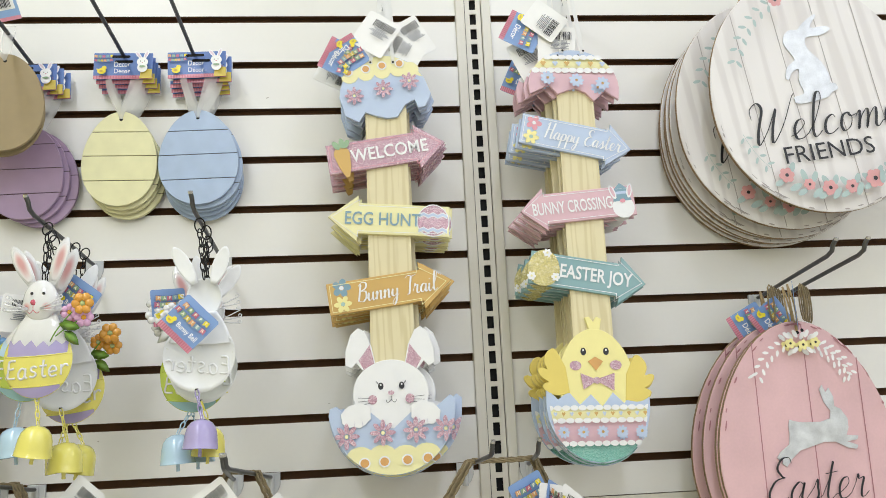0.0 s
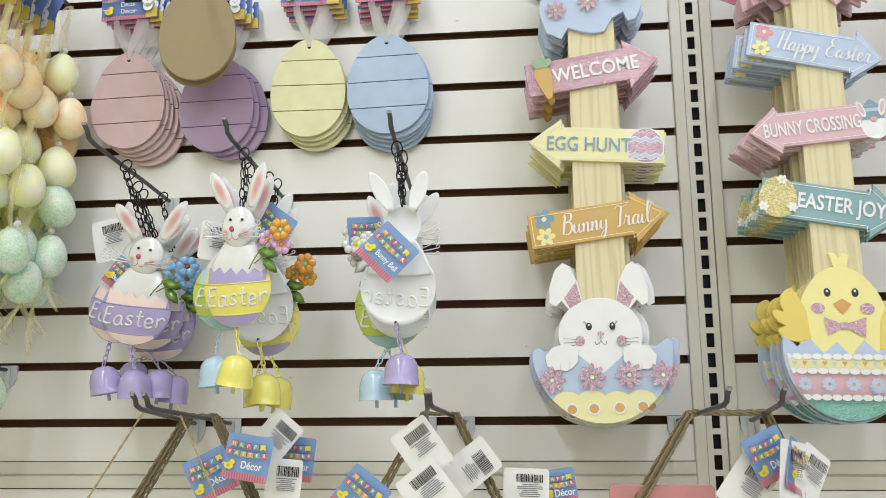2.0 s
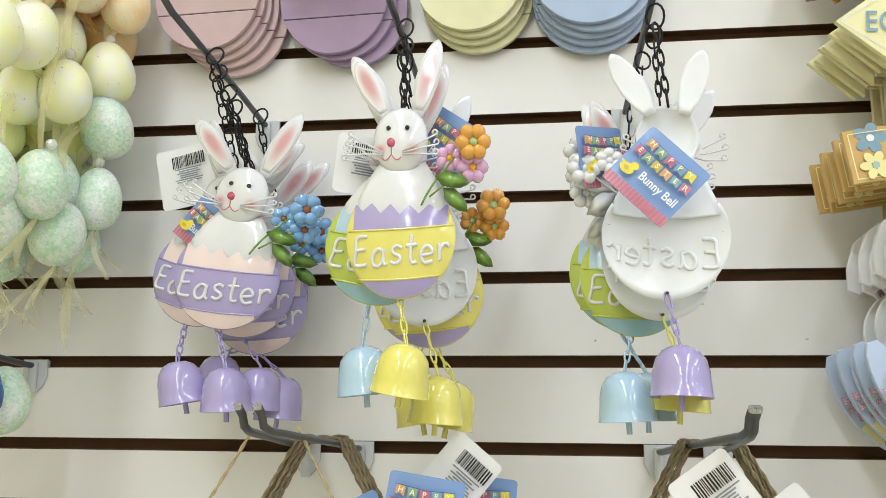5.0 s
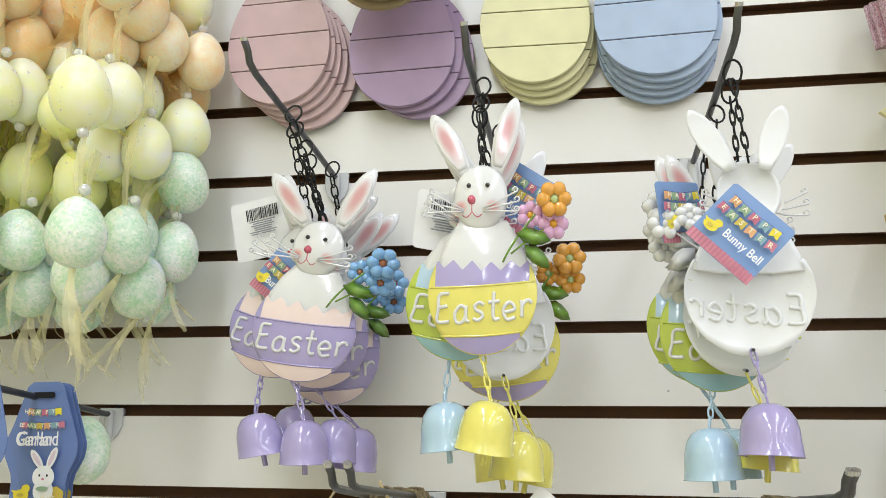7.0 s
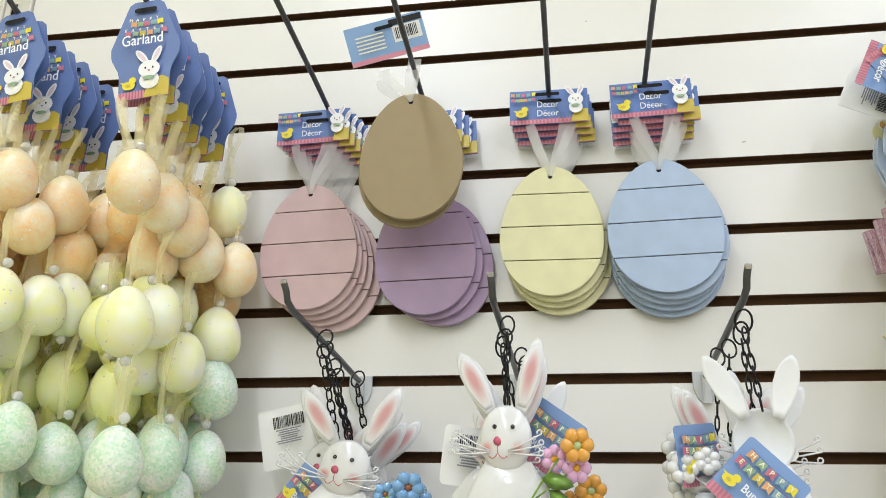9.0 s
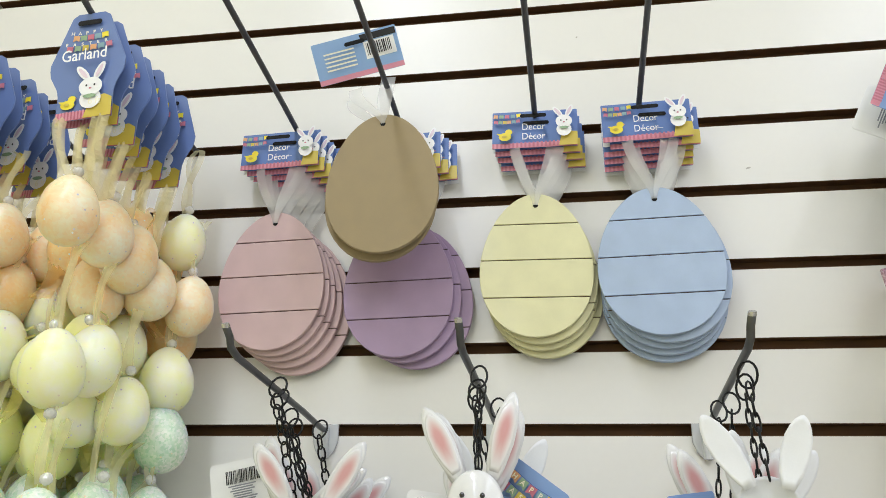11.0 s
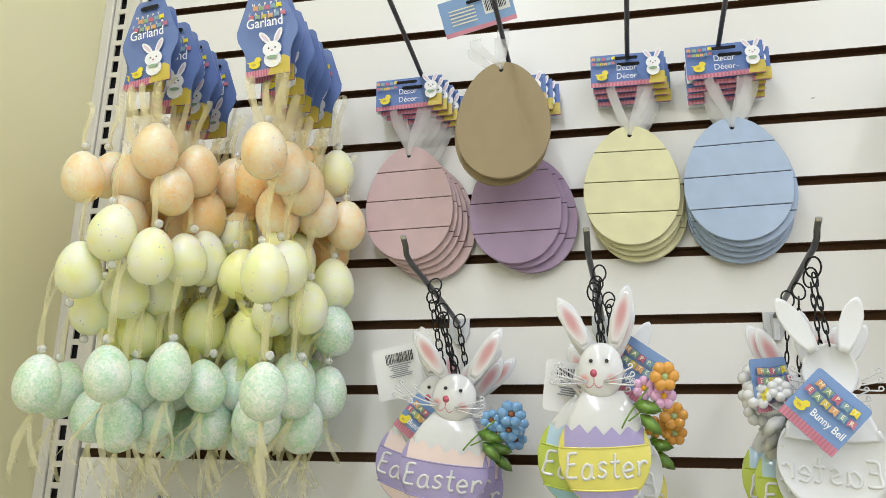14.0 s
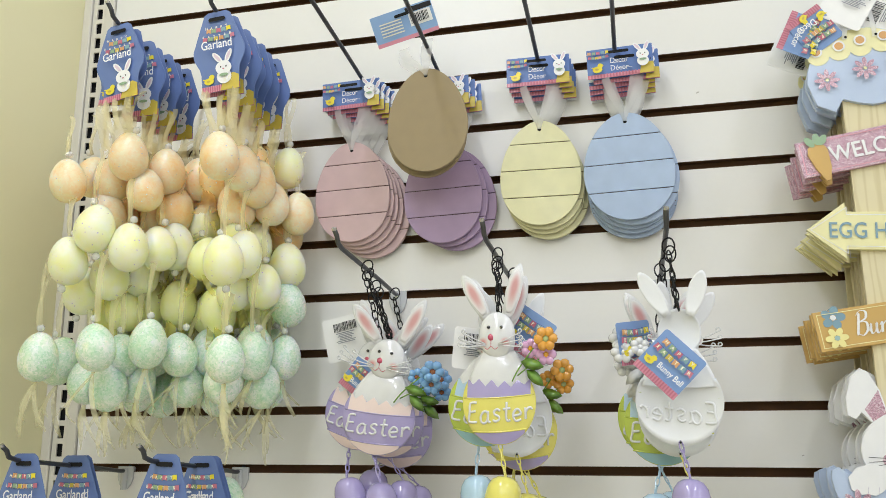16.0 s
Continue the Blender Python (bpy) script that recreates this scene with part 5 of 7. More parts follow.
class Dome:
    """Height of a pillowed outline: an ellipse about (cx, cz)."""

    def __init__(self, cx, cz, a, b, h, base=0.0):
        self.cx, self.cz, self.a, self.b, self.h, self.base = cx, cz, a, b, h, base

    def __call__(self, x, z):
        q = ((x - self.cx) / self.a) ** 2 + ((z - self.cz) / self.b) ** 2
        return self.base + self.h * math.sqrt(max(0.0, 1 - min(1, q) * 0.96)) - self.h * 0.2


def pillow(name, pts, dome, materials, parent, thick=0.0007, rings=7, label=""):
    """Embossed sheet: an outline raised by its dome; white on the back."""
    bm = bmesh.new()
    spray = bm.verts.layers.float.new("spray")
    n = len(pts)
    cx, cz = sum(p[0] for p in pts) / n, sum(p[1] for p in pts) / n
    sides = []
    for off in (0.0, thick):
        grid = []
        for k in range(rings):
            q = 1 - k / rings
            q = q ** 0.75
            grid.append([bm.verts.new((cx + (x - cx) * q, -dome(cx + (x - cx) * q, cz + (z - cz) * q) + off, cz + (z - cz) * q)) for x, z in pts])
            for v in grid[-1]:
                v[spray] = 1 - q
        mid = bm.verts.new((cx, -dome(cx, cz) + off, cz))
        mid[spray] = 1.0
        fs = []
        for a, b in zip(grid, grid[1:]):
            fs += [bm.faces.new((a[i - 1], a[i], b[i], b[i - 1])) for i in range(n)]
        fs += [bm.faces.new((grid[-1][i - 1], grid[-1][i], mid)) for i in range(n)]
        for f in fs:
            f.material_index = 1 if off else 0
        sides.append(grid[0])
    for i in range(n):
        bm.faces.new((sides[0][i - 1], sides[0][i], sides[1][i], sides[1][i - 1])).material_index = 1
    return part(name, bm, materials, parent, label, smooth=True)


def torn_shell(name, dome, xs, low, high, materials, parent, thick=0.0007, rows=10, label=""):
    """Embossed sheet between two curves of z over x, white on the back."""
    bm = bmesh.new()
    sides = []
    for off in (0.0, thick):
        grid = []
        for x in xs:
            z0, z1 = low(x), high(x)
            grid.append([bm.verts.new((x, -dome(x, z0 + (z1 - z0) * k / rows) + off, z0 + (z1 - z0) * k / rows)) for k in range(rows + 1)])
        for a, b in zip(grid, grid[1:]):
            for k in range(rows):
                bm.faces.new((a[k], b[k], b[k + 1], a[k + 1])).material_index = 1 if off else 0
        sides.append([col[0] for col in grid] + [col[-1] for col in reversed(grid)])
    for i in range(len(sides[0])):
        bm.faces.new((sides[0][i - 1], sides[0][i], sides[1][i], sides[1][i - 1])).material_index = 1
    return part(name, bm, materials, parent, label, smooth=True)


def drape(name, dome, xs, low, high, material, parent, lift=0.0004, rows=5, label=""):
    """Paint lying on a dome, between two curves of z over x."""
    bm = bmesh.new()
    grid = []
    for x in xs:
        z0, z1 = low(x), high(x)
        grid.append([bm.verts.new((x, -dome(x, z0 + (z1 - z0) * k / rows) - lift, z0 + (z1 - z0) * k / rows)) for k in range(rows + 1)])
    for a, b in zip(grid, grid[1:]):
        for k in range(rows):
            bm.faces.new((a[k], b[k], b[k + 1], a[k + 1]))
    return part(name, bm, material, parent, label, smooth=True)


PRINT = {"E": ([(0.48, 0.97), (0.12, 0.95), (0.08, 0.5), (0.05, 0.06), (0.5, 0.01)], [(0.08, 0.52), (0.42, 0.55)]),
         "a": ([(0.44, 0.5), (0.24, 0.58), (0.05, 0.36), (0.08, 0.08), (0.26, 0.0), (0.42, 0.16), (0.45, 0.56), (0.46, 0.12), (0.58, 0.02)],),
         "s": ([(0.42, 0.5), (0.27, 0.59), (0.1, 0.49), (0.15, 0.34), (0.34, 0.24), (0.38, 0.1), (0.22, 0.0), (0.04, 0.07)],),
         "t": ([(0.22, 0.95), (0.2, 0.5), (0.2, 0.16), (0.28, 0.02), (0.42, 0.05)], [(0.02, 0.6), (0.42, 0.63)]),
         "e": ([(0.06, 0.27), (0.42, 0.34), (0.38, 0.52), (0.22, 0.59), (0.06, 0.42), (0.06, 0.2), (0.2, 0.02), (0.46, 0.09)],),
         "r": ([(0.07, 0.58), (0.1, 0.3), (0.1, 0.01)], [(0.1, 0.36), (0.22, 0.54), (0.36, 0.57), (0.43, 0.47)])}
WIDE = {"E": 0.66, "a": 0.68, "s": 0.56, "t": 0.52, "e": 0.60, "r": 0.45}


def print_strokes(text, size, x, z, turn):
    """Unjoined hand-printed letters about x, z, hopping a little."""
    lines, at = [], -sum(WIDE[k] for k in text) / 2
    ca, sa = math.cos(radians(turn)), math.sin(radians(turn))
    for i, k in enumerate(text):
        for pts in PRINT[k]:
            q = [(at + p.x + 0.08 * p.y, p.y - 0.40 + (0.05, -0.02, 0.03, 0.0, -0.03, 0.04)[i % 6]) for p in smooth_line(pts)]
            lines.append([(x + size * (u * ca - v * sa), z + size * (u * sa + v * ca)) for u, v in q])
        at += WIDE[k]
    return lines


def raised_word(text, size, x, z, dome, material, parent, fat=0.054, back=0.0, squeeze=1.0, turn=0.0):
    """Rounded raised lettering laid on a dome; a letter each, hopping a little."""
    for line in print_strokes(text, size, x, z, turn):
        bm = bmesh.new()
        tube(bm, [(px, -dome(px, pz) + back - (0.0003 if not back else -0.0003), pz) for px, pz in line], size * fat, 6)
        part("letter", bm, material, parent, smooth=True)


def chain_links(bm, p0, p1, length, wide, r):
    """Twisted wire links from p0 to p1."""
    p0, p1 = Vector(p0), Vector(p1)
    d = p1 - p0
    n = max(1, round(d.length / (length * 0.8)))
    d.normalize()
    side0 = Vector((1, 0.25, 0))
    side0 = (side0 - d * side0.dot(d)).normalized()
    side1 = d.cross(side0)
    for i in range(n):
        mid = p0 + (p1 - p0) * ((i + 0.5) / n)
        s = side0 if i % 2 else side1
        s = (s + 0.5 * (side1 if i % 2 else side0)).normalized()
        pts = [mid + d * (length / 2 * math.cos(w)) + s * (wide / 2 * math.sin(w)) for w in (2 * math.pi * k / 12 for k in range(12))]
        tube(bm, pts, r, 5, closed=True)


def blossom(parent, x, y, z, r, paint, heart, turn=0.0, tilt=(0, 0)):
    f = bmesh.new()
    for i in range(6):
        w = radians(60 * i + turn)
        lathe(f, [(0, -0.45 * r), (0.36 * r, -0.3 * r), (0.46 * r, 0), (0.36 * r, 0.28 * r), (0, 0.4 * r)], 10, 0, Matrix.Translation((0.62 * r * math.cos(w), 0, 0.62 * r * math.sin(w))) @ pose(0, 0, 0, 90, 0, 0))
    ob = part("blossom", f, TIN_PAINT[paint], parent, smooth=True)
    ob.matrix_basis = pose(x, y, z, tilt[0], 0, tilt[1])
    f = bmesh.new()
    lathe(f, [(0, -0.5 * r), (0.26 * r, -0.4 * r), (0.3 * r, 0), (0, 0.2 * r)], 10, 0, pose(0, -0.15 * r, 0, 90, 0, 0))
    part("heart", f, TIN_PAINT[heart], ob, smooth=True)


def leaf(parent, x, y, z, s, turn, paint="leaf"):
    pts = [(0, 0), (0.25, 0.22), (0.5, 0.24), (0.8, 0.16), (1.0, 0.0), (0.78, -0.15), (0.5, -0.22), (0.25, -0.2)]
    q = shift(pts, x, z, turn, s)
    bm = bmesh.new()
    cx, cz = sum(p[0] for p in q) / 8, sum(p[1] for p in q) / 8
    front = [bm.verts.new((p[0], y + 0.0015 * ((i % 3) - 1), p[1])) for i, p in enumerate(q)]
    mid = bm.verts.new((cx, y - 0.0025, cz))
    back = bm.verts.new((cx, y - 0.0016, cz))
    for i in range(8):
        bm.faces.new((front[i - 1], front[i], mid))
        bm.faces.new((front[i - 1], back, front[i]))
    part("leaf", bm, TIN_PAINT[paint], parent, smooth=True)


def bell(parent, m_parent, at, ring, paint, sway=(0, 0)):
    """Tin bell on twisted links with a clapper."""
    m = TIN_PAINT[paint]
    inv = m_parent.inverted()
    bm = bmesh.new()
    prof = [(0.0, 0.0), (0.007, -0.0006), (0.0125, -0.0035), (0.0165, -0.009), (0.0185, -0.016), (0.0194, -0.024), (0.0204, -0.0325), (0.0208, -0.0330), (0.0196, -0.0325), (0.0185, -0.024), (0.0176, -0.016), (0.0155, -0.0095), (0.0115, -0.0045), (0.0, -0.0015)]
    lathe(bm, [(r * 1.0, z * 1.04) for r, z in prof], 28)
    b = part("bell", bm, m, parent, smooth=True)
    b.matrix_basis = inv @ pose(*at, sway[0], sway[1], 0)
    bm = bmesh.new()
    tube(bm, [(0, 0, -0.004), (0, 0, -0.028)], 0.0007, 6)
    tube(bm, [(0, 0, -0.028), (0, 0, -0.043)], 0.0021, 8)
    part("clapper", bm, m, b)
    bm = bmesh.new()
    chain_links(bm, inv @ (Vector(at) - Vector((0, 0, 0.0005))), ring, 0.0125, 0.0048, 0.0008)
    part("link", bm, m, parent, "painted wire links")


def bunny_bell(label, m, zig, body, base, bell_paint, chain, flowers=(), ears=(0, 0), tag=None, bell_at=(-0.45, 1.05, 1.495), sway=(0, 0), hop=0, lean_eye=0.0, wide=1.0, high=1.0, ear=1.0, reach=0.0):
    """Origin at the nose; front towards -y. bell_at: the top of its bell in the room."""
    m = m @ Matrix.Diagonal((wide, 1, high, 1))
    ob = thing("bunny_bell", label, "bell ornament", "hanging bunny bells", m)
    W = [TIN_PAINT["white"], BACK]
    chest = Dome(0.008, -0.045, 0.036, 0.032, 0.006, 0.004)
    pillow("torso", [(0.008 + x, z) for x, z in ((-0.018, -0.014), (0.018, -0.014), (0.026, -0.026), (0.0325, -0.040), (0.035, -0.0515), (0.018, -0.0535), (0.0, -0.0535), (-0.018, -0.0535), (-0.035, -0.0515), (-0.0325, -0.040), (-0.026, -0.026))], chest, W, ob)
    head_d = Dome(0.006, 0.003, 0.0228, 0.0262, 0.010, 0.003)
    head = pillow("head", ellipse(0.006, 0.003, 0.0207, 0.0242, 30), head_d, W, ob)
    for s, (tx, tz), wob in ((-1, (-0.032, 0.070), ears[0]), (1, (0.039, 0.078), ears[1])):
        bx, bz = 0.006 + s * 0.0105, 0.019
        t = math.degrees(math.atan2(tz - bz, tx - bx)) + wob
        length = math.hypot(tx - bx, tz - bz) * ear
        lobe = [(0.0, 0.0038), (0.2, 0.0069), (0.45, 0.0089), (0.7, 0.0083), (0.84, 0.0064), (0.93, 0.0042), (0.98, 0.0020), (1.0, 0.0)]
        pts = [(length * u, v) for u, v in lobe] + [(length * u, -v) for u, v in reversed(lobe[:-1])]
        q = shift(pts, bx, bz, t)
        mx, mz = bx + 0.5 * length * math.cos(radians(t)), bz + 0.5 * length * math.sin(radians(t))
        d = Dome(mx, mz, length * 0.62, length * 0.62, 0.004)
        e = pillow("ear", q, d, W, ob, rings=4)
        inner = shift([(length * (0.12 + 0.78 * u), v * 0.86) for u, v in lobe] + [(length * (0.12 + 0.78 * u), -v * 0.86) for u, v in reversed(lobe[:-1])], bx, bz, t)
        pillow("inner_ear", inner, lambda x, z, d=d: d(x, z) + 0.0002, [EAR_SPRAY, EAR_SPRAY], e, 0.0004, 6, "airbrushed pink inner ear")
    # face
    turned = (m.to_3x3() @ Vector((0, -1, 0))).y > 0
    if not turned:
        for s in (-1, 1):
            ex, ez = 0.0045 + s * 0.0072 + lean_eye, 0.0105
            items = bmesh.new()
            lathe(items, [(0, -0.0019), (0.0014, -0.0013), (0.0019, 0.0), (0.0014, 0.0013), (0, 0.0019)], 12, 0, Matrix.Translation((ex, -head_d(ex, ez) - 0.0004, ez)) @ pose(0, 0, 0, 90, 0, 0))
            part("eye", items, TIN_PAINT["black"], head, smooth=True)
        items = bmesh.new()
        lathe(items, [(0, -0.0022), (0.0024, -0.0016), (0.0036, 0.0), (0, 0.001)], 12, 0, Matrix.Translation((0, -head_d(0, 0), 0.0)) @ pose(0, 0, 0, 90, 0, 0))
        part("nose", items, TIN_PAINT["rose"], head, smooth=True)
        items = bmesh.new()
        tube(items, [(0, -head_d(0, -0.004) - 0.0003, -0.003), (0, -head_d(0, -0.008) - 0.0003, -0.0085)], 0.00035, 5)
        for s in (-1, 1):
            tube(items, [(s * 0.0075 * k / 5, -head_d(s * 0.0075 * k / 5, -0.011) - 0.0003, -0.0085 - 0.004 * math.sin(math.pi * k / 6)) for k in range(6)], 0.00035, 5)
        part("mouth", items, TIN_PAINT["rose"], head)
    for s in (-1, 1):
        bm = bmesh.new()
        cx, cz = 0.0035 + s * 0.0125, -0.005
        spray = bm.verts.layers.float.new("spray")
        g = []
        for q in (1.0, 0.8, 0.6, 0.4, 0.2):
            g.append([bm.verts.new((px, -head_d(px, pz) - 0.0002, pz)) for px, pz in ((cx + q * 0.0072 * math.cos(w), cz + q * 0.0065 * math.sin(w)) for w in (2 * math.pi * k / 16 for k in range(16)))])
            for v in g[-1]:
                v[spray] = 1 - q
        mid = bm.verts.new((cx, -head_d(cx, cz) - 0.0002, cz))
        mid[spray] = 1.0
        for i in range(16):
            for a, b in zip(g, g[1:]):
                bm.faces.new((a[i - 1], a[i], b[i], b[i - 1]))
            bm.faces.new((g[-1][i - 1], g[-1][i], mid))
        part("cheek", bm, CHEEK_SPRAY, head, "faint pink airbrushed cheek", smooth=True)
        for k in (-1, 0, 1):
            bm = bmesh.new()
            x0, z0 = 0.001 + s * 0.0075, -0.0075 + 0.0008 * k
            ln, t = 0.026, radians(6 + 15 * k)
            x1, z1 = x0 + s * ln * math.cos(t), z0 + ln * math.sin(t) + 0.002
            y0, y1 = -head_d(x0, z0) - 0.0004, -0.013 + 0.0015 * k
            pts = [(x0, y0, z0), ((x0 + x1) / 2, min(y0, y1) - 0.001, (z0 + z1) / 2 - 0.0006), (x1, y1, z1)]
            r = 0.0019
            pts += [(x1 + s * r * math.sin(w), y1, z1 + r - r * math.cos(w)) for w in (0.8, 1.7, 2.6, 3.5, 4.4, 5.3)]
            tube(bm, pts, 0.00072, 6)
            part("whisker", bm, TIN_PAINT["white"], head, smooth=True)
    # egg
    ex, ez, ea, eb = 0.008, -0.066, 0.041, 0.044
    dome = Dome(ex, ez - 0.002, ea * 1.04, eb * 1.04, 0.011, 0.0025)
    half = lambda z: ea * math.sqrt(max(0.0, 1 - ((z - ez) / eb) ** 2)) * (1 - 0.10 * (z - ez) / eb * (1 if z > ez else 0.3))
    ztop = ez + 0.018
    teeth = [0.0065, -0.001, 0.004, -0.0035, 0.003, -0.004, 0.004, -0.003, 0.005, -0.001, 0.0075]
    w = half(ztop)
    def tooth(x):
        q = (ex + w - x) / (2 * w) * 10
        q = max(0, min(10, q))
        i = min(9, int(q))
        return ztop + teeth[i] + (teeth[i + 1] - teeth[i]) * (q - i)
    bow = lambda x: math.sqrt(max(0.0004, 1 - ((x - ex) / ea) ** 2))
    shell = torn_shell("egg", dome, [ex + ea * 0.9998 * math.sin(math.pi * (i / 72 - 0.5)) for i in range(73)], lambda x: ez - eb * bow(x), lambda x: min(tooth(x), ez + eb * 0.94 * bow(x)), [TIN_PAINT[body], BACK], ob, label="embossed %s egg shell" % body)
    xs = [ex - w * 0.985 + 2 * w * 0.985 * i / 60 for i in range(61)]
    slope = 0.06
    drape("zigzag_band", dome, xs, lambda x: ez + 0.0055 + slope * (x - ex) - 0.0018 * (1 - ((x - ex) / ea) ** 2), lambda x: min(tooth(x), ez + eb * 0.94 * bow(x)), TIN_PAINT[zig], shell)
    zb = ez - 0.030
    wb = half(zb) * 0.93
    drape("lower_band", dome, [ex - wb + 2 * wb * i / 24 for i in range(25)], lambda x: ez - eb * 0.985 * math.sqrt(max(0.02, 1 - ((x - ex) / ea) ** 2)), lambda x: zb + 0.001 + slope * (x - ex) - 0.002 * (1 - ((x - ex) / wb) ** 2), TIN_PAINT[base], shell)
    bm = bmesh.new()
    for z in (ez + 0.0055, zb + 0.001):
        hw = half(z) * 0.97
        tube(bm, [(ex + hw * q, -dome(ex + hw * q, z + slope * hw * q) - 0.0002, z + slope * hw * q - 0.0019 * (1 - q * q)) for q in (k / 8 for k in range(-8, 9))], 0.0008, 6)
    part("ridge", bm, TIN_PAINT[body], shell, smooth=True)
    raised_word("Easter", 0.0205, ex + 0.001, ez - 0.0125, dome, TIN_PAINT["white"], shell, 0.068, turn=4)
    raised_word("Easter", 0.0205, ex + 0.001, ez - 0.0125, dome, BACK, shell, 0.068, back=0.0009, turn=4)
    bm = bmesh.new()
    tube(bm, [(ex, -0.0035, ez - eb + 0.0045), (ex, 0.004, ez - eb + 0.0035)], 0.0012, 8)
    part("grommet", bm, TIN_PAINT["black"], shell)
    # bell below
    bell(ob, m, bell_at, (ex, 0.0, ez - eb + 0.003), bell_paint, sway)
    # chain and loop above
    bm = bmesh.new()
    top = 0.0255
    chain_links(bm, (0.006, 0.0, top), (0.006 + hop, reach, top + chain - 0.012), 0.0135, 0.0062, 0.0008)
    cz = top + chain - 0.006
    tube(bm, [(0.006 + hop + 0.0075 * math.cos(q) * 0.8, reach + 0.003 * math.sin(q), cz + 0.0085 * math.sin(q)) for q in (2 * math.pi * k / 14 for k in range(14))], 0.0009, 5, closed=True)
    part("chain", bm, CHAIN, ob, "black wire chain", smooth=True)
    # flowers
    if flowers:
        spots = ((0.062, -0.018, -0.003, 0.0125), (0.061, -0.008, -0.018, 0.0112), (0.044, -0.010, -0.012, 0.0098))
        bm = bmesh.new()
        tube(bm, bez((0.024, -0.012, -0.046), (0.032, -0.016, -0.03), (0.044, -0.014, -0.018), (0.052, -0.010, -0.006), 8), 0.0008, 6)
        tube(bm, bez((0.030, -0.012, -0.040), (0.042, -0.016, -0.032), (0.052, -0.012, -0.022), (0.064, -0.005, -0.018), 8), 0.0008, 6)
        green = "white" if flowers[0][0] == "white" else "leaf"
        part("stem", bm, TIN_PAINT[green], ob, smooth=True)
        for (x, y, z, r), (paint, heart) in zip(spots, flowers):
            blossom(ob, x, y, z, r, paint, heart, 20 * x * 100, (8, 10))
        leaf(ob, 0.034, -0.014, -0.026, 0.026, -12, green)
        leaf(ob, 0.040, -0.012, -0.034, 0.025, -42, green)
    return ob


TAG_BLUE = mat("tag_blue_print", c("7f9fd0"), 0.35, 0.03, 40.0, coat=0.3)


def swing_tag(label, m, text="Bunny Bell", w=0.0535, back=False, h=None, plain_back=False, small=True):
    """Square printed hang tag; front or barcode side."""
    h = h or w
    ob = thing("hang_tag", label, "tag", "hang tags", m)
    if back:
        board("card", rrect(w, h, 0.004), 0.0, 0.0006, CARD_BACK, ob)
        art("print", ob, 0.0, barcode_art(0.004, h * 0.16, w * 0.6, h * 0.2, 0, 7), "barcode and unreadable small print")
        return ob
    board("card", rrect(w, h, 0.003), 0.0, 0.0006, TAG_BLUE, ob)
    items = [([(-w / 2, -h / 2), (w / 2, -h / 2), (w / 2, -h / 2 + 0.0075), (-w / 2, -h / 2 + 0.0075)], INK["pink"])]
    items += [([(-w / 2 + 0.003 * i, -h / 2), (-w / 2 + 0.003 * i + 0.0015, -h / 2), (-w / 2 + 0.003 * i + 0.0015, -h / 2 + 0.0075), (-w / 2 + 0.003 * i, -h / 2 + 0.0075)], INK["rose"]) for i in range(int(w / 0.003))]
    items += bunting(0, h * 0.34, w * 0.78, 0.0016, 5, 0, 0.0064) + bunting(0, h * 0.16, w * 0.9, 0.0016, 6, 5, 0.0064) + chick_art(-w * 0.34, -h * 0.22, 0.0105)
    art("print", ob, 0.0, items, "bunting and chick print")
    bunting_letters("HAPPY", 0, h * 0.34, w * 0.78, 0.0016, 0.0052, -0.0045, ob)
    bunting_letters("EASTER", 0, h * 0.16, w * 0.9, 0.0016, 0.0052, -0.0045, ob)
    letters("lettering", text, 0.0090 if len(text) > 6 else 0.0115, w * 0.14, -h * 0.17, -0.0045, INK["white"], ob, squeeze=0.8, bold=0.015)
    return ob


BLUES = (("flower_blue", "brown"),) * 3
MIXED = (("flower_orange", "flower_heart"), ("flower_pink", "flower_yellow"), ("flower_pink", "flower_yellow"))
ORANGES = (("flower_orange", "flower_heart"),) * 3
PINKS = (("white", "white"),) * 3
random.seed(21)
# hook one: peach and lilac eggs
L1 = "tin bunny in peach and lilac egg with lilac bell"
PEACHY = ("peach", "purple", "peach", "purple")
bunny_bell(L1 + " and flowers", pose(-0.457, 1.068, 1.632, 0, 10, 2), *PEACHY, 0.086, BLUES, (14, 2), bell_at=(-0.455, 1.060, 1.491), sway=(2, -2), hop=-0.030, wide=1.09, ear=1.04, reach=-0.045)
bunny_bell(L1, pose(-0.482, 1.098, 1.636, 0, 19, -4), *PEACHY, 0.080, (), (2, -12), bell_at=(-0.499, 1.066, 1.496), sway=(2, -12), hop=-0.022, wide=1.10, reach=-0.05)
bunny_bell(L1, pose(-0.464, 1.106, 1.628, 0, 3, 3), *PEACHY, 0.074, (), (-6, -4), bell_at=(-0.435, 1.088, 1.492), sway=(0, 4), hop=-0.012, wide=1.08, ear=0.92, reach=-0.05)
bunny_bell(L1, pose(-0.461, 1.126, 1.614, 0, 0, 3), *PEACHY, 0.084, BLUES, (-6, -12), bell_at=(-0.420, 1.104, 1.485), sway=(0, 8), hop=-0.014, wide=1.06, ear=0.92, reach=-0.045)
bunny_bell(L1, pose(-0.458, 1.146, 1.626, 0, 6, 0), *PEACHY, 0.076, (), (-6, -16), bell_at=(-0.481, 1.112, 1.503), hop=-0.014, wide=1.06, ear=0.9, reach=-0.03)
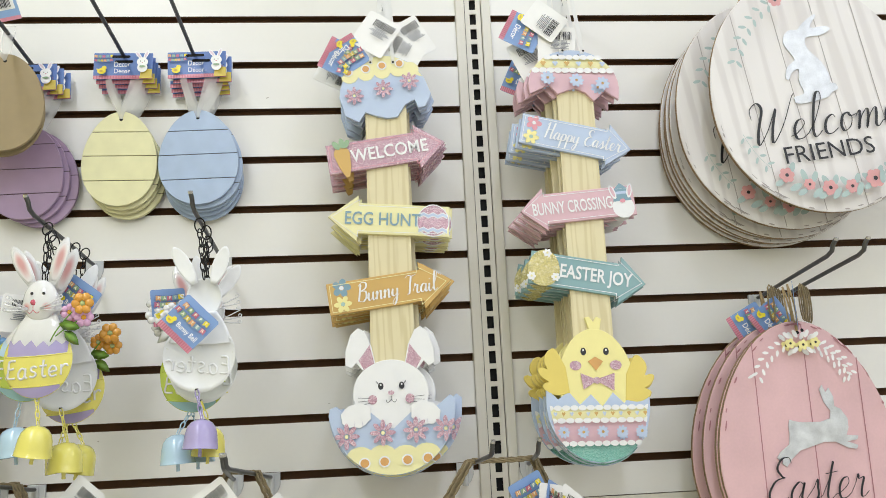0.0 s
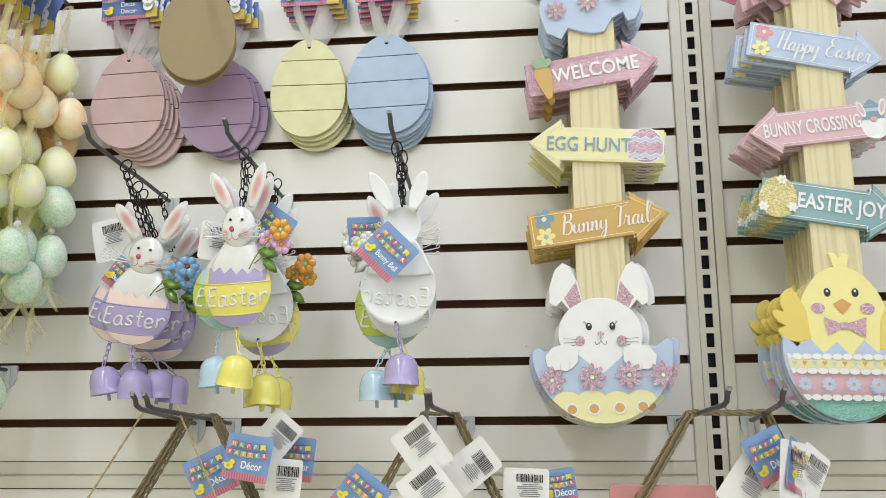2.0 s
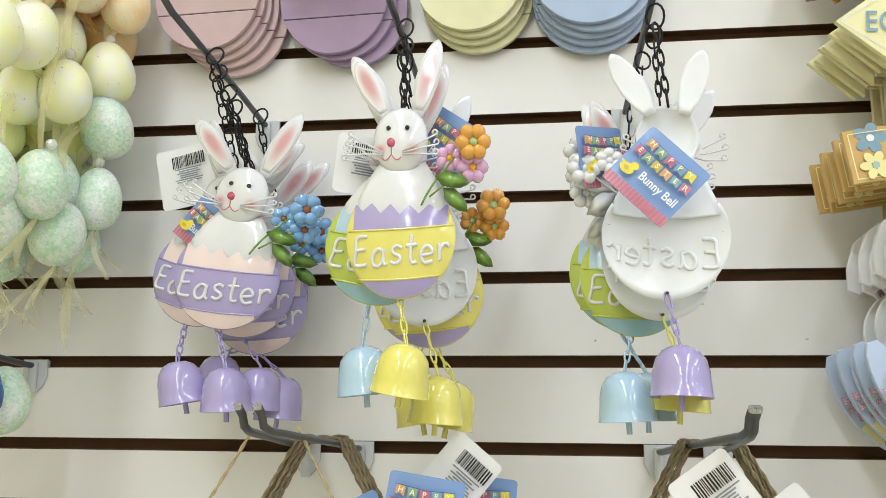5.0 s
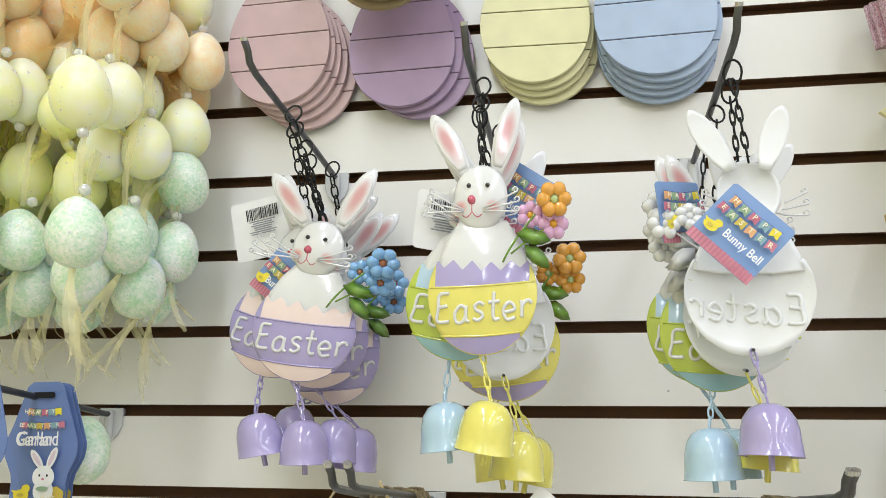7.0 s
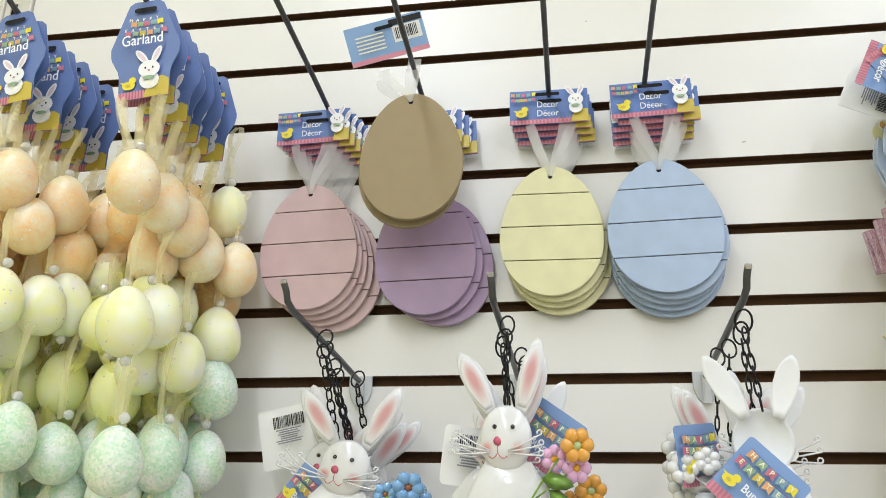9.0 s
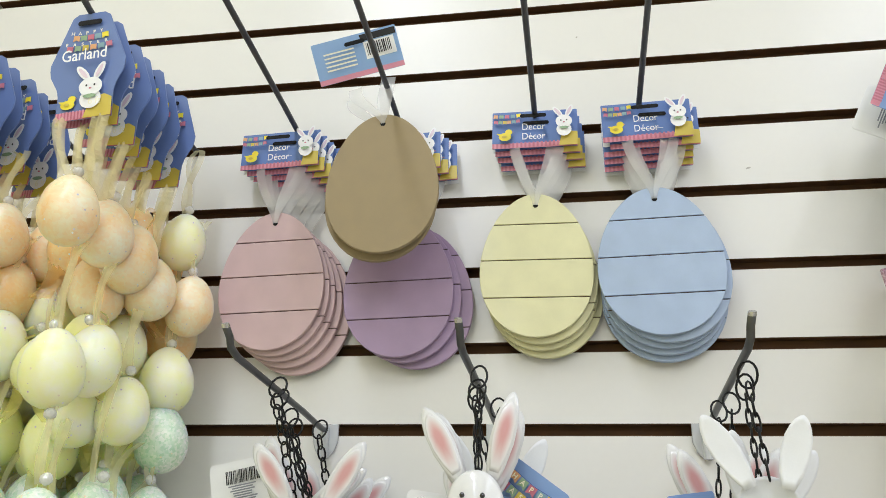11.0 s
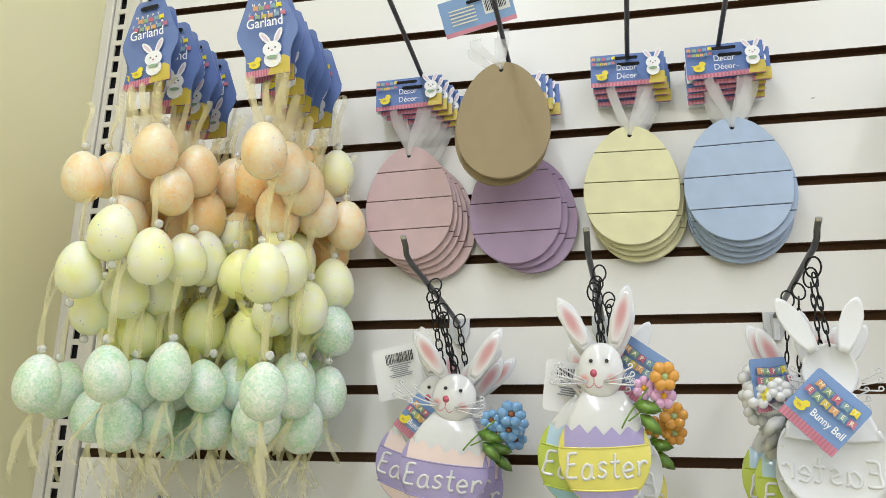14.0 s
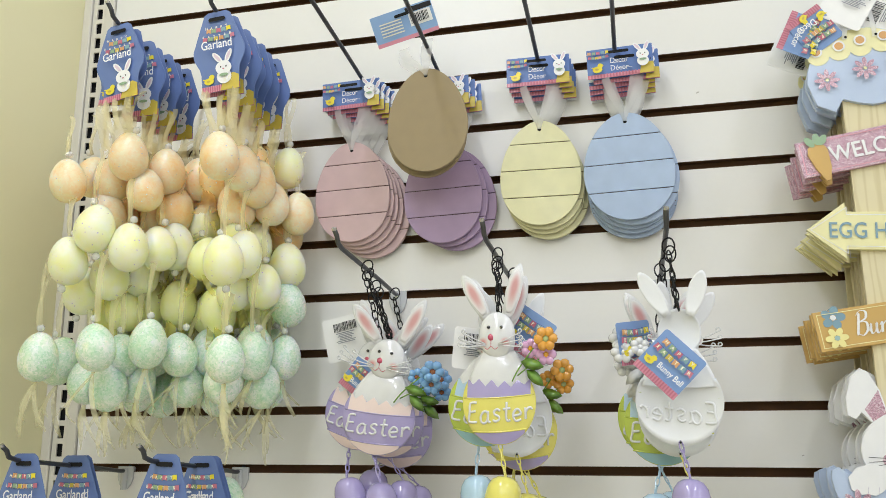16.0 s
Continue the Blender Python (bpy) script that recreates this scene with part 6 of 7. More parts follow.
# hook two: lilac and yellow, blue and green, one turned round
LILAC = ("purple", "yellow", "purple", "yellow")
GREENY = ("blue", "green", "teal")
bunny_bell("tin bunny in a lilac and yellow Easter egg with flowers", pose(-0.3075, 0.986, 1.647, 0, 1, 0), *LILAC, 0.071, MIXED, (3, 6), bell_at=(-0.295, 0.977, 1.504), sway=(3, 9), wide=0.95, high=1.015)
bunny_bell("tin bunny in a blue and green Easter egg", pose(-0.313, 1.006, 1.643, 0, 12, 4), *GREENY, "blue", 0.071, (), (4, 14), bell_at=(-0.3305, 1.000, 1.504), sway=(0, -6), hop=-0.016)
bunny_bell("turned tin bunny ornament showing its white back", pose(-0.286, 1.030, 1.631, 0, 2, 186), *LILAC, 0.081, (), (0, 0), bell_at=(-0.2790, 1.026, 1.484), sway=(0, 4), hop=0.012)
bunny_bell("tin bunny in a lilac and yellow Easter egg with orange flowers", pose(-0.300, 1.062, 1.615, 0, -3, -3), *LILAC, 0.095, ORANGES, (0, 0), bell_at=(-0.2690, 1.052, 1.480), sway=(0, 12), hop=0.006)
bunny_bell("tin bunny in a lilac and yellow Easter egg at the back", pose(-0.306, 1.092, 1.620, 0, 2, 0), *LILAC, 0.090, (), (0, 0), bell_at=(-0.301, 1.060, 1.482), sway=(0, -10), hop=0.004)
# hook three: two backs outwards, green ones behind
bunny_bell("turned tin bunny ornament showing its plain white back", pose(-0.1075, 0.985, 1.645, 0, -2, 178), *GREENY, "purple", 0.072, PINKS, (-13, -10), bell_at=(-0.1125, 0.984, 1.503), sway=(-4, 2), hop=0.008, wide=1.05, high=1.01, ear=0.84)
bunny_bell("turned tin bunny ornament with a yellow bell", pose(-0.108, 1.012, 1.632, 0, -2, 183), *LILAC, 0.083, PINKS, (4, 14), ear=0.86, bell_at=(-0.108, 1.010, 1.494), sway=(0, 4), hop=0.006)
bunny_bell("tin bunny in a blue and green Easter egg", pose(-0.136, 1.042, 1.623, 0, 5, 6), *GREENY, "blue", 0.088, (), (0, 0), bell_at=(-0.147, 1.010, 1.487), sway=(0, -3))
bunny_bell("tin bunny in a blue and green Easter egg", pose(-0.142, 1.068, 1.630, 0, 6, 8), *GREENY, "blue", 0.080, (), (0, 0), bell_at=(-0.128, 1.040, 1.487))

swing_tag("blue square Bunny Bell hang tag with bunting", pose(-0.1260, 0.964, 1.614, -4, 45, 0), w=0.0515, h=0.050)
swing_tag("blue Bunny Bell hang tag half hidden behind a bunny", pose(-0.158, 1.004, 1.640, 0, -8, 40), w=0.045)
swing_tag("blue hang tag with bunting behind a bunny head", pose(-0.272, 1.012, 1.654, 0, 36, -10), w=0.048)
swing_tag("white barcode hang tag beside a bunny", pose(-0.336, 1.000, 1.638, 0, 6, 24), back=True, w=0.036, h=0.046)
swing_tag("white barcode hang tag hanging beside the lilac bunny", pose(-0.525, 1.118, 1.667, 0, -12, 0), back=True, w=0.052, h=0.057)
swing_tag("blue hang tag with a chick behind the lilac bunny", pose(-0.490, 1.086, 1.612, 0, 38, 0), w=0.042)

# ---- egg garlands on carded hooks ----
def shell_mat(name, deep, pale, grain, spread):
    """Pearly foam shell: soft clouds of two tones broken by fine sparkly flecks."""
    m = bpy.data.materials.new(name)
    m.use_nodes = True
    n, link = m.node_tree.nodes, m.node_tree.links
    b = n["Principled BSDF"]
    tex = n.new("ShaderNodeTexCoord")
    info = n.new("ShaderNodeObjectInfo")
    off = n.new("ShaderNodeVectorMath")
    link.new(tex.outputs["Object"], off.inputs[0])
    link.new(info.outputs["Random"], off.inputs[1])
    big = n.new("ShaderNodeTexNoise")
    big.inputs["Scale"].default_value, big.inputs["Detail"].default_value = 45, 2
    fine = n.new("ShaderNodeTexVoronoi")
    fine.inputs["Scale"].default_value = grain
    sep = n.new("ShaderNodeSeparateColor")
    link.new(off.outputs[0], big.inputs["Vector"])
    link.new(off.outputs[0], fine.inputs["Vector"])
    link.new(fine.outputs["Color"], sep.inputs[0])
    add = n.new("ShaderNodeMath")
    add.operation = "MULTIPLY_ADD"
    link.new(sep.outputs[0], add.inputs[0])
    add.inputs[1].default_value = spread
    link.new(big.outputs["Fac"], add.inputs[2])
    ramp = n.new("ShaderNodeValToRGB")
    ramp.color_ramp.elements[0].position, ramp.color_ramp.elements[0].color = 0.22 + spread * 0.2, (*c(deep), 1)
    ramp.color_ramp.elements[1].position, ramp.color_ramp.elements[1].color = 0.74 + spread * 0.8, (*c(pale), 1)
    link.new(add.outputs[0], ramp.inputs[0])
    link.new(ramp.outputs[0], b.inputs["Base Color"])
    bp = n.new("ShaderNodeBump")
    bp.inputs["Strength"].default_value, bp.inputs["Distance"].default_value = 0.12, 0.0006
    link.new(sep.outputs[1], bp.inputs["Height"])
    link.new(bp.outputs[0], b.inputs["Normal"])
    b.inputs["Roughness"].default_value = 0.38
    b.inputs["Coat Weight"].default_value = 0.2
    b.inputs["Coat Roughness"].default_value = 0.2
    b.inputs["Subsurface Weight"].default_value = 0.9
    b.inputs["Subsurface Radius"].default_value = (1.0, 0.85, 0.5)
    b.inputs["Subsurface Scale"].default_value = 0.03
    return m


EGG_PEACH = shell_mat("peach_foam_egg", "ffc888", "ffeed4", 420.0, 0.18)
# deeper copies of peach and lemon: bounced light put into the back eggs' colour
EGG_PEACH_GLOW = shell_mat("peach_foam_egg_glow", "ffc07a", "ffe2b8", 420.0, 0.18)
EGG_YELLOW_GLOW = shell_mat("lemon_foam_egg_glow", "f7f592", "fdfcc8", 380.0, 0.10)
EGG_YELLOW = shell_mat("lemon_foam_egg", "f9faa6", "fffee8", 380.0, 0.10)
EGG_GREEN = shell_mat("mint_foam_egg", "acd8b2", "f4faee", 480.0, 0.40)
BEAD = mat("clear_bead", c("fbfbf6"), 0.06, 0.02, 50, trans=0.45, coat=0.5)
RIBBON_L = sheer("lemon_organza", c("fdf5c8"), 0.38)
# cream organza tinted to carry the glow between the eggs
RIBBON_GLOW = {"peach": sheer("peach_glow_organza", c("ffd48c"), 0.40), "yellow": sheer("yellow_glow_organza", c("f8f090"), 0.40), "green": sheer("green_glow_organza", c("eef2b8"), 0.5)}
RIBBON_P = sheer("pink_organza", c("d86fa5"), 0.55)
CARD_BLUE = mat("garland_card_blue", c("677eb2"), 0.4, 0.03, 40, coat=0.2)

egg_bm = bmesh.new()
prof = []
for i in range(15):
    w = math.pi * i / 14
    prof.append((max(0.0, 0.0228 * math.sin(w) * (1 + 0.12 * math.cos(w))) if 0 < i < 14 else 0.0, -0.0295 * math.cos(w)))
lathe(egg_bm, prof, 22)
EGG_MESHES = {}
for key, m in (("peach", EGG_PEACH), ("yellow", EGG_YELLOW), ("green", EGG_GREEN), ("inner_peach", EGG_PEACH_GLOW), ("inner_yellow", EGG_YELLOW_GLOW), ("inner_green", EGG_GREEN)):
    me = bpy.data.meshes.new("foam_egg")
    bmesh.ops.recalc_face_normals(egg_bm, faces=egg_bm.faces)
    egg_bm.to_mesh(me)
    me.materials.append(m)
    me.polygons.foreach_set("use_smooth", [True] * len(me.polygons))
    EGG_MESHES[key] = me
egg_bm.free()
bead_bm = bmesh.new()
bmesh.ops.create_icosphere(bead_bm, subdivisions=2, radius=0.0048)
BEAD_ME = bpy.data.meshes.new("bead")
bead_bm.to_mesh(BEAD_ME)
bead_bm.free()
BEAD_ME.materials.append(BEAD)
SPECK = [mat("glitter_speck_" + k, c(v), 0.12, 0.05, 50, coat=0.5) for k, v in (("silver", "f6f5f7"), ("lilac", "dccfe2"), ("gold", "f6eccb"))]

CARD_PTS = [(-0.017, 0.052), (-0.012, 0.0555), (0.012, 0.0555), (0.017, 0.052), (0.0335, 0.006), (0.0335, 0.0), (0.0325, -0.006), (0.026, -0.019), (0.0245, -0.026), (0.0245, -0.050), (-0.0245, -0.050), (-0.0245, -0.026), (-0.026, -0.019), (-0.0325, -0.006), (-0.0335, 0.0), (-0.0335, 0.006)]


def garland_card(parent):
    card = board("hang_card", CARD_PTS, 0.0, 0.0008, CARD_BLUE, parent, "shaped blue hang card")
    items = [([(-0.0245, -0.050), (0.0245, -0.050), (0.0245, -0.042), (-0.0245, -0.042)], INK["red"])]
    items += [([(-0.0245 + 0.003 * i, -0.050), (-0.023 + 0.003 * i, -0.050), (-0.023 + 0.003 * i, -0.042), (-0.0245 + 0.003 * i, -0.042)], INK["pink"]) for i in range(9)]
    items += [([(0.0, -0.050), (0.0245, -0.050), (0.0245, -0.033), (0.018, -0.029), (0.006, -0.032)], INK["gold"])]
    items += chick_art(-0.014, -0.036, 0.0125) + rabbit_art(0.006, -0.0215, 0.0225)
    art("picture_print", card, 0.0, items, "chick and rabbit print")
    items = bunting(0.001, 0.034, 0.032, 0.0012, 5, 0, 0.0058) + bunting(0.001, 0.023, 0.042, 0.0012, 6, 5, 0.0056)
    items += [(shift(rrect(0.022, 0.0052, 0.0025), 0, 0.0445), BLACK)]
    art("bunting_print", card, 0.0, items, "bunting print and hanging slot")
    bunting_letters("HAPPY", 0.001, 0.034, 0.032, 0.0012, 0.0046, -0.0062, card)
    bunting_letters("EASTER", 0.001, 0.023, 0.042, 0.0012, 0.0044, -0.0062, card)
    letters("lettering", "Garland", 0.0162, 0.0, 0.0085, -0.0062, INK["white"], card, squeeze=0.78, bold=0.008)
    letters("lettering", "6 ft", 0.0095, 0.012, -0.038, -0.0062, INK["cream"], card, squeeze=0.85)
    return card


CARD_FIRST = None


def garland(x, y, z, turn, label="shaped blue card of a pastel egg garland with cream ribbon", ribbon=RIBBON_L, tails=6):
    """A carded garland's head: its card and the ribbon loops below it. Origin: the hook's wire."""
    global CARD_FIRST
    m = pose(x, y, z, random.uniform(-2, 2), turn, random.uniform(-6, 6))
    ob = thing("egg_garland", label, "garland", "garlands on hooks", m)
    if CARD_FIRST is None:
        CARD_FIRST = garland_card(ob)
        CARD_FIRST.location = (0, 0, -0.044)
    else:
        made = {}
        for o in (CARD_FIRST, *CARD_FIRST.children_recursive):
            made[o] = o.copy()
            scene.collection.objects.link(made[o])
            made[o].parent = made.get(o.parent, ob)
    for i in range(tails):
        bm = bmesh.new()
        s = random.choice((-1, 1)) * random.uniform(0.004, 0.022)
        ln = random.uniform(0.035, 0.06)
        strip(bm, bez((s, 0.0015, -0.088), (s * 1.1, -0.006, -0.10), (s * 0.8, -0.004, -0.12), (s * 0.5 + random.uniform(-0.008, 0.008), 0.002, -0.094 - ln), 10), 0.006, lambda k, w=random.uniform(-1, 1): (1, math.sin(w + k * 0.25), 0.05))
        part("ribbon", bm, ribbon, ob)
    return ob


random.seed(31)
heads = []
for hx in (-0.7735, -0.637):
    for i, (dy, dx, dz) in enumerate(((0.0, 0.0, 0.0), (0.012, 0.004, -0.001), (0.042, 0.005, -0.004), (0.064, 0.002, -0.002), (0.085, 0.006, -0.003), (0.108, 0.004, -0.004), (0.130, 0.008, -0.004))):
        heads.append(garland(hx + dx, 0.950 + dy, GROOVE(8) + 0.011 + dz, random.uniform(-4, 4) - (4 if i == 0 else 0)))

PEACH = ((-0.827, 0.95, 1.852), (-0.832, 1.0, 1.873), (-0.76, 0.971, 1.885), (-0.803, 1.0, 1.866), (-0.749, 0.994, 1.848), (-0.739, 1.023, 1.88), (-0.718, 1.066, 1.88), (-0.629, 0.96, 1.872),
         (-0.624, 1.005, 1.87), (-0.618, 1.039, 1.859), (-0.612, 1.069, 1.841), (-0.59, 1.105, 1.835), (-0.804, 1.0, 1.822), (-0.771, 1.062, 1.83), (-0.754, 1.099, 1.854), (-0.649, 1.045, 1.833))
LEMON = ((-0.783, 0.95, 1.789), (-0.816, 0.95, 1.751), (-0.829, 1.0, 1.723), (-0.75, 0.971, 1.769), (-0.735, 1.012, 1.775), (-0.726, 1.036, 1.782), (-0.709, 1.074, 1.818), (-0.621, 0.968, 1.745),
         (-0.618, 1.01, 1.761), (-0.64, 1.084, 1.79), (-0.61, 1.053, 1.728), (-0.601, 1.103, 1.764), (-0.794, 1.0, 1.739), (-0.643, 1.042, 1.724), (-0.606, 1.104, 1.9), (-0.776, 1.038, 1.751), (-0.744, 1.105, 1.755))
MINT = ((-0.844, 0.95, 1.637), (-0.855, 1.0, 1.636), (-0.768, 0.95, 1.646), (-0.814, 1.0, 1.61), (-0.782, 1.0, 1.604), (-0.776, 1.01, 1.64), (-0.731, 0.997, 1.654), (-0.766, 1.032, 1.614),
        (-0.714, 1.04, 1.644), (-0.696, 1.08, 1.65), (-0.614, 0.971, 1.631), (-0.609, 1.029, 1.638), (-0.598, 1.096, 1.642), (-0.599, 1.104, 1.712), (-0.626, 1.113, 1.607), (-0.639, 1.021, 1.611), (-0.731, 1.112, 1.614))


def hang_egg(kind, x, y, z, ribbon_up, ribbon_down, inner=False):
    """A foam egg on the nearest garland, with beads and its length of ribbon."""
    g = min(heads, key=lambda o: (o.location.x - x) ** 2 + 1.5 * (o.location.y - y) ** 2)
    inv = g.matrix_basis.inverted()
    e = new("foam_egg", EGG_MESHES["inner_" + kind if inner else kind])
    e.parent = g
    s = random.uniform(0.94, 1.06)
    tip = random.uniform(-14, 14)
    e.matrix_basis = inv @ pose(x, y, z, random.uniform(-8, 8), tip, random.uniform(0, 360)) @ Matrix.Diagonal((s, s, s * random.uniform(0.97, 1.05), 1))
    e["label"] = {"peach": "speckled peach foam egg", "yellow": "speckled lemon foam egg", "green": "mottled mint green foam egg"}[kind]
    bm = bmesh.new()
    rnd = random.Random(int(abs(x) * 1e6) % 9973)
    for i in range(34):
        u, v = rnd.uniform(0.4, 2.7), rnd.uniform(0, 6.283)
        rr = 0.0228 * math.sin(u) * (1 + 0.12 * math.cos(u)) + 0.0002
        q = Vector((rr * math.cos(v), rr * math.sin(v), -0.0297 * math.cos(u)))
        nrm = Vector((math.cos(v), math.sin(v), -math.cos(u) * 0.6)).normalized()
        a = nrm.orthogonal().normalized()
        b = nrm.cross(a)
        r = rnd.uniform(0.0004, 0.001)
        f = bm.faces.new([bm.verts.new(q + nrm * 0.0002 + a * (r * math.cos(w)) + b * (r * math.sin(w))) for w in (0, 1.257, 2.513, 3.77, 5.027)])
        f.material_index = rnd.randrange(3)
    sp = part("glitter_specks", bm, SPECK, e, "silver and lilac glitter flakes")
    sp["kind"] = "stuff"
    for dz in ((0.034, -0.034) if kind == "yellow" and random.random() < 0.6 else (0.034,)):
        bd = new("bead", BEAD_ME)
        bd.parent = g
        bd.matrix_basis = inv @ pose(x + dz * math.sin(radians(tip)), y, z + dz)
    for k in range(2):
        a = random.uniform(-0.006, 0.006)
        path = bez((x + a * 0.3, y - 0.002, z + 0.03), (x + a * 2, y - 0.008, z + 0.03 + ribbon_up * 0.35), (x - a * 3, y - 0.004, z + 0.03 + ribbon_up * 0.7), (x + a + random.uniform(-0.01, 0.01), y + 0.008, z + 0.03 + ribbon_up), 9)
        tw = random.uniform(-1.2, 1.2)
        bm = bmesh.new()
        strip(bm, [inv @ p for p in path], random.uniform(0.0035, 0.0065), lambda i, tw=tw: (1, math.sin(tw + i * 0.22), 0.08))
        part("ribbon", bm, RIBBON_L, g)
    # extra ribbons coloured like the light bouncing among the back eggs
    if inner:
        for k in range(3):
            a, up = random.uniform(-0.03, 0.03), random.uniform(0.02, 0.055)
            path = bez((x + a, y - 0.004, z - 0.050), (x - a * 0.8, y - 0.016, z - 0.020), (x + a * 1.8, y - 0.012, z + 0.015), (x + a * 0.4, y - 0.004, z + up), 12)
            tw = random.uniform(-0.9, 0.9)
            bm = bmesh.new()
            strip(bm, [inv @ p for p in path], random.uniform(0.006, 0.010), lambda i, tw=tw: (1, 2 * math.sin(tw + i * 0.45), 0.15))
            part("ribbon", bm, RIBBON_GLOW[kind], g, "gathered organza tinted with the glow between the eggs")
    if ribbon_down:
        for k in range(3):
            a, b = random.uniform(-0.024, 0.024), random.uniform(0.04, ribbon_down)
            path = bez((x, y, z - 0.028), (x + a * 0.4, y - 0.012, z - 0.028 - b * 0.4), (x + a * 1.6, y - 0.016, z - 0.028 - b * 0.75), (x + a * (2 if k else 0.6), y - 0.006, z - 0.028 - b), 9)
            tw = random.uniform(-1, 1)
            bm = bmesh.new()
            strip(bm, [inv @ p for p in path], random.uniform(0.0035, 0.006), lambda i, tw=tw: (1, math.sin(tw + i * 0.5), 0.1))
            part("ribbon", bm, RIBBON_L, g)


for p in PEACH:
    hang_egg("peach", *p, 0.06, 0.0)
for p in LEMON:
    hang_egg("yellow", *p, 0.075, 0.0)
for p in MINT:
    hang_egg("green", *p, 0.095, 0.075)
# fuller back rows; peach and lemon ones use the copies with painted-in glow
hung = [Vector(p) for p in PEACH + LEMON + MINT]
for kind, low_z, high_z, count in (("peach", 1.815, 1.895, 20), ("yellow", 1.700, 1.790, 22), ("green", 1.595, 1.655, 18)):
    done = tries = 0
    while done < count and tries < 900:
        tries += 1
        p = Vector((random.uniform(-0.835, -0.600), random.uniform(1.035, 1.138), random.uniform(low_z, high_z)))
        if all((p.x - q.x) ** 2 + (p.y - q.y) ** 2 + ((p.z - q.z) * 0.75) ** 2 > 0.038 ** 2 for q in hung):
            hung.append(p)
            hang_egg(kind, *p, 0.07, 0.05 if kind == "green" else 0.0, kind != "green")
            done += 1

# lower carded garlands with pink ribbon
for hx, rows in ((-0.852, (0.955, 1.045, 1.053)), (-0.6755, (0.962, 1.045, 1.052, 1.059))):
    for y in rows:
        garland(hx + random.uniform(-0.002, 0.002), y, GROOVE(1) + 0.0105 + (0.014 * (WALL - y) / 0.24 - 0.008), random.uniform(-2, 2), "shaped blue card of an egg garland with pink ribbon", RIBBON_P, 5)
low = thing("egg_garland", "pink ribbon garland with a mint foam egg below its card", "garland", "garlands on hooks", pose(-0.668, 1.10, 1.46))
bm = bmesh.new()
lathe(bm, prof, 22)
e = part("foam_egg", bm, EGG_GREEN, low, "mottled mint green foam egg", smooth=True)
e.location = (0.0, -0.006, 0.004)
for i in range(9):
    bm = bmesh.new()
    a = random.uniform(-0.018, 0.012)
    strip(bm, bez((a * 0.5, -0.045, -0.03), (a, -0.06, -0.07), (a * 1.5 - 0.005, -0.055, -0.11), (a * 2.2, -0.05, -0.19), 9), 0.012, lambda k, i=i: (1, math.sin(i + k * 0.4), 0.1))
    part("ribbon", bm, RIBBON_P, low, "gathered pink organza ribbon")

# ---- rope hangers and tags on the lowest hooks ----
JUTE = mat("twisted_jute", c("8a7b5d"), 0.95, 0.25, 220.0, 0.4, fine=1500)
JUTE_PALE = mat("pale_twine", c("b9a67e"), 0.95, 0.2, 220.0, 0.4, fine=1500)


def cord(bm, p0, p1, r, sag=0.0, twist=26, wobble=0.0005):
    """Two-ply cord from p0 to p1."""
    p0, p1 = Vector(p0), Vector(p1)
    d = (p1 - p0)
    n = 28
    s0 = d.normalized().orthogonal().normalized()
    s1 = d.normalized().cross(s0)
    for ply in (0, math.pi):
        pts = []
        for i in range(n + 1):
            q = i / n
            w = ply + twist * q * d.length / 0.1
            pts.append(p0 + d * q + Vector((0, 0, -sag * 4 * q * (1 - q))) + s0 * (r * 0.55 * math.cos(w)) + s1 * (r * 0.55 * math.sin(w)))
        tube(bm, pts, r * 0.6, 5)


def rope_hanger(label, a, b, over, strands, spread, r, thin=()):
    """Bundle of jute cords that lies over the hooks and runs down to a sign below."""
    ob = thing("rope_hanger", label, "rope", "rope hangers")
    rnd = random.Random(int(abs(a[0]) * 1000))
    for k in range(strands):
        o = Vector((rnd.uniform(-spread, spread), rnd.uniform(-spread, spread), rnd.uniform(-spread, spread) * 0.4))
        bm = bmesh.new()
        cord(bm, Vector(over[0]) + o, Vector(a) + o * 1.4, r)
        cord(bm, Vector(over[1]) + o, Vector(b) + o * 1.4, r)
        cord(bm, Vector(over[0]) + o, Vector(over[1]) + o, r, 0.001)
        part("cord", bm, JUTE, ob, smooth=True)
    for p, q in thin:
        bm = bmesh.new()
        cord(bm, p, q, 0.0013)
        part("twine", bm, JUTE_PALE, ob, "single pale twine", smooth=True)
    return ob


rope_hanger("bundle of brown jute cords looped over two hooks", (-0.478, 1.05, 1.27), (-0.258, 1.05, 1.27), ((-0.400, 1.10, 1.4345), (-0.366, 1.10, 1.4345)), 9, 0.0050, 0.0019,
            (((-0.403, 0.985, 1.446), (-0.500, 0.97, 1.28)), ((-0.382, 1.02, 1.447), (-0.275, 0.97, 1.28))))
rope_hanger("bundle of jute cords looped over a pair of hooks", (-0.190, 1.04, 1.27), (0.022, 1.04, 1.27), ((-0.0975, 1.07, 1.4355), (-0.062, 1.07, 1.4355)), 8, 0.0045, 0.0018)
rope_hanger("jute cords stretched between hooks on either side of the upright", (0.094, 1.03, 1.27), (0.36, 1.05, 1.27), ((0.207, 1.06, 1.4365), (0.291, 1.06, 1.4365)), 10, 0.0050, 0.0019)

bm = bmesh.new()
prism(bm, rrect(0.115, 0.20, 0.004), 0.0, 0.006, 0.0008)
sign = thing("hanging_sign", "pink wooden board hanging from jute cords", "sign", "", pose(0.170, 1.045, 1.257))
part("board", bm, mat("brick_pink_paint", c("c98a88"), 0.6, 0.08, 30.0, 0.05), sign)

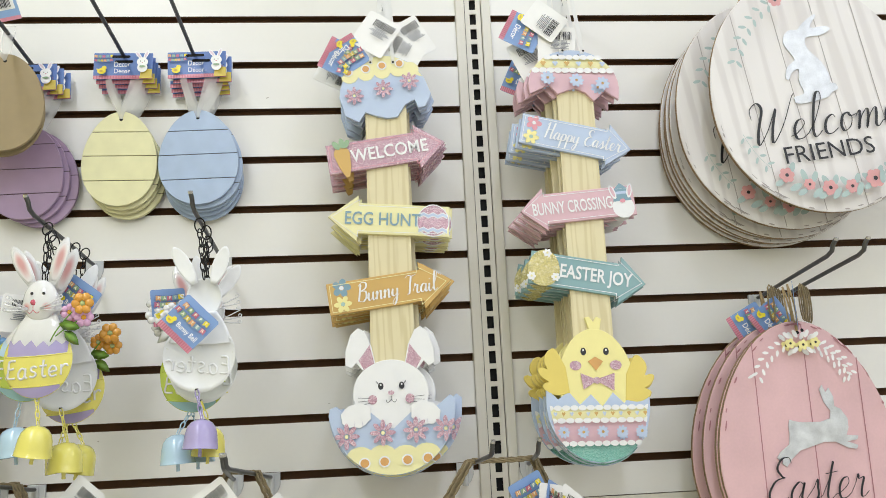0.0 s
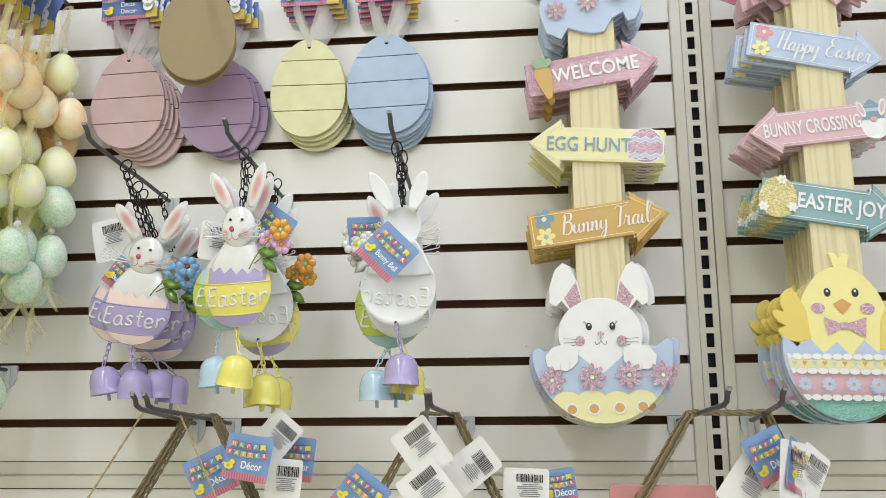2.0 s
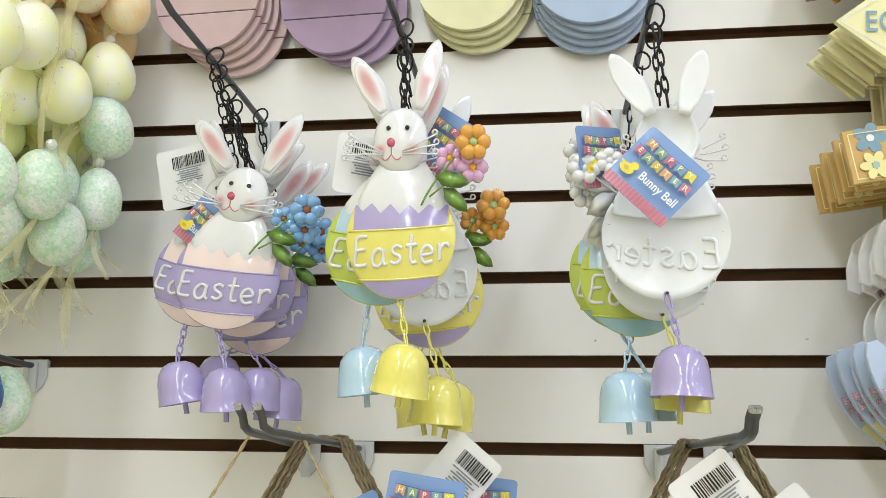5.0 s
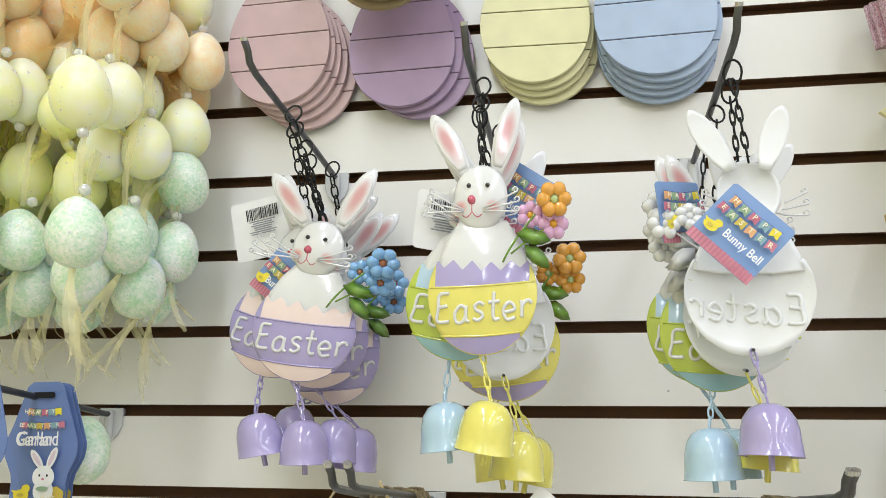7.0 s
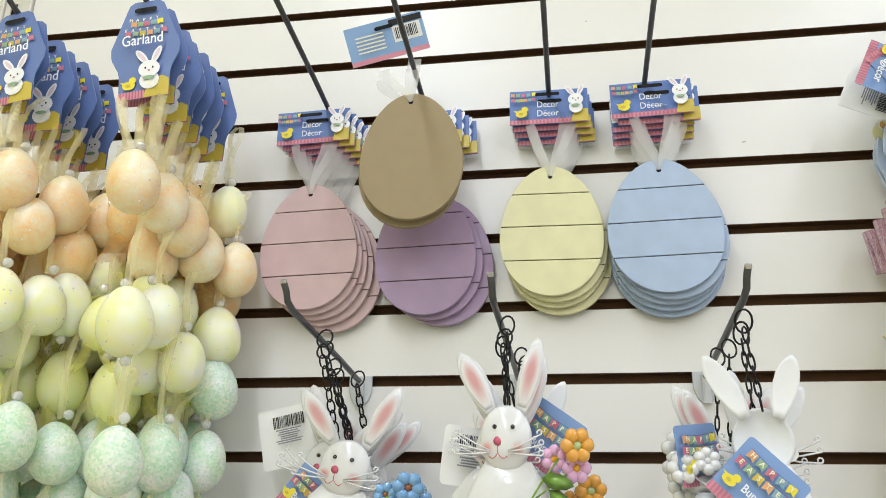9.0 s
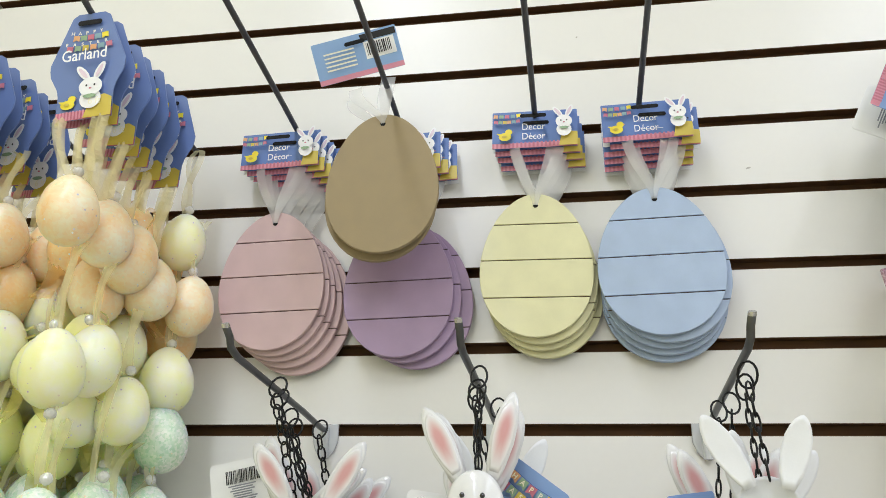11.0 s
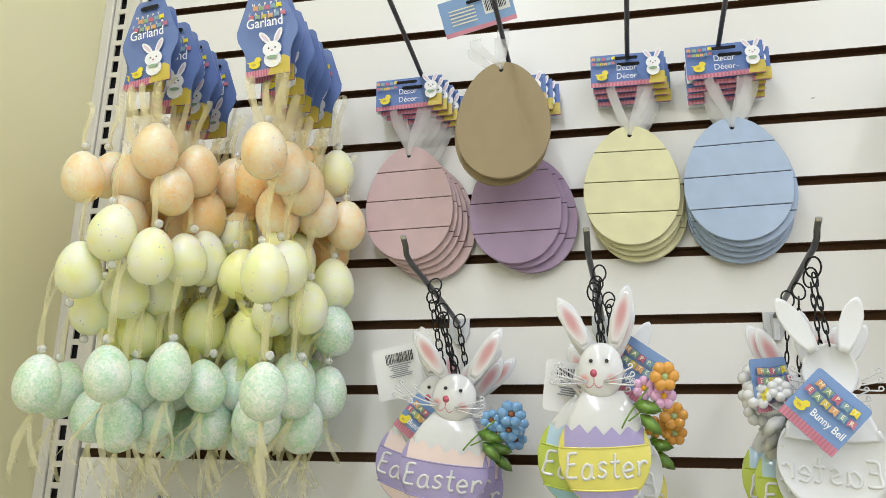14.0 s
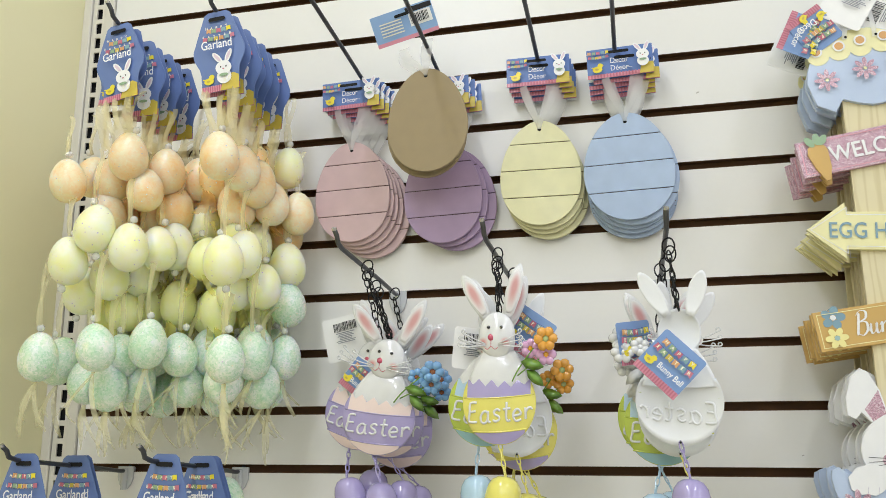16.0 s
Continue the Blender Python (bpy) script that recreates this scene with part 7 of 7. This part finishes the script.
TAGS = ("blue square Decor hang tag with bunting and chick", "white barcode hang tag below the jute cords")
swing_tag(TAGS[0], pose(-0.285, 0.988, 1.392, -4, 9, 0), "Décor", w=0.052, h=0.049)
swing_tag(TAGS[1], pose(-0.266, 1.028, 1.411, 0, 40, 0), back=True, w=0.042, h=0.056)
swing_tag(TAGS[0], pose(-0.333, 1.008, 1.372, 0, -26, 8), "Décor", w=0.050, h=0.050)
swing_tag(TAGS[0], pose(-0.248, 1.048, 1.386, 0, 6, 0), "Décor", w=0.046, h=0.050)
swing_tag(TAGS[1], pose(-0.254, 1.022, 1.360, 0, 4, 0), back=True, w=0.042, h=0.056)
swing_tag(TAGS[1], pose(-0.091, 0.982, 1.402, 0, -36, 0), back=True, w=0.045, h=0.058)
swing_tag(TAGS[1], pose(-0.083, 0.975, 1.358, 0, -38, 0), back=True, w=0.050, h=0.056)
swing_tag(TAGS[0], pose(-0.158, 0.985, 1.352, 0, 38, 0), "Décor", w=0.050, h=0.050)
swing_tag(TAGS[1], pose(-0.045, 1.035, 1.375, 0, 52, 0), back=True, w=0.042, h=0.070)
swing_tag(TAGS[1], pose(0.020, 1.055, 1.352, 0, 2, 0), back=True, w=0.052, h=0.045)
swing_tag(TAGS[0], pose(0.058, 1.075, 1.352, 0, -8, 0), "Décor", w=0.040, h=0.040)
swing_tag(TAGS[0], pose(0.276, 1.002, 1.392, 0, -24, 14), "Décor", w=0.046, h=0.052)
swing_tag(TAGS[1], pose(0.254, 1.012, 1.360, 0, 36, 0), back=True, w=0.045, h=0.055)
swing_tag(TAGS[1], pose(0.296, 0.992, 1.378, 0, 10, 40), back=True, w=0.045, h=0.060)
swing_tag(TAGS[0], pose(0.303, 1.000, 1.380, 0, 22, 50), "Décor", w=0.046, h=0.055)
swing_tag(TAGS[1], pose(0.322, 1.018, 1.372, 0, 34, 30), back=True, w=0.042, h=0.055)

# tags on the signposts' ribbons
TOP = ("blue Decor hang tag on a signpost ribbon", "white barcode hang tag on a signpost ribbon")
swing_tag(TOP[0], pose(0.056, 1.0705, 1.998, -6, 116, 0), "Décor", w=0.050, h=0.052)
swing_tag(TOP[0], pose(0.066, 1.0690, 2.004, -6, 146, 0), "Décor", w=0.044, h=0.048)
swing_tag(TOP[1], pose(0.046, 1.095, 1.990, 0, 116, 0), back=True, w=0.048, h=0.050)
swing_tag(TOP[1], pose(0.106, 1.0712, 2.036, -6, 32, 0), back=True, w=0.052, h=0.062)
swing_tag(TOP[1], pose(0.160, 1.085, 2.036, 0, -30, 0), back=True, w=0.044, h=0.062)
swing_tag(TOP[1], pose(0.145, 1.075, 2.010, 0, -60, 0), back=True, w=0.042, h=0.055)
swing_tag(TOP[0], pose(0.318, 1.062, 2.034, 0, 118, 0), "Décor", w=0.050, h=0.055)
swing_tag(TOP[1], pose(0.350, 1.056, 2.048, 0, 128, 0), back=True, w=0.046, h=0.056)
swing_tag(TOP[1], pose(0.366, 1.0605, 2.010, 0, 4, 0), back=True, w=0.055, h=0.062)
swing_tag(TOP[1], pose(0.326, 1.075, 1.995, 0, -24, 0), back=True, w=0.042, h=0.062)
swing_tag(TOP[0], pose(0.322, 1.115, 1.985, 0, 24, 0), "Décor", w=0.046, h=0.06)
# tags on the pink eggs and the round signs
EGGTAG = "blue Decor hang tag tucked above the pink egg signs"
swing_tag(EGGTAG, pose(0.655, 1.030, 1.618, 0, -24, 62), "Décor", w=0.046, h=0.056)
swing_tag(EGGTAG, pose(0.615, 1.085, 1.600, 0, 62, 0), "Décor", w=0.046, h=0.052)
swing_tag(EGGTAG, pose(0.640, 1.070, 1.604, 0, 56, 0), "Décor", w=0.046, h=0.052)
cords = thing("cord_loops", "jute loops of pink egg signs gathered on the hooks", "cord", "")
for i in range(9):
    bm = bmesh.new()
    x = 0.640 + 0.009 * i
    y = 1.065 + 0.011 * (i % 5)
    pts = [(x + 0.004 * math.cos(q), y, 1.626 + 0.026 * math.sin(q)) for q in (2 * math.pi * k / 12 for k in range(12))]
    tube(bm, pts, 0.0012, 5, closed=True)
    part("loop", bm, JUTE, cords, smooth=True)

# ---- scuffs on the white laminate ----
MARK = mat("grey_scuff", c("b9b5ab"), 0.6, 0.2, 300)
random.seed(77)
marks = tagged(new("trim"), "small grey scuffs on the slatwall", "scuffs", kind="structure")
bm = bmesh.new()
for i in range(34):
    x, k = random.uniform(-0.55, 1.2), random.randrange(0, 12)
    z = GROOVE(k) + random.uniform(0.015, 0.06)
    f = bm.faces.new([bm.verts.new((px, WALL - 0.0002, pz)) for px, pz in ellipse(x, z, random.uniform(0.0008, 0.003), random.uniform(0.0005, 0.0014), 9, random.uniform(-30, 30))])
part("scuff", bm, MARK, marks)
